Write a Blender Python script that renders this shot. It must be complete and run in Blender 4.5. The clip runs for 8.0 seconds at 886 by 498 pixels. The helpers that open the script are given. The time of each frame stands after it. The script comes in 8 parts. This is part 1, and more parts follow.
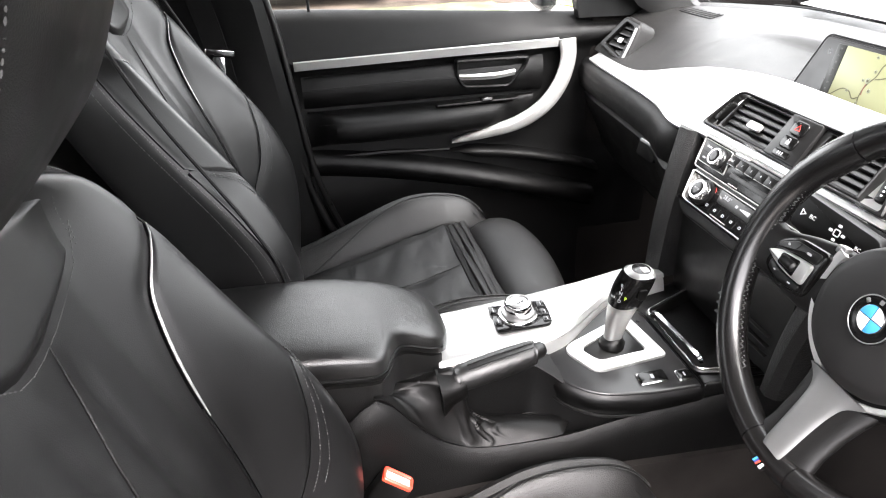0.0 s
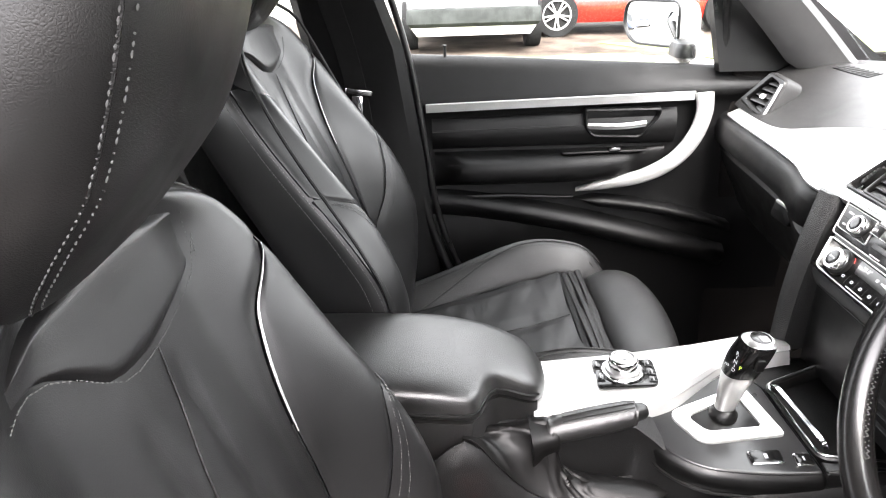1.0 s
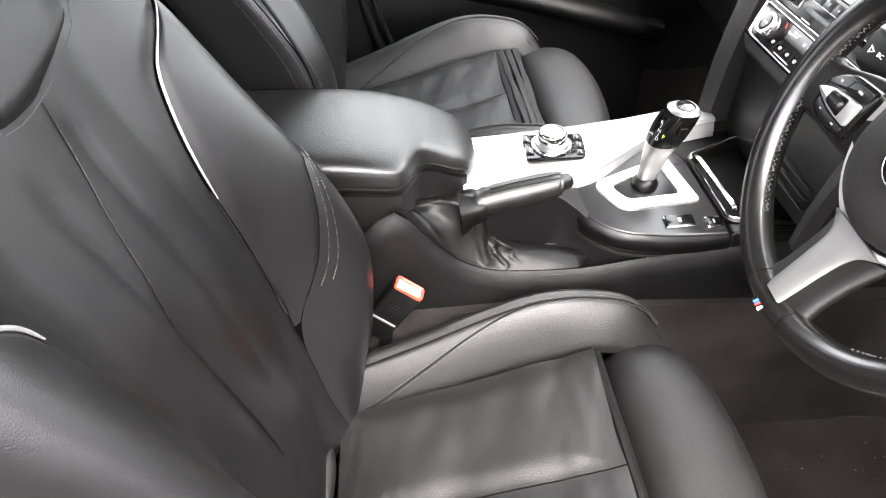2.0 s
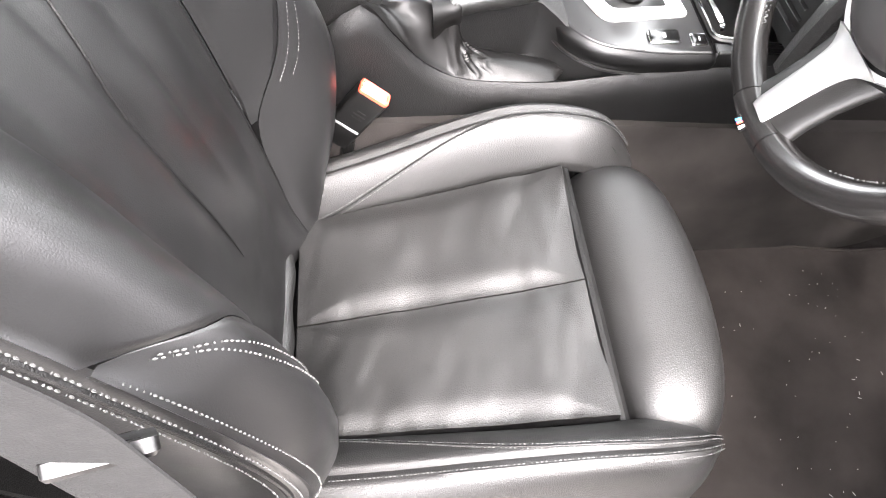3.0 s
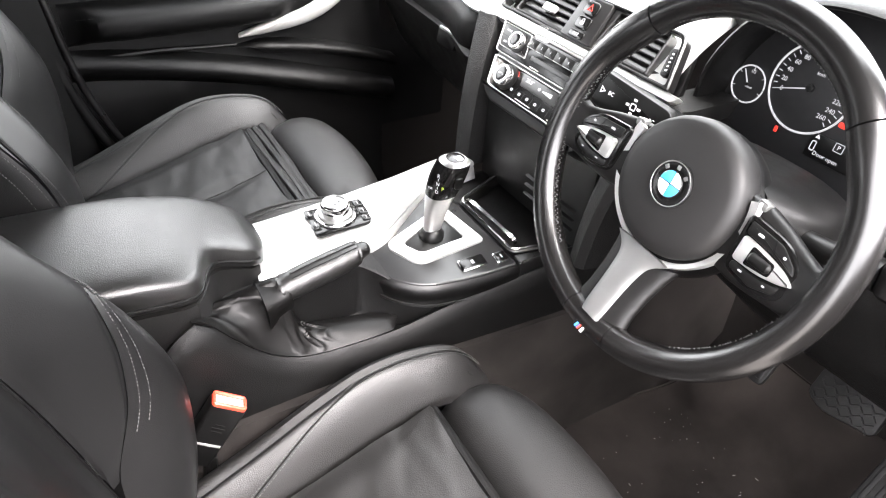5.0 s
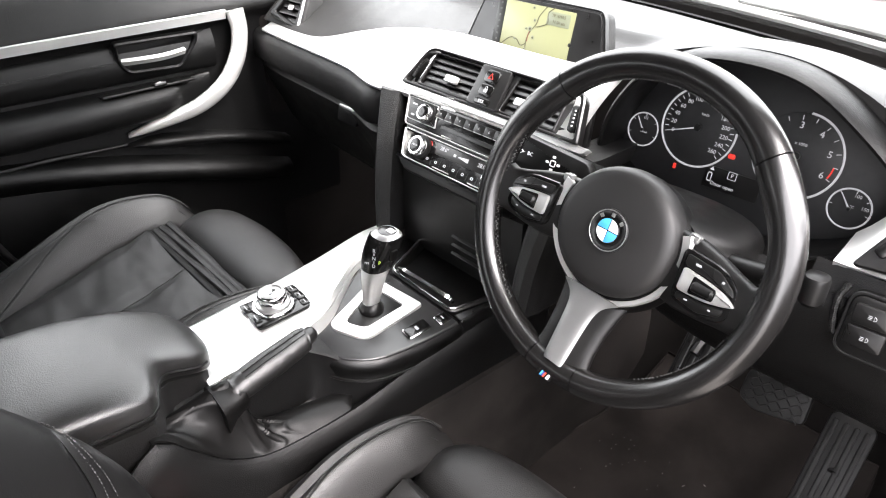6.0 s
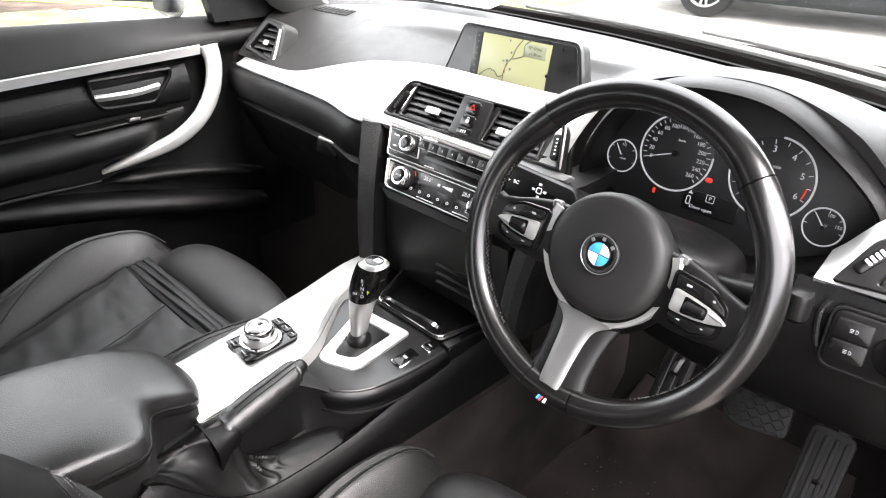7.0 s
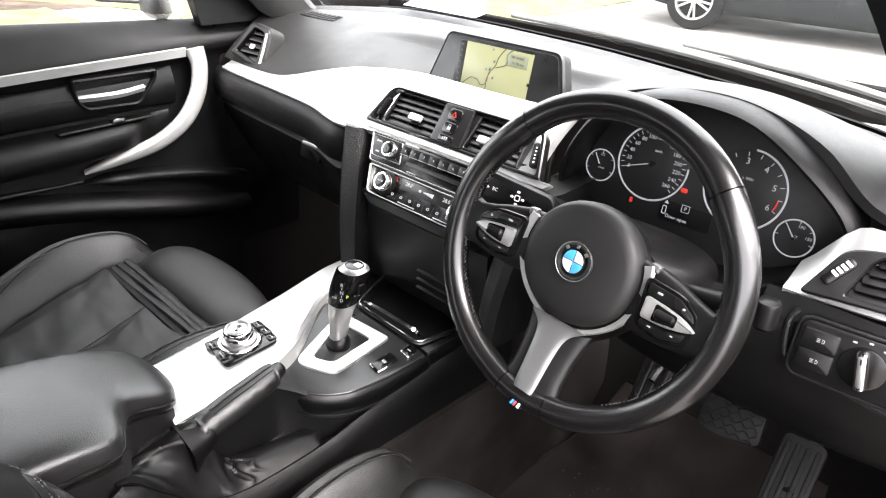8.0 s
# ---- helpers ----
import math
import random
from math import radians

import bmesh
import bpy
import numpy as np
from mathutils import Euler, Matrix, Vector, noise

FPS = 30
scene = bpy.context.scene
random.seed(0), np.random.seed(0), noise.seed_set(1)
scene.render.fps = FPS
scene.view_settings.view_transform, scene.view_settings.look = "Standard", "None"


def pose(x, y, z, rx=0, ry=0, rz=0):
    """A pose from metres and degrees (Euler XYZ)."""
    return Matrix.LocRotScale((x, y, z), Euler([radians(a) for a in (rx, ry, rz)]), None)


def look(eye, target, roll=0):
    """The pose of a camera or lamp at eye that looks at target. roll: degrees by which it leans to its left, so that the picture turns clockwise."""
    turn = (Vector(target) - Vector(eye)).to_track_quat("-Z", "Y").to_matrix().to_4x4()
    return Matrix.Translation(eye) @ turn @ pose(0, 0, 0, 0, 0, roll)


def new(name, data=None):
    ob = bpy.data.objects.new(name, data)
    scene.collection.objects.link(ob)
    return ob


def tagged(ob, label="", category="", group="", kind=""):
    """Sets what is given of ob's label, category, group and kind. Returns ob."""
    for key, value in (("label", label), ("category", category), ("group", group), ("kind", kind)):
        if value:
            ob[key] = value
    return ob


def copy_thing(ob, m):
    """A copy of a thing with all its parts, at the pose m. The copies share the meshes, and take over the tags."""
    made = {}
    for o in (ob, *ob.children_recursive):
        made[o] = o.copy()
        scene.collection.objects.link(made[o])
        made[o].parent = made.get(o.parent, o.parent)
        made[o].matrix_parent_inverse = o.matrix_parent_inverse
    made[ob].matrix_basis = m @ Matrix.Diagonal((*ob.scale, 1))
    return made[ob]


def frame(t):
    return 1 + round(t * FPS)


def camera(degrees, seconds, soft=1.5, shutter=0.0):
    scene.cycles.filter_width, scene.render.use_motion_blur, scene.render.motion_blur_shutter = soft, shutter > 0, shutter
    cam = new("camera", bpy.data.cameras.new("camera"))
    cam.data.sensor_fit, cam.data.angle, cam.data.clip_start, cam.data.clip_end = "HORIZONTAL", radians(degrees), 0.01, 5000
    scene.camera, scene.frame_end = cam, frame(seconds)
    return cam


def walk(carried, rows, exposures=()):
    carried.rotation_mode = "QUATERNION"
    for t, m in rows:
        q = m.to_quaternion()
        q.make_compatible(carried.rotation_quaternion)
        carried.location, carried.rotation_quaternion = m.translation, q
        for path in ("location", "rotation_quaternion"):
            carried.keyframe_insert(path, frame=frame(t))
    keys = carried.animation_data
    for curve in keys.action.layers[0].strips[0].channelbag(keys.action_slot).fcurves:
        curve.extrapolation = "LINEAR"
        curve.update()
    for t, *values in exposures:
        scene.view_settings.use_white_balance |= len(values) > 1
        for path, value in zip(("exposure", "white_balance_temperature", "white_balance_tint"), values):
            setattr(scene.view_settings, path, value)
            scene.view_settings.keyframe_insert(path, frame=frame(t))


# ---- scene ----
cam = camera(67.1, 8.0, soft=1.1)
PATH = [
    (0, (0.735, -0.103, 1.059), (-0.985, 0.252, 0.102), -1.8),
    (0.5, (0.734, -0.092, 1.06), (-1.096, 0.035, 0.262), -1.4),
    (1, (0.744, -0.076, 1.058), (-1.076, -0.085, 0.228), -1.9),
    (1.5, (0.762, -0.055, 1.044), (-0.931, -0.074, -0.019), -3.0),
    (2, (0.754, -0.051, 1.025), (-0.733, 0.068, -0.306), -0.4),
    (2.2, (0.753, -0.050, 1.017), (-0.627, 0.092, -0.439), 0.9),
    (3.3, (0.744, -0.068, 0.984), (-0.319, 0.172, -0.693), 8.9),
    (3.5, (0.747, -0.07, 0.99), (-0.404, 0.201, -0.622), 9.3),
    (4, (0.743, -0.068, 1.002), (-0.604, 0.288, -0.434), 7.3),
    (4.5, (0.731, -0.08, 1.02), (-0.701, 0.446, -0.273), 4.5),
    (5, (0.703, -0.113, 1.035), (-0.662, 0.73, -0.159), 3.4),
    (5.2, (0.696, -0.133, 1.039), (-0.648, 0.794, -0.116), 2.6),
    (6.3, (0.666, -0.192, 1.066), (-0.566, 1.015, 0.053), 0.7),
    (6.5, (0.664, -0.203, 1.067), (-0.565, 1.027, 0.079), 1.0),
    (7, (0.656, -0.204, 1.065), (-0.557, 1.056, 0.094), 0.7),
    (7.5, (0.664, -0.202, 1.066), (-0.54, 1.076, 0.108), 1.3),
    (8, (0.67, -0.201, 1.068), (-0.524, 1.09, 0.115), 2.1),
]
EXPOSURE = [(0.0, 3.9), (0.7, 4.35), (1.0, 4.35), (1.5, 4.02), (2.1, 4.65), (2.8, 5.3), (3.3, 5.78), (3.9, 5.62), (4.6, 4.95), (5.4, 4.2), (7.2, 3.8), (8.0, 3.7)]
walk(cam, [(t, look(e, a, r)) for t, e, a, r in PATH], EXPOSURE)

# world, sun, exposure
world = bpy.data.worlds.new("overcast_sky")
scene.world = world
world.use_nodes = True
wn = world.node_tree
sky = wn.nodes.new("ShaderNodeTexSky")
sky.sky_type, sky.sun_disc = "NISHITA", False
sky.sun_elevation, sky.sun_rotation = radians(54), radians(84)
sky.air_density, sky.dust_density, sky.ozone_density = 1.0, 6.0, 1.0
wn.nodes["Background"].inputs["Strength"].default_value = 0.12
cloud = wn.nodes.new("ShaderNodeHueSaturation")
cloud.inputs["Saturation"].default_value = 0.06
wn.links.new(sky.outputs[0], cloud.inputs["Color"])
cover = wn.nodes.new("ShaderNodeMix")
cover.data_type = "RGBA"
cover.inputs[0].default_value = 0.5
cover.inputs[7].default_value = (8.0, 8.1, 8.3, 1)
wn.links.new(cloud.outputs[0], cover.inputs[6])
wn.links.new(cover.outputs[2], wn.nodes["Background"].inputs[0])
sun = new("sun", bpy.data.lights.new("sun", "SUN"))
sun.data.energy, sun.data.angle, sun.data.color = 0.95, radians(40), (1.0, 0.95, 0.90)
sun.matrix_world = look((3.0, 0.35, 4.2), (0, 0, 0))


scene.view_settings.use_white_balance = True
scene.view_settings.white_balance_temperature = 6560
scene.view_settings.white_balance_tint = 15


# materials
def ramp(nt, fac, a, b, lo=0.35, hi=0.65):
    r = nt.nodes.new("ShaderNodeValToRGB")
    r.color_ramp.elements[0].position, r.color_ramp.elements[1].position = lo, hi
    r.color_ramp.elements[0].color, r.color_ramp.elements[1].color = (*a, 1), (*b, 1)
    nt.links.new(fac, r.inputs[0])
    return r.outputs[0]


def material(name, base, rough=0.5, metal=0.0, vary=0.25, scale=12.0, grain=0.0, grain_scale=400.0, grain_kind="noise",
             rough_vary=0.08, coat=0.0, spec=0.5, sheen=0.0, stretch=None, soft=0.0):
    m = bpy.data.materials.new(name)
    m.use_nodes = True
    nt = m.node_tree
    b = nt.nodes["Principled BSDF"]
    co = nt.nodes.new("ShaderNodeTexCoord").outputs["Object"]
    if stretch:
        mp = nt.nodes.new("ShaderNodeMapping")
        mp.inputs["Scale"].default_value = stretch
        nt.links.new(co, mp.inputs[0])
        co = mp.outputs[0]
    n1 = nt.nodes.new("ShaderNodeTexNoise")
    n1.inputs["Scale"].default_value, n1.inputs["Detail"].default_value = scale, 4
    nt.links.new(co, n1.inputs["Vector"])
    lo = tuple(c * (1 - vary) for c in base)
    hi = tuple(min(1, c * (1 + vary)) for c in base)
    nt.links.new(ramp(nt, n1.outputs[0], lo, hi), b.inputs["Base Color"])
    n2 = nt.nodes.new("ShaderNodeTexNoise")
    n2.inputs["Scale"].default_value, n2.inputs["Detail"].default_value = scale * 2.7, 5
    nt.links.new(co, n2.inputs["Vector"])
    mr = nt.nodes.new("ShaderNodeMapRange")
    mr.inputs["From Min"].default_value, mr.inputs["From Max"].default_value = 0.3, 0.7
    mr.inputs["To Min"].default_value, mr.inputs["To Max"].default_value = max(0.02, rough - rough_vary), min(1, rough + rough_vary)
    nt.links.new(n2.outputs[0], mr.inputs[0])
    nt.links.new(mr.outputs[0], b.inputs["Roughness"])
    b.inputs["Metallic"].default_value = metal
    b.inputs["Coat Weight"].default_value = coat
    b.inputs["Specular IOR Level"].default_value = spec
    b.inputs["Sheen Weight"].default_value = sheen
    if grain:
        if grain_kind == "cells":
            g = nt.nodes.new("ShaderNodeTexVoronoi")
            g.feature = "DISTANCE_TO_EDGE"
            g.inputs["Scale"].default_value = grain_scale
            gr = nt.nodes.new("ShaderNodeMapRange")
            gr.inputs["From Max"].default_value = 0.28
            wob = nt.nodes.new("ShaderNodeTexNoise")
            wob.inputs["Scale"].default_value = grain_scale * 0.6
            nt.links.new(co, wob.inputs["Vector"])
            mix = nt.nodes.new("ShaderNodeVectorMath")
            mix.operation = "MULTIPLY_ADD"
            mix.inputs[1].default_value = (1.2 / grain_scale,) * 3
            nt.links.new(wob.outputs["Color"], mix.inputs[0])
            nt.links.new(co, mix.inputs[2])
            nt.links.new(mix.outputs[0], g.inputs["Vector"])
            nt.links.new(g.outputs["Distance"], gr.inputs[0])
            h = gr.outputs[0]
        else:
            g = nt.nodes.new("ShaderNodeTexNoise")
            g.inputs["Scale"].default_value, g.inputs["Detail"].default_value = grain_scale, 3
            nt.links.new(co, g.inputs["Vector"])
            h = g.outputs[0]
        if soft:
            g2 = nt.nodes.new("ShaderNodeTexNoise")
            g2.inputs["Scale"].default_value, g2.inputs["Detail"].default_value = grain_scale * 0.16, 2
            nt.links.new(co, g2.inputs["Vector"])
            add = nt.nodes.new("ShaderNodeMath")
            add.operation, add.inputs[1].default_value = "MULTIPLY_ADD", soft
            nt.links.new(g2.outputs[0], add.inputs[0])
            nt.links.new(h, add.inputs[2])
            h = add.outputs[0]
        bp = nt.nodes.new("ShaderNodeBump")
        bp.inputs["Strength"].default_value, bp.inputs["Distance"].default_value = grain, 0.0006
        nt.links.new(h, bp.inputs["Height"])
        nt.links.new(bp.outputs[0], b.inputs["Normal"])
    return m


def glow(name, colour, strength):
    m = bpy.data.materials.new(name)
    m.use_nodes = True
    b = m.node_tree.nodes["Principled BSDF"]
    b.inputs["Base Color"].default_value = (*[c * 0.2 for c in colour], 1)
    b.inputs["Emission Color"].default_value, b.inputs["Emission Strength"].default_value = (*colour, 1), strength
    b.inputs["Roughness"].default_value = 0.3
    return m


def glass(name, rough=0.0, tint=(0.97, 0.99, 0.98)):
    m = bpy.data.materials.new(name)
    m.use_nodes = True
    nt = m.node_tree
    nt.nodes.remove(nt.nodes["Principled BSDF"])
    tr, gl, mix = nt.nodes.new("ShaderNodeBsdfTransparent"), nt.nodes.new("ShaderNodeBsdfGlossy"), nt.nodes.new("ShaderNodeMixShader")
    tr.inputs[0].default_value = (*tint, 1)
    gl.inputs["Roughness"].default_value = rough
    lw = nt.nodes.new("ShaderNodeLayerWeight")
    lw.inputs[0].default_value = 0.5
    pw, ma = nt.nodes.new("ShaderNodeMath"), nt.nodes.new("ShaderNodeMath")
    pw.operation, pw.inputs[1].default_value = "POWER", 4.5
    ma.operation, ma.inputs[1].default_value, ma.inputs[2].default_value = "MULTIPLY_ADD", 0.8, 0.03
    nt.links.new(lw.outputs["Facing"], pw.inputs[0])
    nt.links.new(pw.outputs[0], ma.inputs[0])
    nt.links.new(ma.outputs[0], mix.inputs[0])
    nt.links.new(tr.outputs[0], mix.inputs[1])
    nt.links.new(gl.outputs[0], mix.inputs[2])
    nt.links.new(mix.outputs[0], nt.nodes["Material Output"].inputs[0])
    return m


LEATHER = material("black_leather", (0.0050, 0.0048, 0.0047), 0.46, vary=0.15, scale=7, spec=0.50, grain=0.30, grain_scale=420, grain_kind="cells", rough_vary=0.04, soft=1.0)
# the seats' own leather, darkened slightly to put the backrest's shade into its colour
BACK_LEATHER = material("backrest_leather", (0.0036, 0.0035, 0.0036), 0.39, vary=0.15, scale=7, spec=0.46, grain=0.10, grain_scale=520, grain_kind="cells", rough_vary=0.04, soft=0.8)
LID_LEATHER = material("armrest_leather", (0.0060, 0.0058, 0.0056), 0.37, vary=0.12, scale=7, spec=0.82, grain=0.27, grain_scale=420, grain_kind="cells", rough_vary=0.04, soft=0.4)
LEATHER_SMOOTH = material("smooth_leather", (0.0046, 0.0043, 0.0042), 0.27, vary=0.10, scale=18, spec=0.75, rough_vary=0.0)
LEATHER_MATT = material("headrest_leather", (0.004, 0.0038, 0.0037), 0.42, vary=0.12, scale=12, spec=0.46, grain=0.14, grain_scale=640, grain_kind="cells", rough_vary=0.05)
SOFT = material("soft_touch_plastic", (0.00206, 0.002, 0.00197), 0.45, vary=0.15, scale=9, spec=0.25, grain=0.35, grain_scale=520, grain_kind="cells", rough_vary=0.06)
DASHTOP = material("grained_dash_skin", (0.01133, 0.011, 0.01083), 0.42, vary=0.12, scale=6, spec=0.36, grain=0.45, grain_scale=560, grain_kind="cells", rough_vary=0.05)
PLASTIC = material("black_plastic", (0.00165, 0.0016, 0.00158), 0.4, vary=0.2, scale=14, spec=0.35, grain=0.15, grain_scale=1100, rough_vary=0.08)
GLOSS = material("gloss_black", (0.00408, 0.004, 0.00396), 0.18, vary=0.2, scale=20, spec=0.4, rough_vary=0.05)
SIDEPANEL = material("soft_side_panel", (0.005, 0.0049, 0.0048), 0.42, vary=0.12, scale=9, spec=0.44, grain=0.75, grain_scale=400, grain_kind="cells", rough_vary=0.05)
SATIN = material("satin_black_panel", (0.00412, 0.004, 0.00394), 0.33, vary=0.2, scale=20, spec=0.45, rough_vary=0.06)
GATE = material("satin_gear_panel", (0.014, 0.014, 0.0143), 0.30, vary=0.08, scale=20, rough_vary=0.03)
SILVER = material("brushed_aluminium_trim", (0.62, 0.62, 0.61), 0.36, metal=0.75, vary=0.05, scale=30, grain=0.12, grain_scale=500, rough_vary=0.06, stretch=(1, 0.06, 1))
PEARL = material("pearl_silver_paint", (0.50, 0.50, 0.49), 0.34, metal=0.7, vary=0.05, scale=20, rough_vary=0.05)
SATIN_SILVER = material("satin_silver_plate", (0.34, 0.34, 0.335), 0.38, metal=0.85, vary=0.05, scale=25, rough_vary=0.05)
CHROME = material("chrome", (0.8, 0.8, 0.8), 0.12, metal=1.0, vary=0.03, rough_vary=0.05)
CARPET = material("charcoal_carpet", (0.0050, 0.0044, 0.0041), 0.95, vary=0.35, scale=5, grain=1.0, grain_scale=1500, rough_vary=0.03, spec=0.05)
TUNNEL = material("brown_tunnel_carpet", (0.0152, 0.0135, 0.0127), 0.95, vary=0.3, scale=9, grain=1.0, grain_scale=1500, rough_vary=0.03, spec=0.05)
MAT = material("velour_mat", (0.0150, 0.0128, 0.0118), 0.95, vary=0.35, scale=7, grain=1.0, grain_scale=1300, rough_vary=0.03, spec=0.05)
WEBBING = material("belt_webbing", (0.006, 0.006, 0.006), 0.9, vary=0.1, scale=40, grain=0.8, grain_scale=900, spec=0.12)
RUBBER = material("pedal_rubber", (0.010, 0.0098, 0.0095), 0.6, vary=0.3, scale=60, grain=0.5, grain_scale=600, spec=0.3)
HUB = material("airbag_cover_skin", (0.011, 0.0106, 0.0105), 0.5, vary=0.08, scale=14, spec=0.4, rough_vary=0.04)
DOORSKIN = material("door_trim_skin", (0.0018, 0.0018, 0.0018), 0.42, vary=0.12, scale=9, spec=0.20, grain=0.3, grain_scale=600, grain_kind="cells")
THREAD = material("grey_thread", (0.25, 0.25, 0.25), 0.7, vary=0.1, scale=200)
GAITER = material("soft_gaiter_leather", (0.003, 0.0028, 0.0027), 0.42, vary=0.15, scale=15, spec=0.21, grain=0.12, grain_scale=700, grain_kind="cells", rough_vary=0.04)
DARK_THREAD = material("dark_thread", (0.05, 0.05, 0.05), 0.7, vary=0.1, scale=200)
SEAM_THREAD = material("pale_seam_thread", (0.055, 0.055, 0.054), 0.7, vary=0.1, scale=200)
RED = material("red_plastic", (0.75, 0.06, 0.03), 0.35, vary=0.1, scale=60)
WHITE = material("white_print", (0.75, 0.75, 0.75), 0.5, vary=0.02)
BLUE = material("blue_enamel", (0.06, 0.36, 0.75), 0.25, vary=0.03)
NAVY = material("navy_enamel", (0.05, 0.08, 0.3), 0.3, vary=0.03)
DIAL = material("dial_face", (0.009, 0.009, 0.0097), 0.5, vary=0.1, scale=40)
# print and dial rings get a glow added to brighten them, backlit or not
PRINT = glow("glowing_print", (0.85, 0.87, 0.9), 0.030)
LAMP_RED = glow("warning_red", (1.0, 0.06, 0.04), 0.055)
LCD = glow("amber_white_digits", (0.9, 0.92, 0.95), 0.035)
HEADLINER = material("anthracite_headliner", (0.01632, 0.016, 0.01584), 0.9, vary=0.06, scale=20, grain=0.5, grain_scale=900)
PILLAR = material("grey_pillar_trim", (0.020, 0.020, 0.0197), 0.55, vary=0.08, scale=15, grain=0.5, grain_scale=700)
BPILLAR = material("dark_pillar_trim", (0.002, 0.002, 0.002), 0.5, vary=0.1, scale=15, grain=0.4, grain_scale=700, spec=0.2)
GLASS = glass("window_glass")
MIRROR = material("mirror_glass", (0.85, 0.87, 0.88), 0.02, metal=1.0, vary=0.01, rough_vary=0.01)
GREEN = material("park_green", (0.5, 0.65, 0.08), 0.4, vary=0.05)


# mesh helpers
def part(name, bm, mat, parent=None, label="", smooth=True, angle=40):
    bmesh.ops.recalc_face_normals(bm, faces=bm.faces)
    me = bpy.data.meshes.new(name)
    if smooth:
        for f in bm.faces:
            f.smooth = True
        for e in bm.edges:
            if len(e.link_faces) == 2 and e.calc_face_angle(0) > radians(angle):
                e.smooth = False
    bm.to_mesh(me)
    bm.free()
    me.materials.append(mat)
    ob = new(name, me)
    if parent:
        ob.parent = parent
    if label:
        ob["label"] = label
    return ob


def thing(name, label, category, at=(0, 0, 0), group="", kind=""):
    e = new(name)
    e.empty_display_size = 0.05
    e.location = at
    return tagged(e, label, category, group, kind)


def lerp(a, b, t):
    return a + (b - a) * t


def smooth(a, b, x):
    t = max(0.0, min(1.0, (x - a) / (b - a)))
    return t * t * (3 - 2 * t)


def curve1(keys, x):
    """Smooth value at x through sorted (x, value) keys; values may be tuples."""
    if x <= keys[0][0]:
        return keys[0][1]
    if x >= keys[-1][0]:
        return keys[-1][1]
    for i in range(len(keys) - 1):
        x0, x1 = keys[i][0], keys[i + 1][0]
        if x0 <= x <= x1:
            p1, p2 = np.array(keys[i][1], float), np.array(keys[i + 1][1], float)
            d = x1 - x0
            m1 = (p2 - np.array(keys[i - 1][1], float)) / (x1 - keys[i - 1][0]) * d if i else p2 - p1
            m2 = (np.array(keys[i + 2][1], float) - p1) / (keys[i + 2][0] - x0) * d if i + 2 < len(keys) else p2 - p1
            t = (x - x0) / d
            v = (2 * t**3 - 3 * t**2 + 1) * p1 + (t**3 - 2 * t**2 + t) * m1 + (-2 * t**3 + 3 * t**2) * p2 + (t**3 - t**2) * m2
            return float(v) if v.ndim == 0 else tuple(v)


def polyline(keys, n):
    """n points along a smooth line through points."""
    k = [(i, p) for i, p in enumerate(keys)]
    return [Vector(curve1(k, (len(keys) - 1) * i / (n - 1))) for i in range(n)]


def loft(rings, closed=True, cap=True, loop=False):
    bm = bmesh.new()
    vs = [[bm.verts.new(p) for p in r] for r in rings]
    n = len(rings[0])
    for i in range(len(vs) if loop else len(vs) - 1):
        a, b = vs[i], vs[(i + 1) % len(vs)]
        for j in range(n if closed else n - 1):
            k = (j + 1) % n
            bm.faces.new((a[j], a[k], b[k], b[j]))
    if cap and closed and not loop:
        bm.faces.new(list(reversed(vs[0])))
        bm.faces.new(vs[-1])
    return bm


def sheet(fn, nu, nv, thick=0.004):
    """A plate: the surface fn(a, b), a and b in 0..1, with a back side thick behind it along its normal."""
    P = np.array([[fn(i / nu, j / nv) for j in range(nv + 1)] for i in range(nu + 1)], float)
    du, dv = np.gradient(P, axis=0), np.gradient(P, axis=1)
    N = np.cross(du, dv)
    N /= np.linalg.norm(N, axis=2, keepdims=True) + 1e-12
    Q = P - N * thick
    bm = bmesh.new()
    A = [[bm.verts.new(p) for p in r] for r in P]
    B = [[bm.verts.new(p) for p in r] for r in Q]
    for i in range(nu):
        for j in range(nv):
            bm.faces.new((A[i][j], A[i + 1][j], A[i + 1][j + 1], A[i][j + 1]))
            bm.faces.new((B[i][j], B[i][j + 1], B[i + 1][j + 1], B[i + 1][j]))
    for i in range(nu):
        bm.faces.new((A[i][0], B[i][0], B[i + 1][0], A[i + 1][0]))
        bm.faces.new((A[i][nv], A[i + 1][nv], B[i + 1][nv], B[i][nv]))
    for j in range(nv):
        bm.faces.new((A[0][j], A[0][j + 1], B[0][j + 1], B[0][j]))
        bm.faces.new((A[nu][j], B[nu][j], B[nu][j + 1], A[nu][j + 1]))
    return bm


def padded(fn, nu, nv, puff=0.004, dip=0.004, edge=0.12, thick=0.012):
    """Upholstery: the surface fn(a, b) swollen in the middle and drawn in at its seams."""
    P = lambda a, b: np.array(fn(a, b), float)

    def f(a, b):
        e = 1e-3
        n = np.cross(P(min(1, a + e), b) - P(max(0, a - e), b), P(a, min(1, b + e)) - P(a, max(0, b - e)))
        n /= np.linalg.norm(n) + 1e-12
        d = min(a, 1 - a, b, 1 - b)
        s = 1 - smooth(0, edge, d)
        return P(a, b) + n * (puff * (1 - s) - dip * s * s)
    # denser rows at the edges
    warp = lambda t: t + 0.08 * math.sin(2 * math.pi * t) * -1
    return sheet(lambda a, b: f(min(1, max(0, warp(a))), min(1, max(0, warp(b)))), nu, nv, thick)


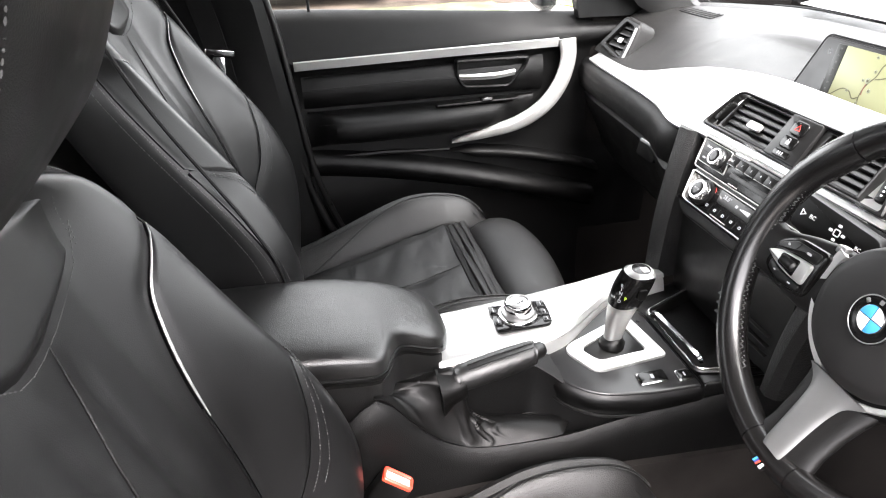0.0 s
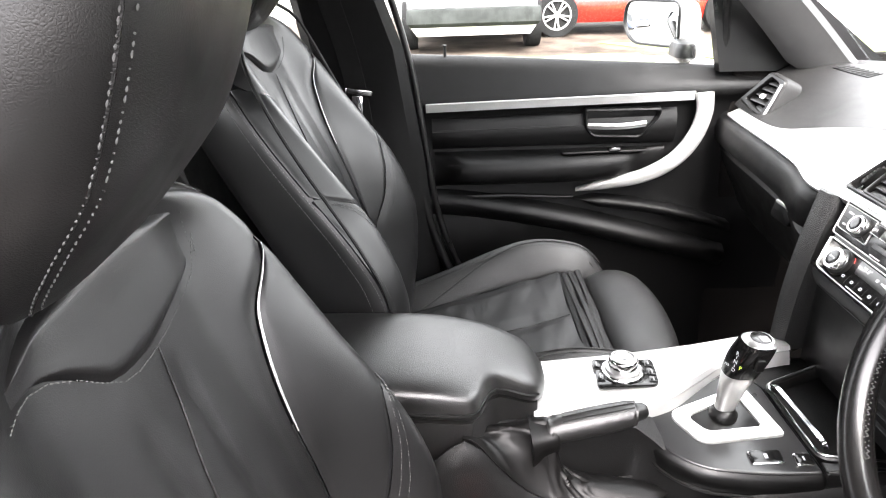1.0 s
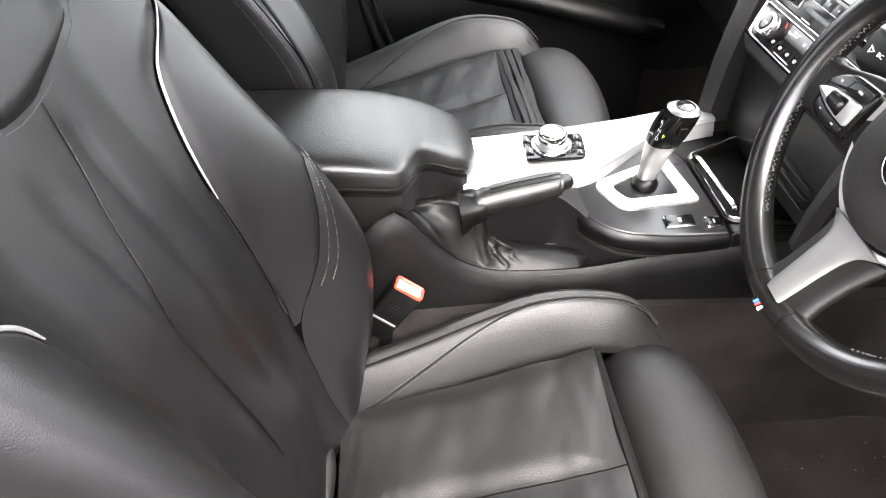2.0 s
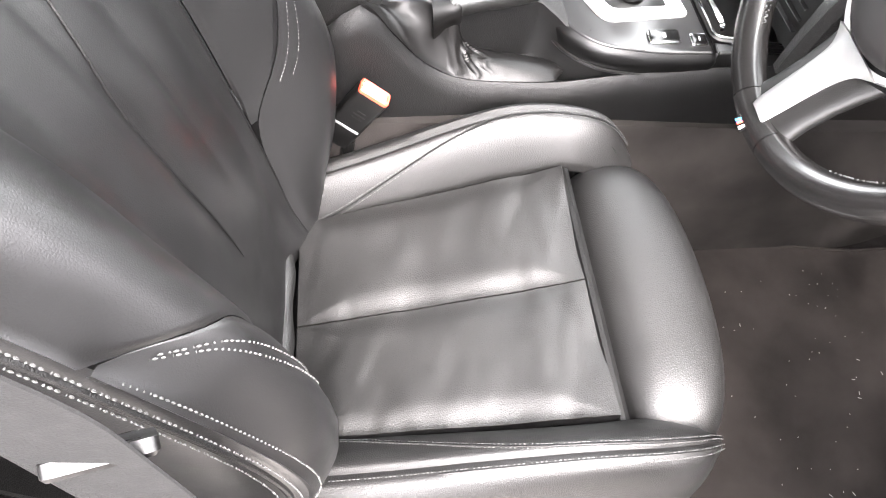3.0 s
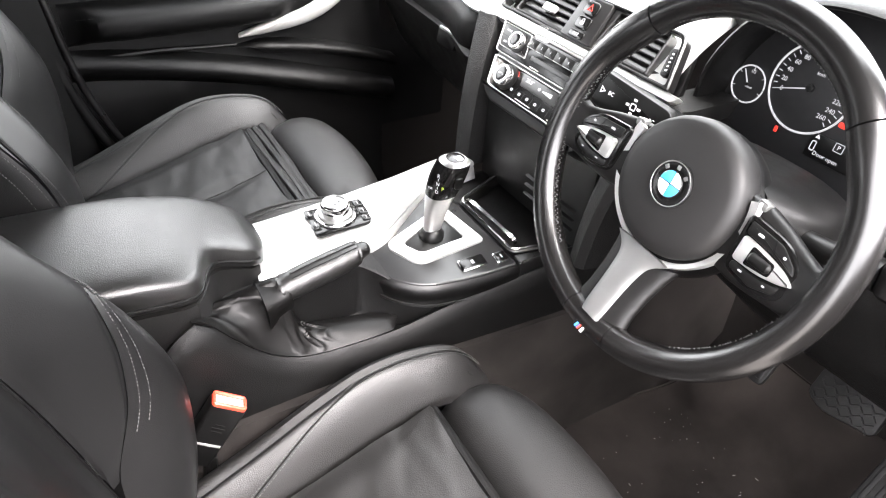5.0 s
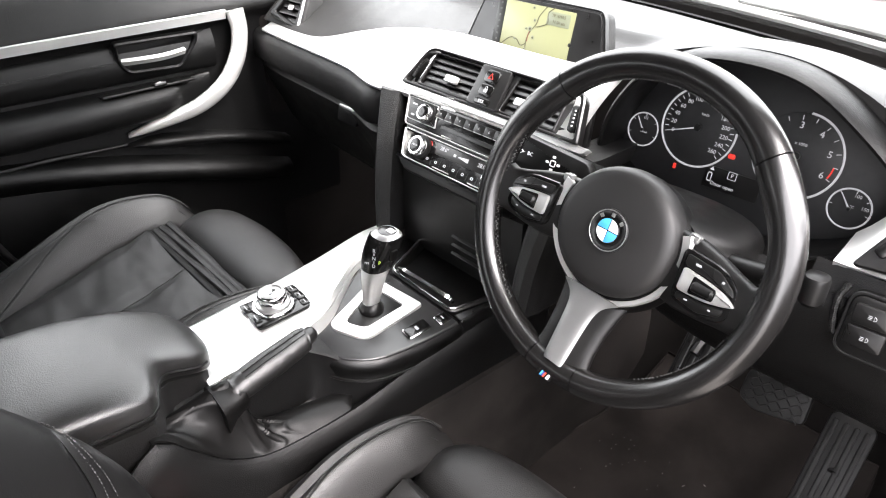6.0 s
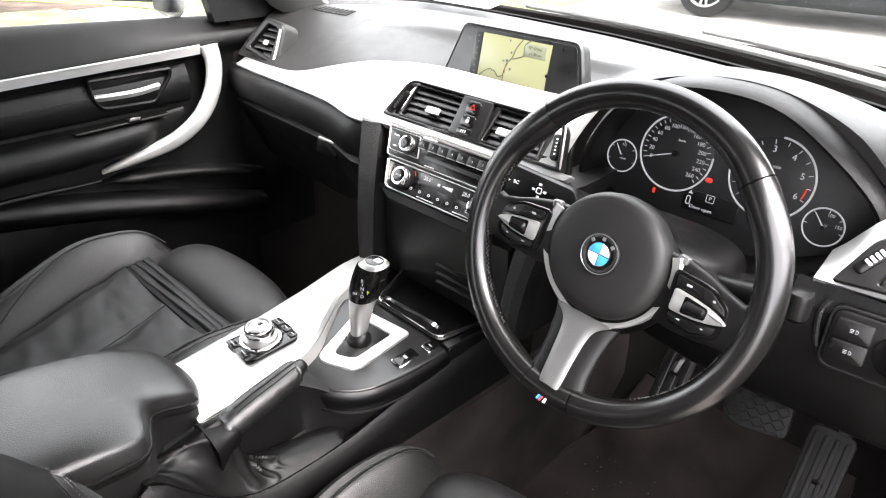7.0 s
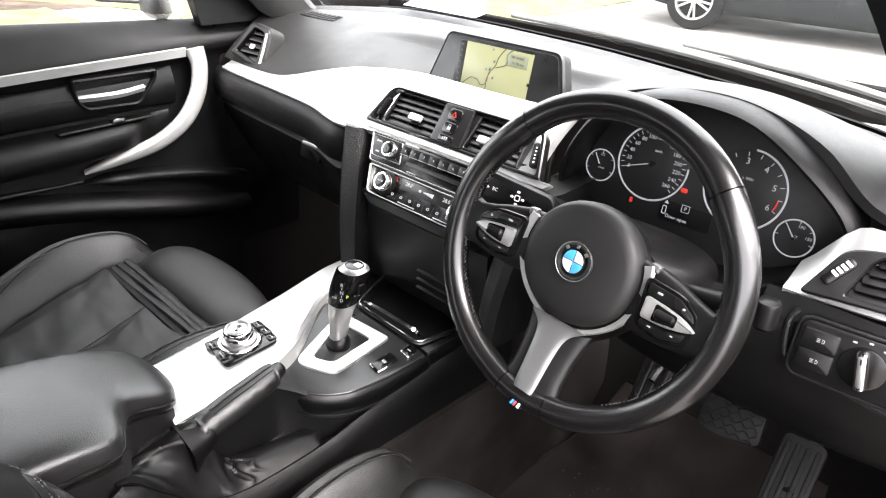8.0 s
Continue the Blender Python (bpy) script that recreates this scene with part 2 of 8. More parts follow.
def tube(pts, r, n=8, close=False):
    """A round bar along points; r one radius or one for each point."""
    pts = [Vector(p) for p in pts]
    rs = r if isinstance(r, (list, tuple)) else [r] * len(pts)
    rings, up = [], None
    for i, p in enumerate(pts):
        q0, q1 = pts[i - 1] if i or close else p, pts[(i + 1) % len(pts)] if i + 1 < len(pts) or close else p
        t = (q1 - q0).normalized()
        if up is None:
            up = t.orthogonal().normalized()
        up = (up - t * up.dot(t)).normalized()
        side = t.cross(up)
        rings.append([p + rs[i] * (math.cos(2 * math.pi * k / n) * up + math.sin(2 * math.pi * k / n) * side) for k in range(n)])
    return loft(rings, loop=close)


def strap(pts, width, thick, side):
    """A flat band along points; side: the direction of its width, one or one for each point."""
    rings = []
    for i, p in enumerate(pts):
        p = Vector(p)
        t = (Vector(pts[min(i + 1, len(pts) - 1)]) - Vector(pts[max(i - 1, 0)])).normalized()
        s = Vector(side[i] if isinstance(side[0], (tuple, list, Vector)) else side)
        s = (s - t * s.dot(t)).normalized()
        n = t.cross(s)
        rings.append([p + s * a * width / 2 + n * b * thick / 2 for a, b in ((-1, -0.5), (-0.97, 1), (0.97, 1), (1, -0.5), (0.97, -1), (-0.97, -1))])
    return loft(rings)


def laid_on(lines, objects, lift=0.0004):
    """Lines of points laid on the skin of upholstery parts."""
    V = np.array([v.co[:] for o in objects for v in o.data.vertices])
    N = np.array([v.normal[:] for o in objects for v in o.data.vertices])
    out = []
    for pts in lines:
        row = []
        for p in pts:
            p = np.array(p[:], float)
            near = np.argsort(((V - p) ** 2).sum(1))[:4]
            n = N[near].mean(0)
            n /= np.linalg.norm(n) + 1e-9
            row.append(Vector(p - n * (np.dot(p - V[near].mean(0), n) - lift)))
        out.append(row)
    return out


def on_pad(fn, a, b, out, lift=0.0036):
    """A point on the swollen skin fn(a, b), on the side that out names."""
    e = 2e-3
    p = Vector(fn(a, b))
    n = (Vector(fn(min(1, a + e), b)) - Vector(fn(max(0, a - e), b))).cross(Vector(fn(a, min(1, b + e))) - Vector(fn(a, max(0, b - e))))
    n.normalize()
    return p + n * (lift if n.dot(Vector(out)) > 0 else -lift)


def stitches(lines, pitch=0.0055, r=0.0007, fill=0.68):
    """Threads along lines of points: short dashes, joined in one mesh."""
    bm = bmesh.new()
    for pts in lines:
        pts = [Vector(p) for p in pts]
        acc, seg = 0.0, []
        for a, b in zip(pts, pts[1:]):
            d = (b - a).length
            if d < 1e-9:
                continue
            t = (b - a) / d
            s = t.orthogonal().normalized()
            u = t.cross(s)
            while acc < d:
                c0, c1 = a + t * acc, a + t * min(d, acc + pitch * fill)
                vs = []
                for c, k in ((c0, 0.45), ((c0 + c1) / 2, 1.0), (c1, 0.45)):
                    vs.append([bm.verts.new(c + (s * x + u * y) * r * k) for x, y in ((1, 0), (0, 1), (-1, 0), (0, -1))])
                for p, q in zip(vs, vs[1:]):
                    for j in range(4):
                        bm.faces.new((p[j], p[(j + 1) % 4], q[(j + 1) % 4], q[j]))
                acc += pitch
            acc -= d
    return bm


def rrect(w, h, r, n=5):
    """Outline of a rounded rectangle round the origin."""
    out = []
    for cx, cy, a0 in ((w / 2 - r, h / 2 - r, 0), (-w / 2 + r, h / 2 - r, 90), (-w / 2 + r, -h / 2 + r, 180), (w / 2 - r, -h / 2 + r, 270)):
        for i in range(n):
            a = radians(a0 + 90 * i / (n - 1))
            out.append((cx + r * math.cos(a), cy + r * math.sin(a)))
    return out


def round_poly(corners, r, n=5):
    """Outline with rounded corners; corners in order; r one radius or one for each."""
    out = []
    k = len(corners)
    for i, c in enumerate(corners):
        rr = r[i] if isinstance(r, (list, tuple)) else r
        c = Vector(c)
        a, b = Vector(corners[i - 1]) - c, Vector(corners[(i + 1) % k]) - c
        rr = min(rr, a.length * 0.48, b.length * 0.48)
        p, q = c + a.normalized() * rr, c + b.normalized() * rr
        for j in range(n):
            t = j / (n - 1)
            out.append(tuple((1 - t) ** 2 * p + 2 * t * (1 - t) * c + t * t * q))
    return out


def inset(outline, d):
    n = len(outline)
    area = sum(outline[i][0] * outline[(i + 1) % n][1] - outline[(i + 1) % n][0] * outline[i][1] for i in range(n))
    s = 1 if area > 0 else -1
    out = []
    for i in range(n):
        a, b, c = Vector(outline[i - 1]), Vector(outline[i]), Vector(outline[(i + 1) % n])
        e = ((b - a).normalized() if (b - a).length > 1e-9 else Vector((0, 0))) + ((c - b).normalized() if (c - b).length > 1e-9 else Vector((0, 0)))
        e = e.normalized() if e.length > 1e-9 else Vector((1, 0))
        out.append(tuple(b + s * d * Vector((-e.y, e.x))))
    return out


def slab(outline, z0, z1, bevel=0.001, m=None):
    """An outline in x, y raised from z0 to z1 with a rounded upper edge, placed by m."""
    steps = [(0, z0), (0, z1 - bevel), (bevel * 0.3, z1 - bevel * 0.3), (bevel, z1)]
    rings = [[(x, y, z) for x, y in inset(outline, d)] for d, z in steps]
    bm = loft(rings)
    if m is not None:
        bm.transform(m)
    return bm


def frame_ring(outer, inner, z0, z1, bevel=0.0008, m=None):
    """A flat ring between two outlines of equal count."""
    n = len(outer)
    rows = [[(x, y, z0) for x, y in inner], [(x, y, z0) for x, y in outer], [(x, y, z1 - bevel) for x, y in outer],
            [(x, y, z1) for x, y in inset(outer, bevel)], [(x, y, z1) for x, y in inset(inner, -bevel)], [(x, y, z1 - bevel) for x, y in inner]]
    bm = loft(rows, loop=True)
    if m is not None:
        bm.transform(m)
    return bm


def lathe(profile, n=32, m=None):
    """Turned about z: (radius, z) pairs."""
    bm = loft([[(r * math.cos(2 * math.pi * k / n), r * math.sin(2 * math.pi * k / n), z) for k in range(n)] for r, z in profile])
    if m is not None:
        bm.transform(m)
    return bm


def block(size, bevel=0.003, m=None):
    w, d, h = size
    o = rrect(w, d, min(bevel * 1.5, w * 0.45, d * 0.45), 4)
    rings = [[(x, y, z) for x, y in inset(o, i)] for i, z in ((bevel, -h / 2), (0, -h / 2 + bevel), (0, h / 2 - bevel), (bevel * 0.3, h / 2 - bevel * 0.3), (bevel, h / 2))]
    bm = loft(rings)
    if m is not None:
        bm.transform(m)
    return bm


def basis(o, x, y):
    """A pose with origin o, x along x and z square to x and y."""
    x = Vector(x).normalized()
    z = x.cross(Vector(y)).normalized()
    y = z.cross(x)
    return Matrix(((x.x, y.x, z.x, o[0]), (x.y, y.y, z.y, o[1]), (x.z, y.z, z.z, o[2]), (0, 0, 0, 1)))


def lettering(name, text, size, m, mat, parent, depth=0.0002, align="CENTER"):
    cu = bpy.data.curves.new(name, "FONT")
    cu.body, cu.size, cu.align_x, cu.align_y, cu.extrude, cu.resolution_u = text, size, align, "CENTER", depth, 2
    tmp = bpy.data.objects.new(name, cu)
    me = bpy.data.meshes.new_from_object(tmp)
    bpy.data.objects.remove(tmp)
    me.transform(m)
    me.materials.clear()
    me.materials.append(mat)
    ob = new(name, me)
    ob.parent = parent
    return ob


# ---- car shell: floor, tunnel, sills, pillars, roof, glass ----
def floor_z(y):
    return curve1([(-1.3, 0.0), (0.70, 0.0), (0.80, 0.004), (0.88, 0.03), (0.95, 0.09), (1.03, 0.20), (1.10, 0.34)], y)


part_floor = part("floor", sheet(lambda a, b: (lerp(-0.80, 0.78, a), lerp(-1.3, 1.10, b), floor_z(lerp(-1.3, 1.10, b)) - 0.012), 24, 80, 0.03), CARPET)
tagged(part_floor, "charcoal carpet over the car's floor and toe board", "floor", kind="structure")

# driver's mat with a bound edge
mat_thing = thing("floor_mat", "dark brown velour driver's floor mat with pale lint specks", "floor mat", (0.37, 0.55, 0))


def on_mat(x, y, h=0.0):
    return (x - 0.37, y - 0.55, floor_z(y) + h)


bm = bmesh.new()
N = 40
grid = {}
for i in range(N + 1):
    for j in range(N + 1):
        y = lerp(0.262, 0.96, j / N)
        x0 = curve1([(0.26, 0.118), (0.55, 0.120), (0.72, 0.127), (0.84, 0.148), (0.96, 0.175)], y)
        x1 = curve1([(0.26, 0.60), (0.55, 0.633), (0.80, 0.625), (0.96, 0.60)], y)
        x = lerp(x0, x1, i / N)
        grid[i, j] = bm.verts.new(on_mat(x, y, 0.004 + 0.002 * noise.noise((x * 9, y * 9, 0))))
for i in range(N):
    for j in range(N):
        bm.faces.new((grid[i, j], grid[i + 1, j], grid[i + 1, j + 1], grid[i, j + 1]))
part("mat_surface", bm, MAT, mat_thing)
edge = [on_mat(curve1([(0.26, 0.118), (0.55, 0.120), (0.72, 0.127), (0.84, 0.148), (0.96, 0.175)], y), y, 0.004) for y in np.linspace(0.96, 0.262, 30)]
edge += [on_mat(curve1([(0.26, 0.60), (0.55, 0.633), (0.80, 0.625), (0.96, 0.60)], y), y, 0.004) for y in np.linspace(0.262, 0.96, 30)]
part("binding", tube(edge, 0.0030, 6, close=True), MAT, mat_thing)
rng = random.Random(4)
lint = bmesh.new()
for _ in range(110):
    x, y = rng.uniform(0.18, 0.62), rng.uniform(0.30, 0.78)
    a, l = rng.uniform(0, 6.28), rng.choice((0.0005, 0.0006, 0.0008, 0.001, 0.0012, 0.003))
    p = Vector(on_mat(x, y, 0.0062))
    d = Vector((math.cos(a), math.sin(a), 0)) * l
    s = Vector((-d.y, d.x, 0)).normalized() * 0.0004
    top = Vector((0, 0, 0.0006))
    vs = [lint.verts.new(q) for q in (p - d - s, p + d - s, p + d + s, p - d + s, p - d * 0.5 + top, p + d * 0.5 + top)]
    for f in ((0, 1, 5, 4), (1, 2, 5), (2, 3, 4, 5), (3, 0, 4), (3, 2, 1, 0)):
        lint.faces.new([vs[k] for k in f])
tagged(part("lint", lint, THREAD, mat_thing, "scattered pale lint"), kind="stuff")

# the right side runs further back, out of view, to shade the pedals
for x, nm in ((-0.815, "left"), (0.80, "right")):
    kp = part("wall_kick_" + nm, block((0.03, 0.56 if x < 0 else 0.66, 0.85), 0.006, pose(x, 0.87 if x < 0 else 0.82, 0.38)), CARPET)
    tagged(kp, "dark carpeted footwell side", "footwell side", kind="structure")
# firewall and bulkheads
tagged(part("wall_front", block((1.56, 0.03, 0.75), 0.004, pose(0, 1.12, 0.42)), CARPET), "dark felt bulkhead behind the dashboard", "bulkhead", kind="structure")
tagged(part("wall_rear", block((1.5, 0.05, 0.62), 0.01, pose(0, -1.32, 0.30)), LEATHER), "black rear bulkhead of the cabin", "bulkhead", kind="structure")
tagged(part("rear_shelf", block((1.30, 0.40, 0.03), 0.01, pose(0, -1.50, 0.86)), SOFT), "black rear parcel shelf", "shelf", kind="structure")
roof = part("roof", sheet(lambda a, b: (lerp(-0.58, 0.58, a), lerp(0.42, -1.35, b), 1.15 + 0.05 * math.sin(math.pi * a) - 0.05 * (2 * b - 1) ** 2), 20, 24, 0.03), HEADLINER)
tagged(roof, "anthracite cloth headliner under the roof", "roof", kind="structure")

# door sill under the open driver's door
sill = thing("sill", "black door sill beneath the open driver's door", "sill", (0.72, 0, 0), kind="structure")
part("body", loft([[(x, y, z) for x, z in ((-0.06, -0.03), (-0.055, 0.09), (-0.02, 0.125), (0.06, 0.12), (0.09, 0.08), (0.09, -0.15), (-0.04, -0.15))] for y in (-0.75, -0.2, 0.4, 0.85)]), PLASTIC, sill)

# pillars
def pillar(name, pts, w, t, mat, label):
    """A tapering pillar: points, widths along y-ish and thickness along x."""
    rings = []
    for p, ww in zip(pts, w):
        p = Vector(p)
        rings.append([p + Vector((t * c, ww * s, 0)) for c, s in ((0.5, 0.5), (0.2, 0.62), (-0.3, 0.55), (-0.5, 0.4), (-0.5, -0.4), (-0.3, -0.55), (0.2, -0.62), (0.5, -0.5))])
    return tagged(part(name, loft(rings), mat), label, "pillar", kind="structure")


pillar("pillar_b_left", [(-0.79, -0.24, -0.02), (-0.785, -0.24, 0.30), (-0.775, -0.245, 0.62), (-0.745, -0.26, 0.86), (-0.66, -0.31, 1.10), (-0.60, -0.33, 1.20)], [0.30, 0.24, 0.20, 0.17, 0.13, 0.12], 0.07, BPILLAR, "dark plastic pillar behind the passenger door")
pillar("pillar_b_right", [(0.79, -0.40, -0.02), (0.785, -0.40, 0.30), (0.775, -0.40, 0.62), (0.745, -0.42, 0.86), (0.66, -0.44, 1.10), (0.60, -0.44, 1.20)], [0.22, 0.20, 0.18, 0.16, 0.13, 0.12], 0.07, BPILLAR, "dark plastic pillar behind the driver's seat")

tun = part("wall_tunnel", loft([[(x, y, z) for x, z in ((0.128, -0.005), (0.125, 0.02), (0.123, 0.16), (0.113, h), (0.090, h), (0.090, -0.005))] for y, h in ((-0.20, 0.33), (0.10, 0.328), (0.24, 0.322), (0.45, 0.310), (0.62, 0.300), (0.95, 0.29))]), TUNNEL)
tagged(tun, "dark brown carpeted side of the tunnel below the console", "tunnel side", kind="structure")

# ---- front seats ----
CUSH = lambda y: 0.33 + 0.258 * (y - 0.174)
BACK_LINE = [(0.22, -0.158), (0.30, -0.170), (0.40, -0.180), (0.52, -0.200), (0.66, -0.236), (0.77, -0.272), (0.85, -0.297), (0.90, -0.312), (0.945, -0.335)]
BACK_WIDTH = [(0.22, 0.185), (0.30, 0.225), (0.40, 0.242), (0.50, 0.248), (0.60, 0.243), (0.70, 0.235), (0.78, 0.232), (0.82, 0.226), (0.845, 0.215), (0.863, 0.198), (0.880, 0.165), (0.892, 0.125), (0.902, 0.085), (0.925, 0.050), (0.945, 0.030)]
BACK_FWD = [(0.22, 0.034), (0.30, 0.060), (0.40, 0.088), (0.50, 0.106), (0.60, 0.098), (0.70, 0.070), (0.80, 0.045), (0.88, 0.022), (0.945, 0.0)]
PIPE = [(0.22, 0.135), (0.39, 0.121), (0.49, 0.116), (0.60, 0.116), (0.66, 0.117), (0.706, 0.123), (0.75, 0.135), (0.775, 0.147), (0.80, 0.172), (0.812, 0.190), (0.826, 0.210), (0.845, 0.207), (0.863, 0.191), (0.880, 0.158), (0.892, 0.119), (0.902, 0.080), (0.925, 0.046), (0.945, 0.027)]
TIP = [(0.22, 0.135), (0.40, 0.119), (0.467, 0.124), (0.525, 0.151), (0.575, 0.167), (0.632, 0.187), (0.655, 0.212), (0.668, 0.231)]




# headrest: half width, front and back at each height
REST = [(0.878, (0.055, -0.300, -0.335)), (0.889, (0.095, -0.284, -0.348)), (0.907, (0.116, -0.266, -0.352)), (0.93, (0.126, -0.245, -0.348)), (0.96, (0.130, -0.220, -0.335)), (1.0, (0.131, -0.200, -0.322)), (1.04, (0.128, -0.186, -0.308)), (1.08, (0.116, -0.178, -0.292)), (1.105, (0.098, -0.182, -0.275)), (1.12, (0.060, -0.200, -0.250))]


def back_surface(x, z):
    """Front of the backrest at side x and height z."""
    w, f = curve1(BACK_WIDTH, z), curve1(BACK_FWD, z)
    a = abs(x) / w
    roll = curve1([(0.30, 0.30), (0.42, 0.16), (0.52, 0.18), (0.575, 0.26), (0.66, 0.40), (0.72, 0.50), (0.85, 0.66)], z)
    bulge = smooth(0.38, 0.84, a) - roll * smooth(0.80, 1.0, a) ** 1.4
    crown = 0.012 * (1 - a * a) * smooth(0.30, 0.45, z) * (1 - smooth(0.6, 0.8, z))
    return (x, curve1(BACK_LINE, z) + f * bulge - 0.006 * a * a + crown * 0.5, z)


def build_seat(name, label):
    seat = thing(name, label, "car seat", group="front seats")
    # cushion insert in two halves
    def wrinkle(x, y):
        return 0.0034 * noise.noise((x * 9 + 3, y * 24 + x * 6, 1.3)) * smooth(-0.15, -0.08, y) + 0.0014 * noise.noise((x * 20 + 5, y * 62 + x * 9, 8.1)) + 0.0006 * noise.noise((x * 30, y * 60, 4.0)) - 0.006 * math.exp(-((x * 9) ** 2 + ((y - 0.02) * 7) ** 2))
    for s in (-1, 1):
        f = lambda a, b, s=s: (s * lerp(0.001, lerp(0.150 if s < 0 else 0.141, 0.166, b), a), lerp(-0.150, 0.190, b), CUSH(lerp(-0.150, 0.190, b)) + 0.006 * a * a + wrinkle(s * a * 0.16, lerp(-0.15, 0.19, b)))
        g = (lambda a, b, f=f: f(a, b)) if s > 0 else (lambda a, b, f=f: f(1 - a, b))
        part("cushion_panel", padded(g, 36, 64, 0.0035, 0.002, 0.22, 0.02), LEATHER, seat)
    # rolled leather behind the insert
    roll = [(x, -0.166 - 0.008 * (x / 0.16) ** 2, CUSH(-0.166) + 0.006) for x in np.linspace(-0.165, 0.165, 24)]
    part("rear_roll", tube(roll, [0.013 + 0.002 * math.sin(9 * p[0] * 7) for p in roll], 12), LEATHER, seat)
    # bolsters of the cushion
    crest = lambda y: curve1([(-0.18, 0.040), (-0.05, 0.052), (0.06, 0.068), (0.13, 0.070), (0.20, 0.050), (0.26, 0.016), (0.300, -0.040)], y)
    crest_x = lambda y: curve1([(-0.18, 0.190), (0.0, 0.205), (0.13, 0.214), (0.24, 0.212), (0.300, 0.196)], y)
    edge_x = lambda y, s: lerp(0.152 if s < 0 else 0.143, 0.168, smooth(-0.15, 0.19, y)) + 0.004 * smooth(0.2, 0.3, y)
    out_x = lambda y: curve1([(-0.18, 0.238), (0.0, 0.252), (0.15, 0.256), (0.25, 0.246), (0.300, 0.214)], y)
    for s in (-1, 1):
        def inner(a, b, s=s):
            y = lerp(-0.185, 0.300, b)
            x = lerp(edge_x(y, s), crest_x(y), a)
            z0 = CUSH(y) - 0.012 - 0.05 * smooth(0.19, 0.30, y)
            return (s * x, y, lerp(z0, CUSH(y) + crest(y), 1 - (1 - a) ** 1.7))

        def outer(a, b, s=s):
            y = lerp(-0.185, 0.300, b)
            t = a
            x = lerp(crest_x(y), out_x(y), math.sin(t * math.pi / 2) ** 0.85)
            z = lerp(CUSH(y) + crest(y), 0.205 + 0.03 * smooth(0.1, 0.3, y), 1 - math.cos(t * math.pi / 2))
            return (s * x, y, z)

        def skirt(a, b, s=s):
            y = lerp(-0.185, 0.296, b)
            return (s * (out_x(y) - 0.012 * a * a), y, lerp(0.203 + 0.03 * smooth(0.1, 0.3, y), 0.125, a))
        flip = (lambda f: (lambda a, b: f(1 - a, b))) if s < 0 else (lambda f: f)
        part("cushion_bolster", padded(flip(inner), 14, 44, 0.003, 0.003, 0.14, 0.02), LEATHER, seat)
        part("bolster_side", padded(flip(outer), 14, 44, 0.004, 0.003, 0.12, 0.02), LEATHER, seat)
        part("side_skirt", padded(flip(skirt), 8, 36, 0.002, 0.002, 0.12, 0.015), LEATHER, seat)
        lines = []
        path_a = [(-0.14, 0.04), (-0.10, 0.14), (-0.027, 0.45), (0.05, 0.76), (0.12, 0.90), (0.30, 0.93)]
        way = lambda b: curve1(path_a, lerp(-0.185, 0.300, b))
        for da in (-0.045, 0.045):
            lines.append([on_pad(inner, min(0.99, max(0.0, way(b) + da)), b, (-s, 0, 1), 0.0034) for b in np.linspace(0.12, 0.97, 90)])
        for f, a, up in (((outer, 0.06, 1), (outer, 0.13, 1)) if s > 0 else ()) + ((outer, 0.93, 0), (skirt, 0.12, 0)):
            lines.append([on_pad(f, a, b, (s, 0, up), 0.0036 if f is outer else 0.0024) for b in np.linspace(0.04, 0.97, 90)])
        seam = [on_pad(inner, min(0.99, max(0.0, way(b))), b, (-s, 0, 1), 0.0026) for b in np.linspace(0.12, 0.97, 90)]
        part("bolster_seam", tube(seam, 0.0013, 6), SOFT, seat)
        tagged(part("stitching", stitches(lines, 0.0042, 0.0007), SEAM_THREAD, seat, "pale grey double stitching"), kind="stuff")
    # thigh support that slides out
    def thigh(x):
        k = max(0.0, 1 - (abs(x - 0.004) / 0.192) ** 6) ** 0.5
        y1 = 0.342 - 0.75 * x * x
        top = CUSH(0.25) + 0.004
        ring = []
        for i in range(28):
            a = 2 * math.pi * i / 28
            c, s2 = math.cos(a), math.sin(a)
            py = (0.200 + y1) / 2 + (y1 - 0.200) / 2 * math.copysign(abs(c) ** 0.62, c) * lerp(0.6, 1, k)
            pz = 0.262 + 0.085 * math.copysign(abs(s2) ** 0.62, s2) * lerp(0.35, 1, k)
            if s2 > 0:
                pz += 0.258 * (py - 0.25) - 0.012 * smooth(0.25, 0.31, py)
            ring.append((x, py, pz))
        return ring
    xs = [0.004 + 0.190 * math.sin(math.pi / 2 * t) for t in np.linspace(-1, 1, 31)]
    part("thigh_support", loft([thigh(x) for x in xs]), LEATHER, seat)
    fold = [(x, 0.1955, CUSH(0.195) - 0.006) for x in np.linspace(-0.165, 0.18, 20)]
    part("fold", tube(fold, 0.007, 8), SOFT, seat)
    # plastic base and rails
    part("base", loft([[(sx, y, z) for sx, z in ((-0.225, 0.13), (0.225, 0.13), (0.215, 0.035), (-0.215, 0.035))] for y in (-0.20, 0.24)]), PLASTIC, seat)
    for s in (-1, 1):
        part("rail", block((0.045, 0.62, 0.03), 0.004, pose(s * 0.19, 0.02, 0.018)), PLASTIC, seat)
    # backrest panels
    zc = lambda b: lerp(0.235, 0.925, b)
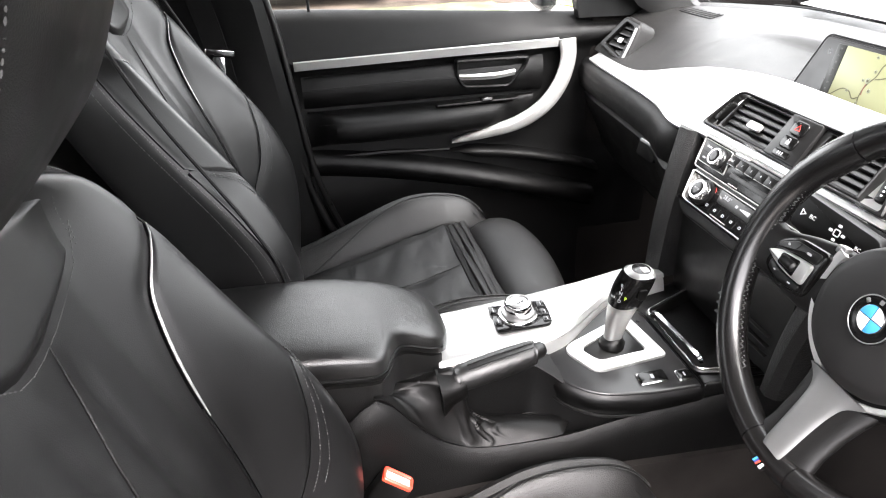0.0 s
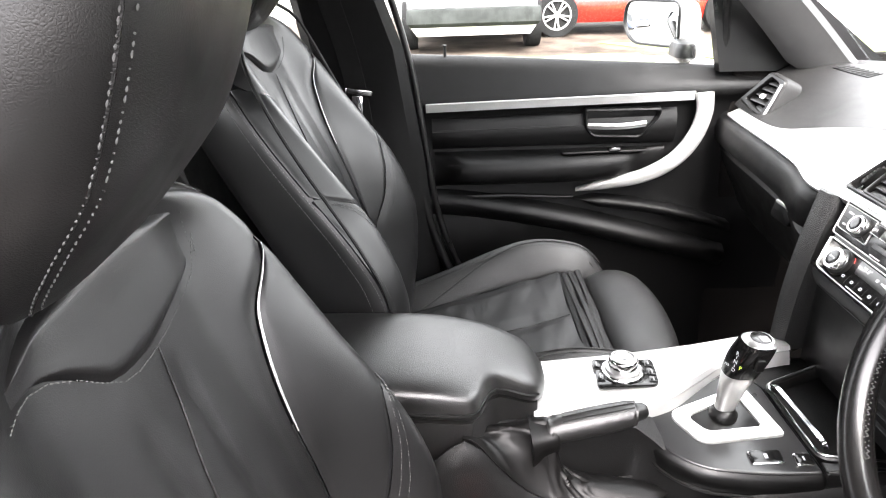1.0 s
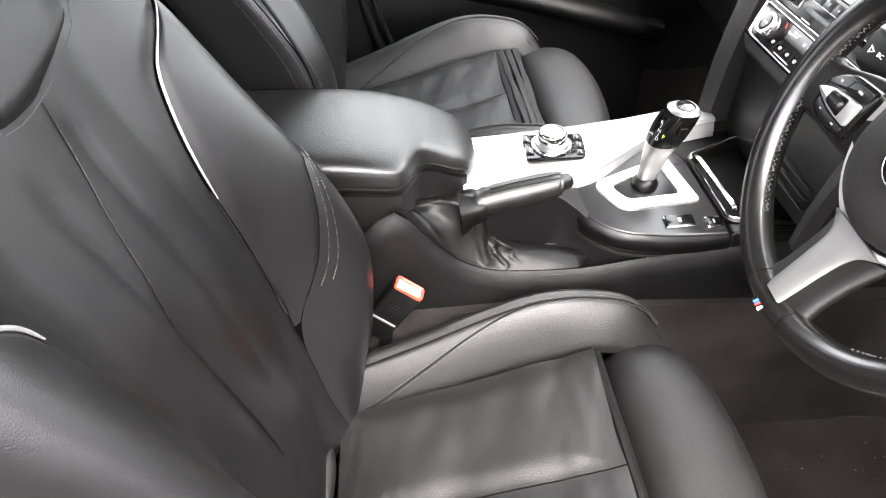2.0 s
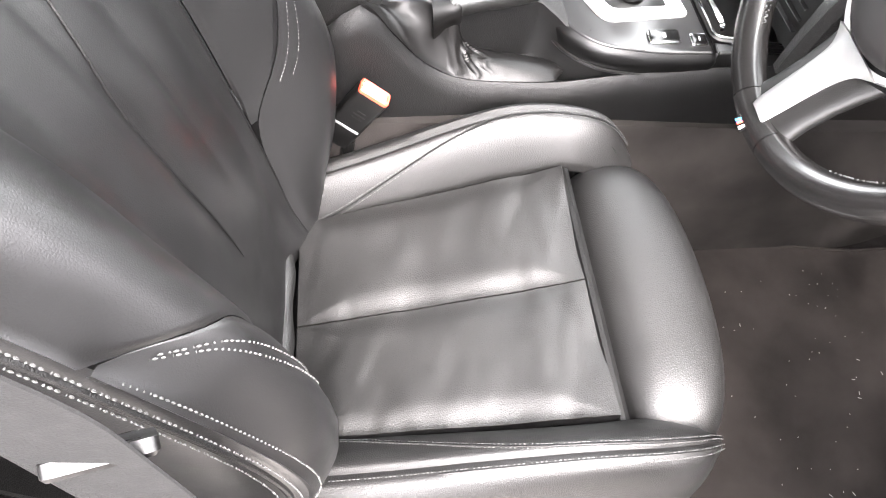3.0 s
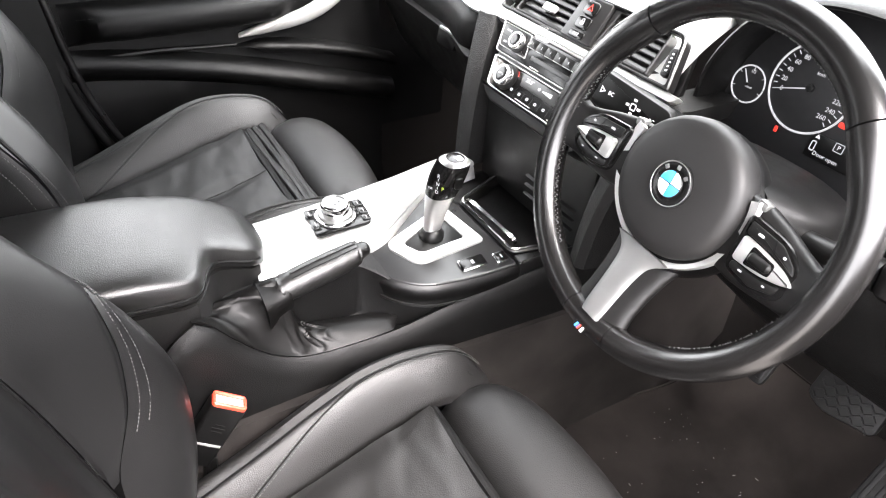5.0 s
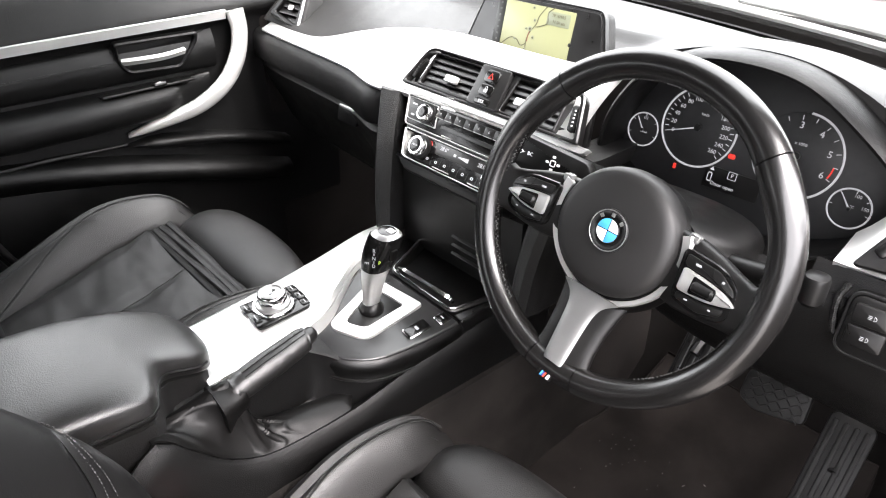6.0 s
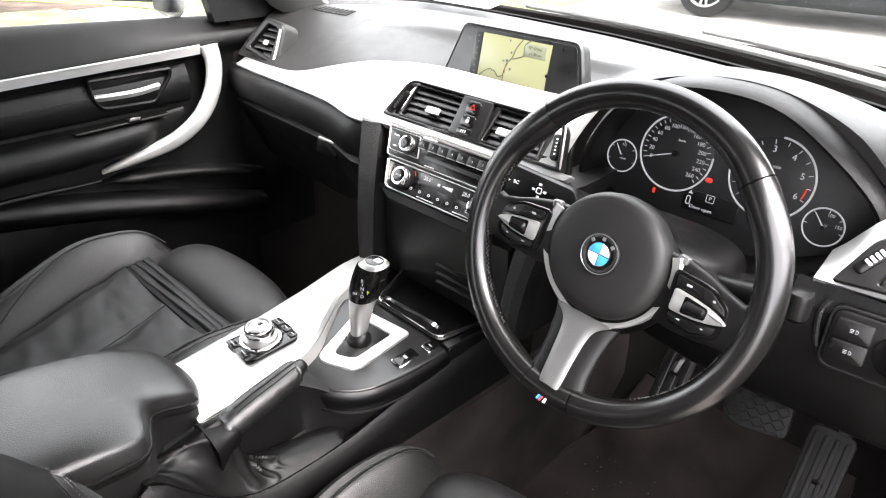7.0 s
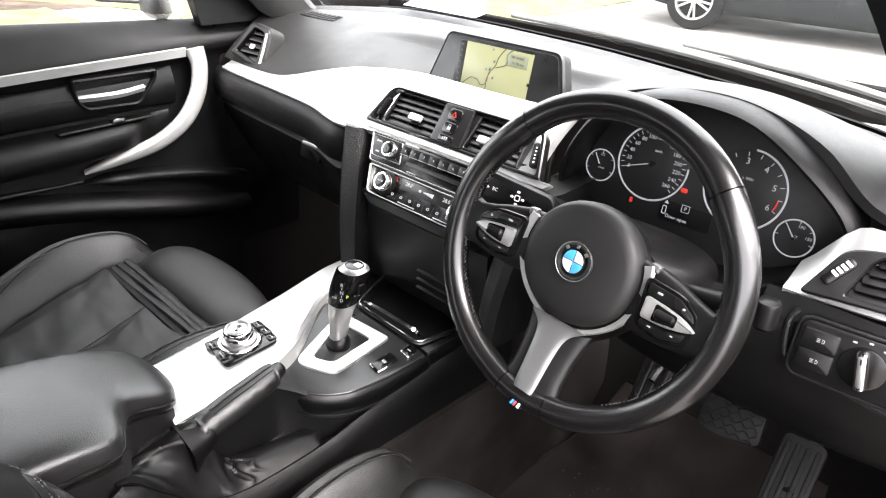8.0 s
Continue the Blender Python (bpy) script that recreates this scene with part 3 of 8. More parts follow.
    def centre(a, b):
        z = zc(b)
        p = curve1(PIPE, z)
        x = lerp(-p, p, a)
        fold_ = 0.0022 * noise.noise((x * 22, z * 5, 7.7)) * smooth(0.2, 0.4, z)
        q = back_surface(x, z)
        dent = -0.004 * math.exp(-((abs(x) - 0.034) / 0.007) ** 2) * smooth(0.45, 0.6, z) * (1 - smooth(0.76, 0.80, z))
        return (q[0], q[1] + fold_ + dent, q[2])
    part("back_panel", padded(lambda a, b: centre(1 - a, b), 44, 70, 0.002, 0.0010, 0.06, 0.03), BACK_LEATHER, seat)
    crease = [(0.44, 0.023), (0.50, 0.027), (0.575, 0.031), (0.651, 0.030), (0.718, 0.011), (0.769, -0.015), (0.813, -0.030)]
    pts = []
    for z in np.linspace(0.44, 0.805, 50):
        x = curve1(crease, z)
        p = curve1(PIPE, z)
        pts.append(Vector(centre((x + p) / (2 * p), (z - 0.235) / 0.69)) + Vector((0, 0.0031, 0)))
    part("back_seam", tube(pts, [0.0003 + 0.0009 * math.sin(math.pi * i / 49) ** 0.4 for i in range(50)], 6), SOFT, seat)
    for s in (-1, 1):
        def side_in(a, b, s=s):
            z = lerp(0.470, 0.826, b)
            p, w = curve1(PIPE, z) + 0.002, curve1(BACK_WIDTH, z)
            far = min(w, curve1(TIP, z)) if z < 0.668 else w
            return back_surface(s * lerp(p, max(p + 0.002, far), a), z)

        def side_out(a, b, s=s):
            z = lerp(0.235, 0.668, b)
            w = curve1(BACK_WIDTH, z)
            near = max(curve1(PIPE, z), curve1(TIP, z)) + 0.001
            return back_surface(s * lerp(min(near, w - 0.002), w, a), z)
        flip = (lambda f: (lambda a, b: f(1 - a, b))) if s > 0 else (lambda f: f)
        part("back_bolster", padded(flip(side_in), 20, 60, 0.002, 0.0008, 0.10, 0.03), BACK_LEATHER, seat)
        part("bolster_tip", padded(flip(side_out), 14, 44, 0.002, 0.0008, 0.14, 0.03), BACK_LEATHER, seat)
        # silver piping between panel and bolster
        pts = [Vector(back_surface(s * (curve1(PIPE, z) + 0.001), z)) + Vector((0, 0.0012, 0)) for z in np.linspace(0.652 if s < 0 else 0.755, 0.812, 30)]
        part("piping", tube(pts, [0.0004 + 0.0011 * math.sin(math.pi * min(1, max(0.02, i / 29))) ** 0.5 for i in range(30)], 8), SILVER, seat, "silver piping")
        pts = [Vector(back_surface(s * (curve1(PIPE, z) + 0.001), z)) - Vector((0, 0.002, 0)) for z in np.linspace(0.25, 0.66, 30)]
        part("dark_piping", tube(pts, 0.0014, 6), SOFT, seat)
        # side wall of the backrest
        def wall(a, b, s=s):
            z = lerp(0.235, 0.925, b)
            w = curve1(BACK_WIDTH, z)
            q = back_surface(s * w, z)
            d = curve1([(0.235, 0.10), (0.5, 0.13), (0.8, 0.09), (0.925, 0.06)], z)
            return (s * (w + 0.006 * math.sin(math.pi * a) - 0.02 * a), q[1] - d * a, z)
        part("back_side", padded(flip(wall), 10, 44, 0.002, 0.003, 0.12, 0.012), BACK_LEATHER, seat)
        st = []
        rows2 = [[Vector(wall(a, b)) + Vector((s * 0.0030, 0, 0)) for b in np.linspace(0.02, 0.95, 110)] for a in (0.07, 0.21)]
        part("side_welt", tube([Vector(wall(0.14, b)) + Vector((s * 0.0016, 0, 0)) for b in np.linspace(0.01, 0.97, 60)], 0.0030, 8), SOFT, seat)
        k = 0.07 if s < 0 else 0.30
        st += [[on_pad(side_out, 0.93, b, (0, 1, 0), 0.0026) for b in np.linspace(0.03, 0.97, 110)]]
        st += [[on_pad(side_out, k + da, b, (0, 1, 0), 0.0026) for b in np.linspace(0.62, 0.97, 50)] for da in (0.0, 0.09)]
        st = rows2 + st
        tagged(part("back_stitching", stitches(st, 0.0042, 0.0007 if s < 0 else 0.0009), SEAM_THREAD, seat, "pale grey double stitching"), kind="stuff")
    # padded yoke under the headrest
    low = [(-0.118, 0.853), (-0.112, 0.834), (-0.092, 0.821), (-0.055, 0.814), (-0.025, 0.811), (0.014, 0.811), (0.038, 0.818), (0.056, 0.834), (0.076, 0.848), (0.100, 0.855), (0.130, 0.857)]
    def yoke(a, b):
        x = lerp(-0.118, 0.130, a)
        z = lerp(curve1(low, x), max(curve1(low, x) + 0.004, 0.892 - 1.7 * (x + 0.010) ** 2), b)
        q = back_surface(x, z)
        return (q[0], q[1] + 0.0055 * (1 - 0.75 * smooth(0.05, 0.12, x)), q[2])
    part("yoke", padded(lambda a, b: yoke(1 - a, b), 24, 30, 0.0045, 0.0045, 0.18, 0.03), BACK_LEATHER, seat, "raised shoulder pad")
    rim = [Vector(yoke(0.02, b)) for b in np.linspace(1, 0, 24)] + [Vector(yoke(a, 0.02)) for a in np.linspace(0, 1, 16)] + [Vector(yoke(0.98, b)) for b in np.linspace(0, 1, 24)]
    tagged(part("yoke_stitching", stitches([[p + Vector((0, 0.0035, 0)) for p in rim]], 0.0042, 0.0006), SEAM_THREAD, seat), kind="stuff")
    # top and back shell
    def shell(a, b):
        z = lerp(0.235, 0.945, b)
        w = max(0.012, curve1(BACK_WIDTH, z) - 0.014)
        d = curve1([(0.235, 0.12), (0.5, 0.15), (0.8, 0.11), (0.90, 0.085), (0.945, 0.055)], z)
        x = lerp(-w, w, a)
        return (x, curve1(BACK_LINE, z) - d - 0.02 * (1 - (x / w) ** 2), z)
    part("back_shell", sheet(shell, 18, 30, 0.006), SOFT, seat)
    rings = []
    for z, k, yo in ((0.862, 1.0, 0), (0.879, 0.93, 0.0), (0.893, 0.78, -0.004), (0.901, 0.5, -0.012)):
        w = 0.150 * k
        c = curve1(BACK_LINE, min(z, 0.94)) - 0.038 + yo
        rings.append([(w * math.cos(t), c + 0.046 * k * math.sin(t), z) for t in np.linspace(0, 2 * math.pi, 32, endpoint=False)])
    part("top_roll", loft(rings), BACK_LEATHER, seat)
    # headrest on two posts
    for s in (-1, 1):
        part("post", tube([(s * 0.065, -0.345, 0.90), (s * 0.065, -0.300, 0.96)], 0.006, 10), CHROME, seat)
    def rest_ring(z, t, grow=0.0):
        w, y1, y0 = curve1(REST, z)
        c0, s0 = math.cos(t), math.sin(t)
        d = (y1 - y0) / 2 + grow
        return ((w + grow) * math.copysign(abs(c0) ** 0.65, c0), (y0 + y1) / 2 + d * math.copysign(abs(s0) ** 0.65, s0) - 0.010 * abs(c0) ** 3, z)
    zs = [0.878, 0.882, 0.889, 0.898, 0.91, 0.93, 0.96, 0.99, 1.02, 1.05, 1.075, 1.095, 1.108, 1.116, 1.120]
    head = part("headrest", loft([[rest_ring(z, t) for t in np.linspace(0, 2 * math.pi, 88, endpoint=False)] for z in np.interp(np.linspace(0, 14, 40), range(15), zs)]), LEATHER_MATT, seat)
    ss = []
    for s in (0, 1):
        for deg in (47, 53):
            t = radians(deg if s == 0 else 180 - deg)
            ss.append([rest_ring(z, t, 0.0008) for z in np.linspace(0.892, 1.10, 60)])
    tagged(part("headrest_stitching", stitches(ss, 0.0048, 0.0008), SEAM_THREAD, head), kind="stuff")
    for s in (0, 1):
        t = radians(48 if s == 0 else 132)
        part("headrest_seam", tube([rest_ring(z, t, -0.0006) for z in np.linspace(0.89, 1.105, 40)], 0.0014, 6), SOFT, head)
    return seat


driver_seat = build_seat("car_seat", "black leather sports driver's seat with creased cushion and silver piping")
driver_seat.location = (0.367, 0, 0)
passenger_seat = copy_thing(driver_seat, pose(-0.367, -0.03, 0.075))
passenger_seat["label"] = "black leather sports passenger seat with silver piping, uncreased"
for o in passenger_seat.children:
    if o.name.split(".")[0] in ("back_panel", "back_seam", "back_bolster", "bolster_tip", "piping", "dark_piping", "back_side", "back_stitching", "yoke", "yoke_stitching", "back_shell", "top_roll", "post", "headrest"):
        o.matrix_basis = Matrix.Translation((0, -0.16, 0.24)) @ pose(0, 0, 0, 4, 0, 0) @ Matrix.Translation((0, 0.16, -0.24)) @ o.matrix_basis

# the same silver piping, dimmed by a darker colour on the far seat
for o in passenger_seat.children:
    if o.name.split(".")[0] == "piping":
        o.material_slots[0].link = "OBJECT"
        o.material_slots[0].material = SATIN_SILVER

# the passenger's thigh support is drawn out, with pleats in the gap
for o in passenger_seat.children:
    if o.name.split(".")[0] == "thigh_support":
        o.matrix_basis = Matrix.Translation((0, 0.032, 0.006)) @ o.matrix_basis
for k in range(3):
    pts = [(x, 0.207 + 0.0125 * k + 0.002 * math.sin(9 * x + k), CUSH(0.20) - 0.004 + 0.002 * math.sin(14 * x + 2 * k)) for x in np.linspace(-0.165, 0.175, 24)]
    part("pleat", tube(pts, [0.0075 + 0.0012 * math.sin(40 * p[0] + k) for p in pts], 8), LEATHER, passenger_seat)

# ---- centre console ----
console = thing("centre_console", "black leather-grained centre console with brushed aluminium trim between the seats", "console")
RIDGE = [(-0.50, (0.110, 0.400)), (-0.25, (0.105, 0.40)), (-0.14, (0.100, 0.430)), (-0.085, (0.096, 0.482)), (-0.055, (0.092, 0.494)), (-0.022, (0.089, 0.452)), (0.012, (0.088, 0.412)), (0.045, (0.088, 0.389)), (0.075, (0.088, 0.378)), (0.12, (0.089, 0.374)), (0.20, (0.090, 0.374)), (0.28, (0.091, 0.386)), (0.43, (0.096, 0.404)), (0.60, (0.10, 0.41))]


def console_section(y):
    rx, rz = curve1(RIDGE, y)
    g = smooth(0.16, 0.26, y)                       # towards the gear panel
    bx = lerp(0.004, 0.066, g)                      # inner wall of the handbrake recess
    top = lerp(0.452, 0.412, g)
    back = smooth(-0.14, -0.20, y) if y < -0.14 else 0
    fl = lerp(0.335, 0.345, smooth(0.05, 0.2, y))   # recess floor
    return [(0.112, y, -0.01), (0.108, y, 0.20), (0.104, y, 0.30), (rx + 0.006, y, rz - 0.03), (rx + 0.001, y, rz - 0.006), (rx - 0.005, y, rz), (rx - 0.011, y, rz - 0.004),
            (lerp(rx - 0.02, bx, 0.5), y, lerp(fl, top, g * 0.15) - 0.002), (bx + 0.008, y, lerp(fl + 0.015, top - 0.02, g)), (bx, y, top - 0.006),
            (bx - 0.008, y, top), (-0.125, y, 0.452), (-0.150, y, 0.440), (-0.156, y, 0.30), (-0.165, y, -0.01)]


part("body", loft([console_section(y) for y in np.linspace(-0.50, 0.60, 56)]), SOFT, console)

# aluminium band on the passenger's side
BAND_IN = [(0.040, -0.006), (0.12, -0.012), (0.19, -0.020), (0.24, -0.034), (0.29, -0.066), (0.335, -0.098), (0.38, -0.113), (0.445, -0.124)]
BAND_OUT = [(0.040, -0.128), (0.20, -0.150), (0.30, -0.168), (0.40, -0.180), (0.445, -0.176)]


def band_top(x, y):
    return 0.468 + 0.012 * smooth(0.30, 0.46, y) - 0.004 * ((x + 0.09) / 0.06) ** 2


def band(a, b):
    y = lerp(0.040, 0.450, b)
    x = lerp(curve1(BAND_OUT, y), curve1(BAND_IN, y), a)
    edge = min(a, 1 - a)
    return (x, y, band_top(x, y) - 0.006 * (1 - smooth(0, 0.07, edge)))


part("trim_band", sheet(band, 28, 60, 0.014), SILVER, console, "brushed aluminium trim band")
def band_side(a, b):
    y = lerp(0.042, 0.448, b)
    x = curve1(BAND_IN, y)
    return (x + 0.001 + 0.008 * a, y, band_top(x, y) - 0.0065 - 0.020 * a ** 1.3)


part("band_side", sheet(band_side, 6, 50, 0.006), PEARL, console, "sloping silver edge of the band")


# gear panel, falling towards the driver
def gate_z(x, y):
    return 0.441 - 0.216 * x + 0.02 * (y - 0.35)


gate_outline = round_poly([(-0.022, 0.195), (0.030, 0.205), (0.068, 0.250), (0.082, 0.330), (0.084, 0.404), (-0.062, 0.380), (-0.096, 0.352), (-0.083, 0.322), (-0.045, 0.265)], [0.02, 0.03, 0.05, 0.05, 0.006, 0.006, 0.01, 0.02, 0.03], 8)


def on_gate(outline, h0, h1, bevel):
    rings = []
    for d, h in ((0, h0), (0, h1 - bevel), (bevel * 0.3, h1 - bevel * 0.3), (bevel, h1)):
        rings.append([(x, y, gate_z(x, y) + h) for x, y in inset(outline, d)])
    return loft(rings)


part("gear_panel", on_gate(gate_outline, -0.030, -0.002, 0.003), GATE, console, "satin dark grey gear panel")
part("panel_lip", loft([[(x, y, gate_z(x, y) + h) for x, y in inset(gate_outline, -d)] for d, h in ((0.001, -0.004), (0.005, -0.007), (0.008, -0.014), (0.007, -0.030), (0.000, -0.045))], cap=False), PLASTIC, console)
lip2 = [(x, y, gate_z(x, y) - 0.034) for x, y in inset(gate_outline, -0.008)]
part("lip_bead", tube(lip2, 0.0025, 6, close=True), SATIN, console)
tri_out = round_poly([(-0.020, 0.228), (0.034, 0.262), (0.026, 0.380), (-0.064, 0.352)], [0.022, 0.018, 0.010, 0.010], 8)
tri_in = round_poly([(-0.012, 0.256), (0.014, 0.276), (0.010, 0.352), (-0.044, 0.338)], [0.012, 0.010, 0.006, 0.006], 8)
rows = [[(x, y, gate_z(x, y) + h) for x, y in o] for o, h in ((tri_in, -0.003), (tri_out, -0.003), (tri_out, 0.0005), (inset(tri_out, 0.001), 0.0018), (inset(tri_in, -0.001), 0.0018), (tri_in, 0.0005))]
part("selector_surround", loft(rows, loop=True), SILVER, console, "aluminium surround of the selector")
part("selector_plate", on_gate(inset(tri_in, -0.0005), -0.004, -0.0008, 0.0004), SATIN, console)

# parking brake switches beside the selector
for cx, cy, w, l in ((0.058, 0.338, 0.018, 0.040), (0.064, 0.385, 0.016, 0.020)):
    o = [(cx + x, cy + y) for x, y in rrect(w, l, 0.003)]
    sw = part("switch", on_gate(o, -0.004, 0.002, 0.0012), GLOSS, console)
    o2, i2 = [(cx + x, cy + y) for x, y in rrect(w + 0.003, l + 0.003, 0.004)], o
    part("switch_frame", loft([[(x, y, gate_z(x, y) + h) for x, y in q] for q, h in ((i2, -0.003), (o2, -0.003), (o2, 0.0005), (i2, 0.001))], loop=True), CHROME, sw)
    part("switch_mark", on_gate([(cx + x, cy + y) for x, y in rrect(w * 0.4, l * 0.12, 0.0005, 3)], 0.0018, 0.0023, 0.0002), PRINT, sw)

# tray ahead of the selector
tray_o = round_poly([(0.060, 0.408), (0.078, 0.515), (-0.108, 0.515), (-0.062, 0.388)], [0.012, 0.02, 0.02, 0.012], 6)
part("tray", loft([[(x, y, gate_z(x, y) + h) for x, y in o] for o, h in ((inset(tray_o, -0.004), -0.045), (inset(tray_o, -0.004), -0.002), (tray_o, 0.0), (inset(tray_o, 0.003), -0.002), (inset(tray_o, 0.006), -0.026), (inset(tray_o, 0.012), -0.030))]), SATIN, console, "open storage tray")
part("tray_side", on_gate(round_poly([(0.066, 0.406), (0.086, 0.406), (0.092, 0.520), (0.084, 0.520)], 0.003, 4), -0.040, -0.001, 0.004), SATIN, console)
part("tray_rim", tube([(x, y, gate_z(x, y) + 0.001) for x, y in tray_o], 0.0018, 8, close=True), CHROME, console, "bright tray rim")
bar = polyline([(-0.056, 0.394, gate_z(-0.056, 0.394) + 0.004), (-0.040, 0.398, gate_z(-0.04, 0.398) + 0.008), (0.022, 0.412, gate_z(0.02, 0.412) + 0.008), (0.042, 0.420, gate_z(0.042, 0.42) + 0.004), (0.046, 0.424, gate_z(0.046, 0.424) - 0.004)], 24)
part("tray_bar", strap(bar, 0.006, 0.004, (0.25, 1, 0.1)), CHROME, console, "bright bar at the tray's edge")
part("tray_mat", on_gate(inset(tray_o, 0.008), -0.031, -0.028, 0.001), SOFT, console, "rubber tray mat")

# rotary controller with its keys
ctl = thing("rotary_controller", "silver rotary controller knob with black keys on the aluminium band", "control knob", (-0.081, 0.180, 0.469))
KM = Matrix.Rotation(radians(10), 4, "Z")
part("plate", slab(round_poly([(-0.040, -0.030), (0.028, -0.048), (0.040, 0.040), (-0.022, 0.058)], 0.012, 6), -0.002, 0.003, 0.0015, KM), GLOSS, ctl)
for kx, ky, w, h, a in ((-0.026, -0.030, 0.022, 0.012, -15), (0.004, -0.036, 0.024, 0.012, -15), (-0.012, 0.046, 0.018, 0.012, -15), (0.010, 0.042, 0.018, 0.012, -15), (0.028, 0.036, 0.014, 0.012, -15), (0.004, 0.030, 0.022, 0.011, -15)):
    k = part("key", slab(rrect(w, h, 0.002, 4), 0.002, 0.0052, 0.0012, KM @ pose(kx, ky, 0, 0, 0, a)), GLOSS, ctl)
    part("key_mark", slab(rrect(w * 0.5, 0.0014, 0.0004, 3), 0.005, 0.0055, 0.0001, KM @ pose(kx, ky, 0, 0, 0, a)), PRINT, k)
part("base_ring", lathe([(0.0320, 0.002), (0.0320, 0.005), (0.0300, 0.0075), (0.0262, 0.0080)], 48), CHROME, ctl)
part("skirt", lathe([(0.0265, 0.007), (0.0250, 0.0115), (0.0205, 0.0140)], 48), SATIN_SILVER, ctl)
part("knob", lathe([(0.0205, 0.013), (0.0212, 0.016), (0.0216, 0.024), (0.0206, 0.0275), (0.0190, 0.0288)], 48), CHROME, ctl)
part("knob_cap", lathe([(0.0192, 0.0280), (0.0185, 0.0298), (0.0150, 0.0306), (0.0140, 0.0290), (0.001, 0.0286)], 48), SATIN_SILVER, ctl)

# selector lever
lever = thing("gear_selector", "silver and gloss black automatic gear selector lever, leaning forward", "gear lever", (-0.013, 0.307, 0.444))
part("boot", lathe([(0.0190, -0.004), (0.0195, 0.003), (0.0165, 0.008), (0.013, 0.012), (0.010, 0.013)], 28), PLASTIC, lever)
LV = [(0.010, (0.000, 0.000), 0.0110, 0.0130), (0.030, (0.001, 0.003), 0.0125, 0.0155), (0.055, (0.003, 0.006), 0.0155, 0.0190), (0.075, (0.006, 0.009), 0.0195, 0.0215), (0.100, (0.011, 0.014), 0.0232, 0.0232), (0.120, (0.015, 0.019), 0.0235, 0.0222), (0.131, (0.017, 0.022), 0.0222, 0.0205), (0.1345, (0.0175, 0.023), 0.0200, 0.0180), (0.1355, (0.018, 0.0235), 0.0165, 0.0145)]


def lever_ring(z, grow=0.0, n=28):
    c = curve1([(k[0], k[1]) for k in LV], z)
    rx, ry = curve1([(k[0], k[2]) for k in LV], z) + grow, curve1([(k[0], k[3]) for k in LV], z) + grow
    return [(c[0] + rx * math.copysign(abs(math.cos(t)) ** 0.8, math.cos(t)), c[1] + ry * math.copysign(abs(math.sin(t)) ** 0.8, math.sin(t)), z) for t in np.linspace(0, 2 * math.pi, n, endpoint=False)]


grip = part("grip", loft([lever_ring(z) for z in np.linspace(0.010, 0.1355, 30)]), SATIN_SILVER, lever, "silver grip")


def cap_face(a, b):
    z = lerp(0.076, 0.1315, b)
    c = curve1([(k[0], k[1]) for k in LV], z)
    rx, ry = curve1([(k[0], k[2]) for k in LV], z) + 0.0012, curve1([(k[0], k[3]) for k in LV], z) + 0.0012
    t = radians(lerp(-150, 34, a))
    return (c[0] + rx * math.copysign(abs(math.cos(t)) ** 0.8, math.cos(t)), c[1] + ry * math.copysign(abs(math.sin(t)) ** 0.8, math.sin(t)), z)


part("black_cap", sheet(cap_face, 22, 12, 0.002), GLOSS, lever, "gloss black cap with shift pattern")
part("release_button", slab(rrect(0.012, 0.018, 0.003), 0, 0.004, 0.0015, basis((0.0365, 0.018, 0.106), (0, 1, 0), (0.08, 0, 1))), PLASTIC, lever)
part("cap_top", slab([(0.0150 * math.cos(t), 0.0130 * math.sin(t)) for t in np.linspace(0, 2 * math.pi, 28, endpoint=False)], 0, 0.0012, 0.0006, pose(0.0175, 0.0232, 0.1352)), GLOSS, lever)
part("top_button", slab(rrect(0.013, 0.011, 0.002), 0, 0.003, 0.001, pose(0.022, 0.026, 0.1345)), PEARL, lever)
GM = basis((0.0258, -0.0088, 0.102), (0.88, 0.47, 0), (0.05, 0.2, 1))
for txt, px, pz, mt in (("R", 0, 0.015, PRINT), ("N", 0, 0.003, PRINT), ("D", 0, -0.009, PRINT), ("M/S", -0.011, -0.006, PRINT), ("P", 0.009, -0.002, GREEN)):
    lettering("letter", txt, 0.0075 if len(txt) == 1 else 0.0045, GM @ pose(px, pz, 0.0005), mt, lever)
for py in (0.0095, -0.003):
    part("pattern_line", slab(rrect(0.0008, 0.004, 0.0002, 3), 0, 0.0006, 0.0001, GM @ pose(0, py, 0)), PRINT, lever)

# armrest
rest = thing("armrest", "padded black leather armrest lid between the seats", "armrest", (-0.03, -0.2, 0.45))
XR = [(-0.48, 0.072), (-0.10, 0.076), (-0.055, 0.074), (-0.040, 0.060), (-0.030, 0.032), (-0.018, 0.010), (0.000, 0.001), (0.035, -0.004), (0.052, -0.018), (0.060, -0.045)]
XL = [(-0.48, -0.126), (-0.05, -0.128), (0.02, -0.124), (0.045, -0.115), (0.060, -0.090)]


def lid_low(y):
    return curve1([(-0.48, 0.522), (-0.20, 0.518), (-0.04, 0.506), (0.03, 0.480), (0.060, 0.472)], y)


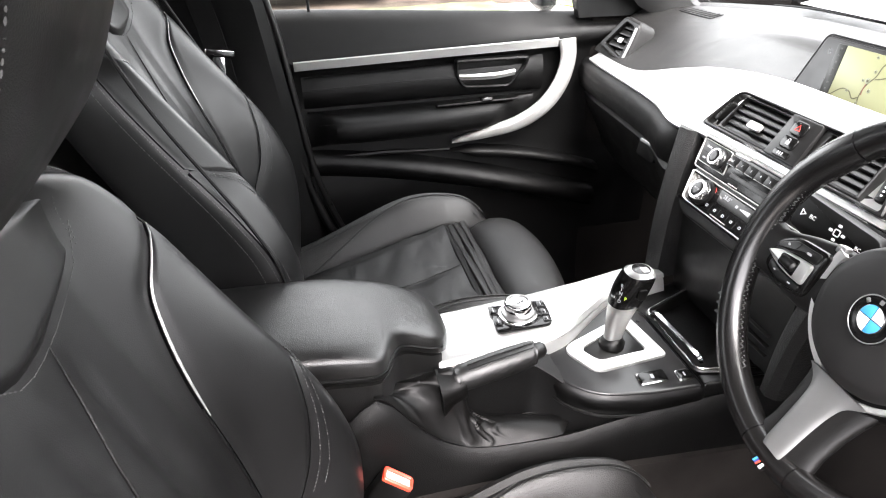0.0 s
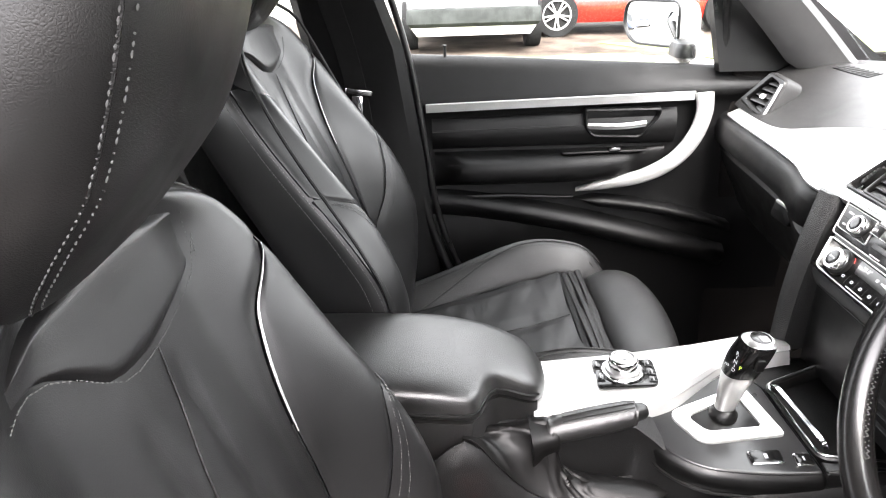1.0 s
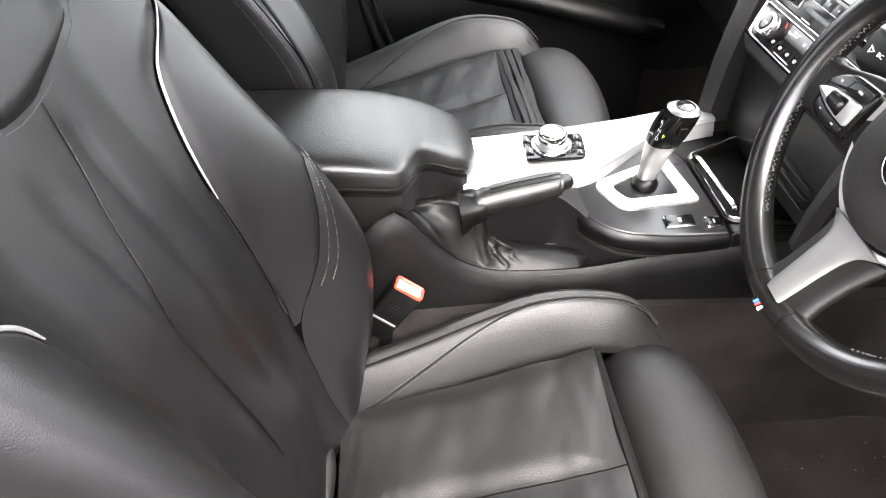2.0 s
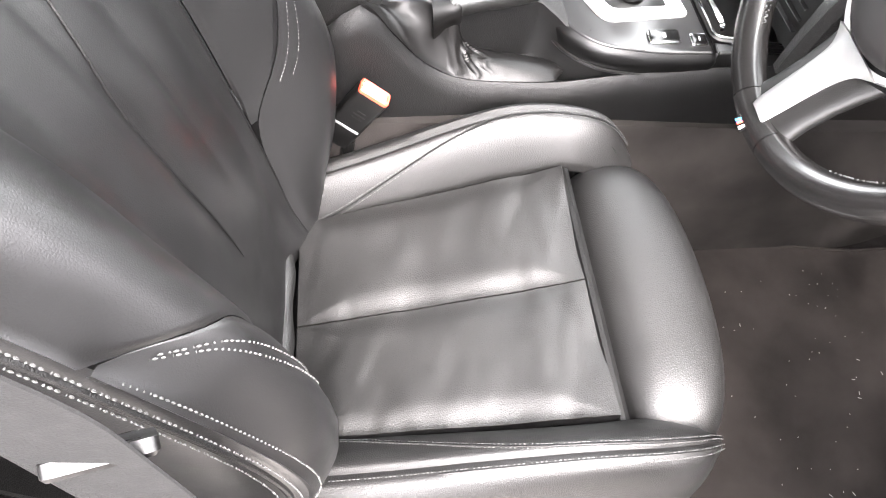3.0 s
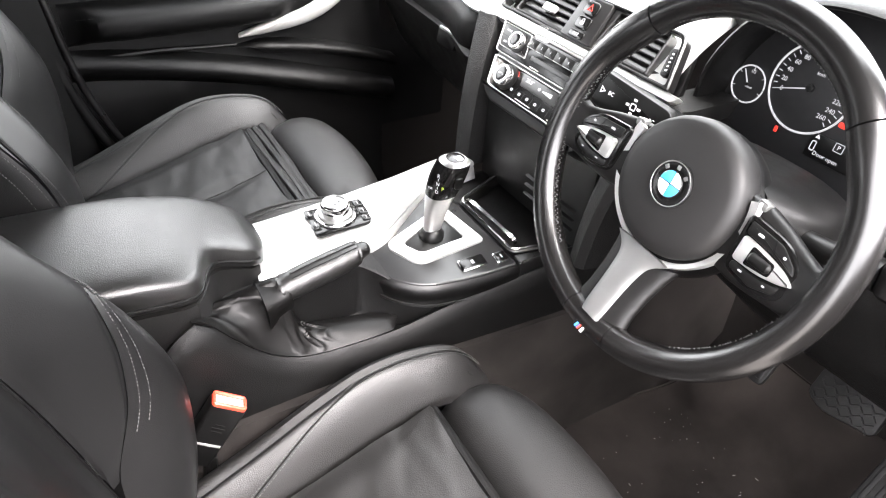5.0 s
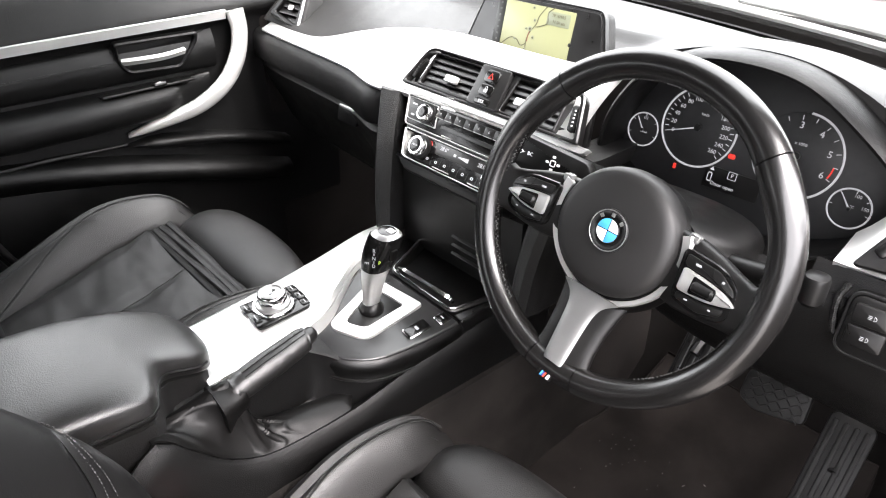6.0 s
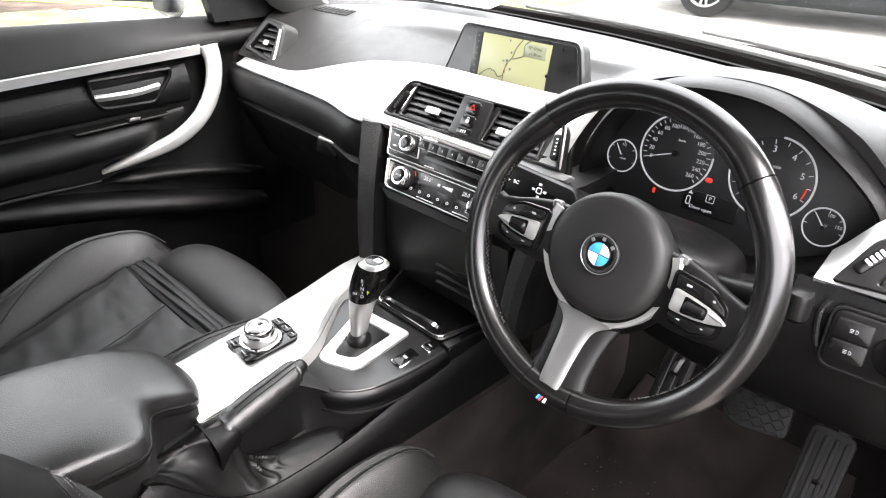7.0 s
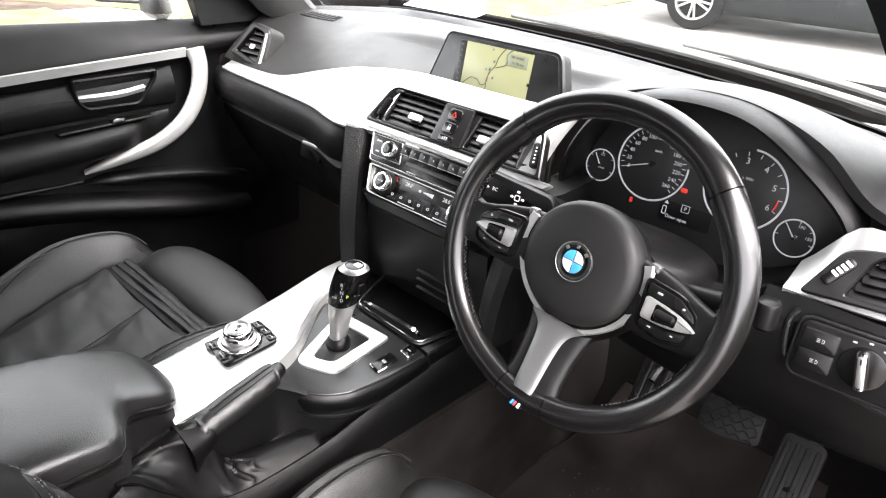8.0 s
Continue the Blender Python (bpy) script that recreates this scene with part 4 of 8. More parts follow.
def lid_ring(y):
    xl, xr = curve1(XL, y), curve1(XR, y)
    top = curve1([(-0.48, 0.574), (-0.20, 0.572), (-0.10, 0.566), (-0.03, 0.548), (0.03, 0.520), (0.05, 0.503), (0.060, 0.490)], y)
    low = lid_low(y)
    c, w, h = (xl + xr) / 2, (xr - xl) / 2, (top - low) / 2
    out = []
    for t in np.linspace(0, 2 * math.pi, 36, endpoint=False):
        cc, ss = math.cos(t), math.sin(t)
        p = 0.42 if ss > 0 else 0.22
        x = c + w * math.copysign(abs(cc) ** 0.5, cc)
        out.append((x + 0.03, y + 0.2, low + h + h * math.copysign(abs(ss) ** p, ss) * (1 if ss < 0 else 1 - 0.10 * (abs(x - c) / w) ** 2) - 0.45))
    return out


part("lid", loft([lid_ring(y) for y in list(np.linspace(-0.48, -0.06, 16)) + list(np.linspace(-0.05, 0.060, 26))]), LID_LEATHER, rest)
part("lid_seam", tube([(curve1(XR, y) + 0.031 - 0.001, y + 0.2, lid_low(y) + 0.014 - 0.45) for y in np.linspace(-0.47, 0.045, 60)], 0.0022, 6), SOFT, rest)
part("base", loft([[(x + 0.03, y + 0.2, z - 0.45) for x, z in ((curve1(XL, y) + 0.012, 0.40), (curve1(XL, y) + 0.006, lid_low(y) - 0.002), (curve1(XR, y) - 0.004, lid_low(y) - 0.002), (curve1(XR, y) - 0.005, lid_low(y) - 0.03), (curve1(XR, y) - 0.010, 0.40))] for y in np.linspace(-0.48, 0.045, 40)]), LEATHER, rest)
part("base_strip", tube([(0.095 + 0.03 - 0.012, y + 0.2, 0.415 - 0.45) for y in (-0.45, -0.3, -0.2, -0.10)], 0.003, 6), SATIN, rest)

# handbrake with its gaiter
hb = thing("handbrake", "black leather handbrake lever with a crumpled leather gaiter", "handbrake", (0.045, 0.0, 0.36))
hand = polyline([(-0.010, 0.030, 0.090), (-0.014, 0.060, 0.1005), (-0.019, 0.10, 0.1065), (-0.022, 0.13, 0.1100), (-0.026, 0.162, 0.1140), (-0.027, 0.172, 0.1155)], 40)
grip_r = [0.0168 + 0.0034 * math.sin(math.pi * min(1, i / 36)) ** 0.7 for i in range(40)]
rows = []
for i, (p, r) in enumerate(zip(hand, grip_r)):
    # slack leather gathers at the grip's root
    slack = 1 - smooth(3, 14, i)
    rows.append([p + Vector((math.cos(t), 0, math.sin(t))) * (r + 0.0022 * slack * math.sin(1.9 * i + 2 * t) + 0.0006 * noise.noise((4 * math.cos(t), 4 * math.sin(t), i * 0.5))) for t in np.linspace(0, 2 * math.pi, 26, endpoint=False)])
part("grip", loft(rows), LID_LEATHER, hb, "stitched leather grip")
part("button", tube([(-0.027, 0.168, 0.1145), (-0.028, 0.174, 0.1158), (-0.0285, 0.184, 0.1180), (-0.029, 0.188, 0.1188)], [0.0150, 0.0125, 0.0112, 0.0075], 18), SATIN, hb)
for dt in (62, 84):
    t = radians(dt)
    part("grip_seam", tube([p + Vector((math.cos(t), 0, math.sin(t))) * (r + 0.0003) for p, r in zip(hand[10:36], grip_r[10:36])], 0.0008, 6), SOFT, hb)
tagged(part("grip_stitching", stitches([[p + Vector((math.cos(t), 0, math.sin(t))) * (r + 0.0006) for p, r in zip(hand[10:36], grip_r[10:36])] for t in (radians(54), radians(92))], 0.005, 0.0007), DARK_THREAD, hb), kind="stuff")


def gaiter_skin(a, b):
    """Slack leather from the console's lip (a 0) over the lever (a 0.55) to the inner wall (a 1), from the armrest (b 0) to the tongue's tip."""
    y = lerp(-0.062, 0.214, b)
    rx, rz = curve1(RIDGE, y)
    tip = smooth(0.195, 0.214, y)
    x0, z0 = lerp(rx - 0.013, 0.058, tip), rz - 0.007 - 0.004 * tip
    zc = curve1([(-0.062, 0.462), (-0.03, 0.462), (0.010, 0.468), (0.040, 0.476), (0.052, 0.474), (0.060, 0.452), (0.066, 0.418), (0.076, 0.400), (0.095, 0.390), (0.13, 0.384), (0.17, 0.378), (0.20, 0.372), (0.214, 0.366)], y)
    xc = curve1([(-0.062, 0.036), (0.05, 0.031), (0.07, 0.044), (0.10, 0.050), (0.15, 0.053), (0.214, 0.054)], y)
    xi = curve1([(-0.062, 0.006), (0.05, 0.008), (0.065, 0.014), (0.09, 0.018), (0.14, 0.024), (0.18, 0.031), (0.20, 0.038), (0.214, 0.050)], y)
    zi = curve1([(-0.062, 0.440), (0.045, 0.440), (0.062, 0.395), (0.08, 0.376), (0.12, 0.368), (0.20, 0.364), (0.214, 0.363)], y)
    bag = 1 - smooth(0.050, 0.075, y)
    if a < 0.55:
        u = a / 0.55
        rise = lerp(math.sin(u * math.pi / 2) ** 1.1, u ** 1.4 * (2 - u), bag)
        x, z = lerp(x0, xc, u ** lerp(1.0, 0.72, bag)), lerp(z0, zc, rise)
    else:
        u = (a - 0.55) / 0.45
        x, z = lerp(xc, xi, u ** 0.8), lerp(zc, zi, u ** 2.0)
    mid = math.sin(math.pi * min(1.0, a)) ** 0.7
    # long slanting creases on the bag, short bunched folds where it turns into the tongue
    q = 34 * y + 7 * a + 1.6 * noise.noise((a * 2.2, y * 14, 0.7))
    crease = (1 - abs(math.sin(q))) ** 2.2 - 0.35
    n1 = noise.noise((a * 3.0 + 3, y * 20, 2.0)) + 0.3 * noise.noise((a * 7, y * 55, 5.0))
    bunch = math.exp(-((y - 0.082) / 0.022) ** 2) * (1 - smooth(0.65, 0.95, a))
    r2 = (1 - abs(math.sin(105 * (y + 0.045 * a) + 3 * noise.noise((a * 5, y * 9, 1.0))))) ** 1.6 - 0.4
    d = mid * (bag * (0.0048 * crease + 0.0050 * n1) + bunch * 0.0060 * r2 + 0.0008 * n1)
    return (x - 0.045 + d * 0.75, y + d * 0.25, z - 0.36 + d * 0.65)


gaiter = part("gaiter", sheet(lambda a, b: gaiter_skin(1 - a, b), 56, 150, -0.003), GAITER, hb, "crumpled leather gaiter")
seam_lines = [[Vector(gaiter_skin(a, b)) for b in np.linspace(0.02, 0.40, 60)] for a in (0.50, 0.58)]
part("gaiter_seam", tube(laid_on([[Vector(gaiter_skin(0.54, b)) for b in np.linspace(0.02, 0.40, 60)]], [gaiter], 0.0006)[0], 0.0016, 6), GAITER, hb)
tagged(part("gaiter_stitching", stitches(laid_on(seam_lines, [gaiter], 0.0008), 0.0045, 0.0006), DARK_THREAD, hb), kind="stuff")
part("tongue_seam", tube(laid_on([[Vector(gaiter_skin(0.42, b)) for b in np.linspace(0.60, 0.985, 40)]], [gaiter], 0.0003)[0], 0.0010, 6), SOFT, hb)
cuff = []
for k, (dy, r) in enumerate(((-0.020, 0.0310), (-0.014, 0.0285), (-0.007, 0.0255), (0.000, 0.0232), (0.007, 0.0218), (0.013, 0.0206), (0.016, 0.0188))):
    p = Vector((-0.0135, 0.050 + dy, 0.0965 + 0.22 * dy))
    cuff.append([p + Vector((math.cos(t), -0.10 * math.sin(t), math.sin(t) * (0.82 if math.sin(t) > 0 else 1.7))) * (r + 0.0009 * math.sin(4 * t + 0.4 * k)) for t in np.linspace(0, 2 * math.pi, 30, endpoint=False)])
part("cuff", loft(cuff), GAITER, hb, "gathered leather cuff")

# belt buckle by the driver's seat
bk = thing("belt_buckle", "black seat belt buckle with a red release button", "seat belt buckle", (0.121, -0.077, 0.348))
BM = basis((0, 0, 0), (0.2, 0.80, -0.52), (0.1, 0.40, 0.92))
part("housing", slab(rrect(0.044, 0.024, 0.006), -0.045, 0.060, 0.004, BM @ pose(0, 0, 0, -90)), PLASTIC, bk)
part("release", frame_ring(rrect(0.042, 0.022, 0.005), rrect(0.034, 0.0125, 0.002), 0.054, 0.064, 0.0015, BM @ pose(0, 0, 0, -90)), RED, bk, "red release button")
part("slot", slab(rrect(0.035, 0.013, 0.002), 0.054, 0.0605, 0.0006, BM @ pose(0, 0, 0, -90)), WHITE, bk, "pale slot plate")
for k, w in ((0.030, 0.012), (0.024, 0.016), (0.018, 0.014)):
    part("mark", slab(rrect(w, 0.0022, 0.0006), 0, 0.0006, 0.0002, BM @ pose(0.002, k, 0.0119)), SATIN, bk)
part("label", slab(rrect(0.036, 0.004, 0.001), 0, 0.0008, 0.0002, BM @ pose(0, -0.006, 0.0119)), PEARL, bk)
part("stem", tube([(0, -0.004, -0.04), (0.004, -0.012, -0.10), (0.010, -0.02, -0.2)], 0.009, 8), PLASTIC, bk)

# ---- dashboard ----
dash = thing("dashboard", "black grained dashboard with a wide brushed aluminium trim", "dashboard")
LOW = [(-0.78, (0.575, 0.697)), (-0.68, (0.560, 0.698)), (-0.50, (0.546, 0.700)), (-0.35, (0.528, 0.703)), (-0.24, (0.496, 0.706)), (-0.17, (0.500, 0.706)), (0.0, (0.504, 0.706)), (0.18, (0.506, 0.706)), (0.215, (0.512, 0.704))]
UP = [(-0.78, (0.592, 0.706)), (-0.62, (0.578, 0.708)), (-0.52, (0.578, 0.715)), (-0.40, (0.597, 0.746)), (-0.30, (0.610, 0.768)), (-0.18, (0.640, 0.776)), (0.0, (0.645, 0.776)), (0.10, (0.640, 0.780)), (0.19, (0.600, 0.800))]
GLASS_BASE = [(-0.80, (0.755, 0.800)), (-0.70, (0.880, 0.803)), (-0.54, (0.970, 0.806)), (-0.10, (0.985, 0.800)), (0.16, (0.950, 0.795)), (0.36, (0.925, 0.785)), (0.50, (0.900, 0.775)), (0.80, (0.74, 0.76))]


def top_skin(a, b):
    x = lerp(-0.775, 0.775, a)
    if x < 0.19:
        y0, z0 = curve1(UP, x)
    else:
        y0, z0 = curve1([(0.19, (0.600, 0.800)), (0.22, (0.590, 0.822)), (0.25, (0.582, 0.843)), (0.34, (0.578, 0.866)), (0.42, (0.580, 0.864)), (0.50, (0.585, 0.834)), (0.56, (0.572, 0.792)), (0.60, (0.566, 0.782)), (0.66, (0.568, 0.777)), (0.78, (0.575, 0.773))], x)
    y1, z1 = curve1(GLASS_BASE, x)
    y = lerp(y0, y1, b)
    peak = curve1([(-0.78, 0.030), (-0.5, 0.036), (-0.2, 0.020), (0.05, 0.018), (0.19, 0.02), (0.35, 0.012), (0.6, 0.015)], x)
    z = lerp(z0, z1, smooth(0, 1, b) * 0.5 + b * 0.5) + peak * math.sin(math.pi * min(1, b * 1.15)) ** 0.8 if b * 1.15 < 1 else lerp(z0, z1, smooth(0, 1, b) * 0.5 + b * 0.5)
    # shallow hollow that runs in to the display, with a crisp upper crease
    z -= 0.013 * smooth(-0.46, -0.24, x) * (1 - smooth(0.10, 0.17, x)) * (1 - smooth(0.36, 0.42, b))
    return (x, y, z)


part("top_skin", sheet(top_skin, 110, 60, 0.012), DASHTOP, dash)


def trim_face(a, b):
    x = lerp(-0.735, 0.172, a)
    l, u = curve1(LOW, x), curve1(UP, min(x, 0.19))
    t = b
    y, z = lerp(l[0], u[0], t), lerp(l[1], u[1], t)
    bow = 0.010 * math.sin(math.pi * t) * smooth(-0.62, -0.36, x)
    return (x, y - 0.3 * bow, z + bow)


part("trim", sheet(trim_face, 90, 12, 0.012), SILVER, dash, "wide brushed aluminium trim")
part("trim_lower_edge", tube([(x, curve1(LOW, x)[0] - 0.002, curve1(LOW, x)[1] - 0.004) for x in np.linspace(-0.735, -0.18, 40)], 0.004, 6), PEARL, dash)


def fascia(a, b):
    x = lerp(-0.775, -0.19, a)
    l = curve1(LOW, x)
    prof = [(0, (0.004, -0.006)), (0.08, (-0.012, -0.016)), (0.18, (-0.018, -0.045)), (0.26, (-0.012, -0.074)), (0.29, (0.006, -0.082)), (0.32, (-0.002, -0.088)), (0.5, (0.014, -0.130)), (0.7, (0.045, -0.190)), (0.85, (0.08, -0.255)), (1.0, (0.17, -0.300))]
    d = curve1(prof, b)
    round_off = 0.02 * smooth(0.9, 1.0, a)
    return (x, l[0] + d[0] + round_off, l[1] + d[1])


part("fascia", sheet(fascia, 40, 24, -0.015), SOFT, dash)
part("glovebox_seam", tube([fascia(a, 0.86) for a in np.linspace(0.12, 0.96, 24)], 0.0018, 6), PLASTIC, dash)
hand_m = basis((-0.368, 0.532, 0.604), (1, 0.10, -0.05), (0, 0.18, 1))
gh = part("glovebox_handle", slab(rrect(0.058, 0.040, 0.008), -0.004, 0.005, 0.004, hand_m), PLASTIC, dash, "glovebox catch")
part("bright_edge", slab(rrect(0.046, 0.007, 0.003), 0.004, 0.008, 0.002, hand_m @ pose(0, 0.012, 0)), SILVER, gh)


# knee panel on the driver's side, with an opening for nothing but the column
def knee(a, b):
    x = lerp(0.10, 0.775, a)
    prof = [(0, (0.500, 0.680)), (0.15, (0.488, 0.660)), (0.4, (0.490, 0.610)), (0.65, (0.505, 0.548)), (0.85, (0.54, 0.508)), (1.0, (0.66, 0.495))]
    y, z = curve1(prof, b)
    low = 0.03 * smooth(0.45, 0.2, x) if x < 0.45 else 0
    return (x, y + 0.015 * math.cos(a * 7) * 0.2 + 0.02 * smooth(0.60, 0.775, x), z + low)


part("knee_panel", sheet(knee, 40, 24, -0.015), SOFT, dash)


def lower_right(a, b):
    x = lerp(0.505, 0.775, a)
    y0, z0 = 0.500 + 0.02 * smooth(0.6, 0.775, x), 0.701
    return (x, lerp(y0, y0 - 0.012, b), lerp(z0, 0.676, b))


part("switch_panel", sheet(lower_right, 16, 6, -0.012), SOFT, dash)


# right-hand trim with its air vent
def right_trim(a, b):
    x = lerp(0.520, 0.775, a)
    z_low = lerp(0.704, 0.712, smooth(0.52, 0.70, x))
    z_up = lerp(0.712, 0.778, smooth(0.508, 0.572, x))
    return (x, lerp(0.497, 0.545, b) + 0.02 * smooth(0.6, 0.775, x), lerp(z_low, z_up, b))


part("right_trim", sheet(right_trim, 24, 8, 0.012), SILVER, dash, "brushed aluminium trim")


def vent(name, m, outer, inner, slats, parent, tilt=-28):
    """An air vent: a framed opening of any outline with slats across it."""
    v = part(name, frame_ring(outer, inner, -0.008, 0.004, 0.0018, m), PLASTIC, parent, "air vent")
    part("duct", slab(inset(inner, -0.002), -0.050, -0.030, 0.002, m), PLASTIC, v)
    part("duct_wall", loft([[m @ Vector((x, y, z)) for x, y in inset(inner, -0.0015)] for z in (-0.032, -0.006)], cap=False), PLASTIC, v)
    y0, y1 = min(p[1] for p in inner), max(p[1] for p in inner)
    for i in range(slats):
        yy = lerp(y0, y1, (i + 0.5) / slats)
        cross = []
        for (xa, ya), (xb, yb) in zip(inner, inner[1:] + inner[:1]):
            if (ya - yy) * (yb - yy) < 0:
                cross.append(xa + (xb - xa) * (yy - ya) / (yb - ya))
        xa, xb = min(cross), max(cross)
        part("slat", block((xb - xa - 0.001, 0.014, 0.0034), 0.0012, m @ pose((xa + xb) / 2, yy, -0.006, tilt)), SATIN, v)
    return v


rv = basis((0.662, 0.512, 0.745), (1, 0.09, 0.06), (0.06, 0.62, 1))
rv_out = round_poly([(-0.128, -0.029), (0.100, -0.029), (0.100, 0.030), (-0.070, 0.030), (-0.098, 0.024)], [0.006, 0.006, 0.006, 0.02, 0.012], 6)
rv_in = round_poly([(-0.088, -0.022), (0.093, -0.022), (0.093, 0.024), (-0.064, 0.024), (-0.072, 0.016)], [0.003, 0.004, 0.004, 0.01, 0.006], 6)
v = vent("side_vent", rv, rv_out, rv_in, 5, dash)
part("tab", block((0.026, 0.013, 0.006), 0.002, rv @ pose(0.004, -0.004, 0.001, -12)), PEARL, v, "silver vent tab")
part("thumbwheel", block((0.012, 0.036, 0.008), 0.003, rv @ pose(-0.0985, 0.000, 0.003, 0, 0, -38)), PLASTIC, v)
for k in range(4):
    part("wheel_mark", block((0.0075, 0.0032, 0.001), 0.0003, rv @ pose(-0.0985, 0.000, 0.0076, 0, 0, -38) @ pose(0, -0.004 + k * 0.0052, 0)), WHITE, v)
lv = basis((-0.664, 0.597, 0.735), (0.95, 0.22, -0.06), (-0.02, 0.45, 0.95))
lv_out = round_poly([(-0.056, -0.010), (0.044, -0.032), (0.041, 0.055), (-0.014, 0.062)], [0.006, 0.006, 0.012, 0.010], 6)
lv_in = round_poly([(-0.040, -0.004), (0.023, -0.020), (0.027, 0.046), (-0.004, 0.053)], [0.004, 0.004, 0.008, 0.006], 6)
v = vent("side_vent", lv, lv_out, lv_in, 5, dash)
part("tab", block((0.014, 0.012, 0.005), 0.002, lv @ pose(0.000, 0.012, 0.001, -12)), PEARL, v, "silver vent tab")
part("vent_strip", strap([lv @ Vector(p) for p in ((0.0360, -0.022, 0.0045), (0.0365, 0.010, 0.0045), (0.0350, 0.046, 0.0045))], 0.006, 0.002, (1, 0.2, 0)), PEARL, v, "silver strip")
part("vent_shoulder", loft([[lv @ Vector((x, y, z)) for x, y in inset(lv_out, -d)] for d, z in ((0.0, 0.002), (0.003, 0.0), (0.005, -0.010), (0.005, -0.040))], cap=False), DASHTOP, v)

# demister slot let into the top of the dashboard
def on_top(x, y, h):
    lo, hi = top_skin((x + 0.775) / 1.55, 0.0), top_skin((x + 0.775) / 1.55, 1.0)
    p = top_skin((x + 0.775) / 1.55, (y - lo[1]) / (hi[1] - lo[1]))
    return (p[0], p[1], p[2] + h)


d0 = part("demister", sheet(lambda a, b: on_top(lerp(-0.700, -0.590, a), lerp(0.757, 0.787, b) + 0.010 * a, 0.0016), 16, 5, 0.003), SOFT, dash, "black demister grille")
for k in range(7):
    x = -0.688 + k * 0.0145
    part("slot", tube([on_top(x + 0.006 * t, 0.761 + 0.010 * (k / 7) + 0.022 * t, 0.0026) for t in (0, 0.5, 1)], 0.0016, 6), PLASTIC, d0)

# ---- centre stack ----
SM = basis((0, 0.464, 0.649), (1, 0, 0), (0, 0.57, 0.82))
stack = thing("centre_stack", "black centre stack with vents, radio and climate panels", "centre stack")


def stack_body(v):
    h = curve1([(-0.24, 0.085), (-0.10, 0.098), (-0.05, 0.108), (0.02, 0.135), (0.07, 0.158), (0.10, 0.166)], v)
    return [SM @ Vector((x, v, z)) for x, z in ((-h, -0.10), (-h, -0.012), (-h + 0.008, -0.005), (h - 0.008, -0.005), (h, -0.012), (h, -0.10))]


part("body", loft([stack_body(v) for v in np.linspace(-0.036, 0.100, 14)]), PLASTIC, stack)
# wings either side down to the console
for s in (-1, 1):
    rings = []
    for t in np.linspace(0, 1, 14):
        top, bot = Vector((s * 0.200, 0.492, 0.706)), Vector((s * 0.163, 0.440, 0.462))
        p = top.lerp(bot, t) + Vector((s * -0.006 * math.sin(math.pi * t), -0.012 * math.sin(math.pi * t), 0))
        w = lerp(0.030, 0.020, t)
        rings.append([p + Vector((s * x, y, 0)) for x, y in ((0.020, 0.14), (0.020, 0.03), (0.014, 0.004), (0.002, -0.004), (-w * 0.6, -0.001), (-w, 0.008), (-w, 0.14))])
    part("wing", loft(rings), SIDEPANEL, stack)
# dark storage hollow below the climate panel
part("hollow", loft([[(x, y, z) for x, z in ((-0.135, z0), (0.135, z0), (0.135, z1), (-0.135, z1))] for y, z0, z1 in ((0.475, 0.452, 0.590), (0.56, 0.452, 0.605), (0.60, 0.47, 0.59))]), PLASTIC, stack)
for k in range(3):
    part("ridge", block((0.12, 0.008, 0.002), 0.0008, pose(0.05, 0.474, 0.478 + 0.016 * k, 20)), PLASTIC, stack)

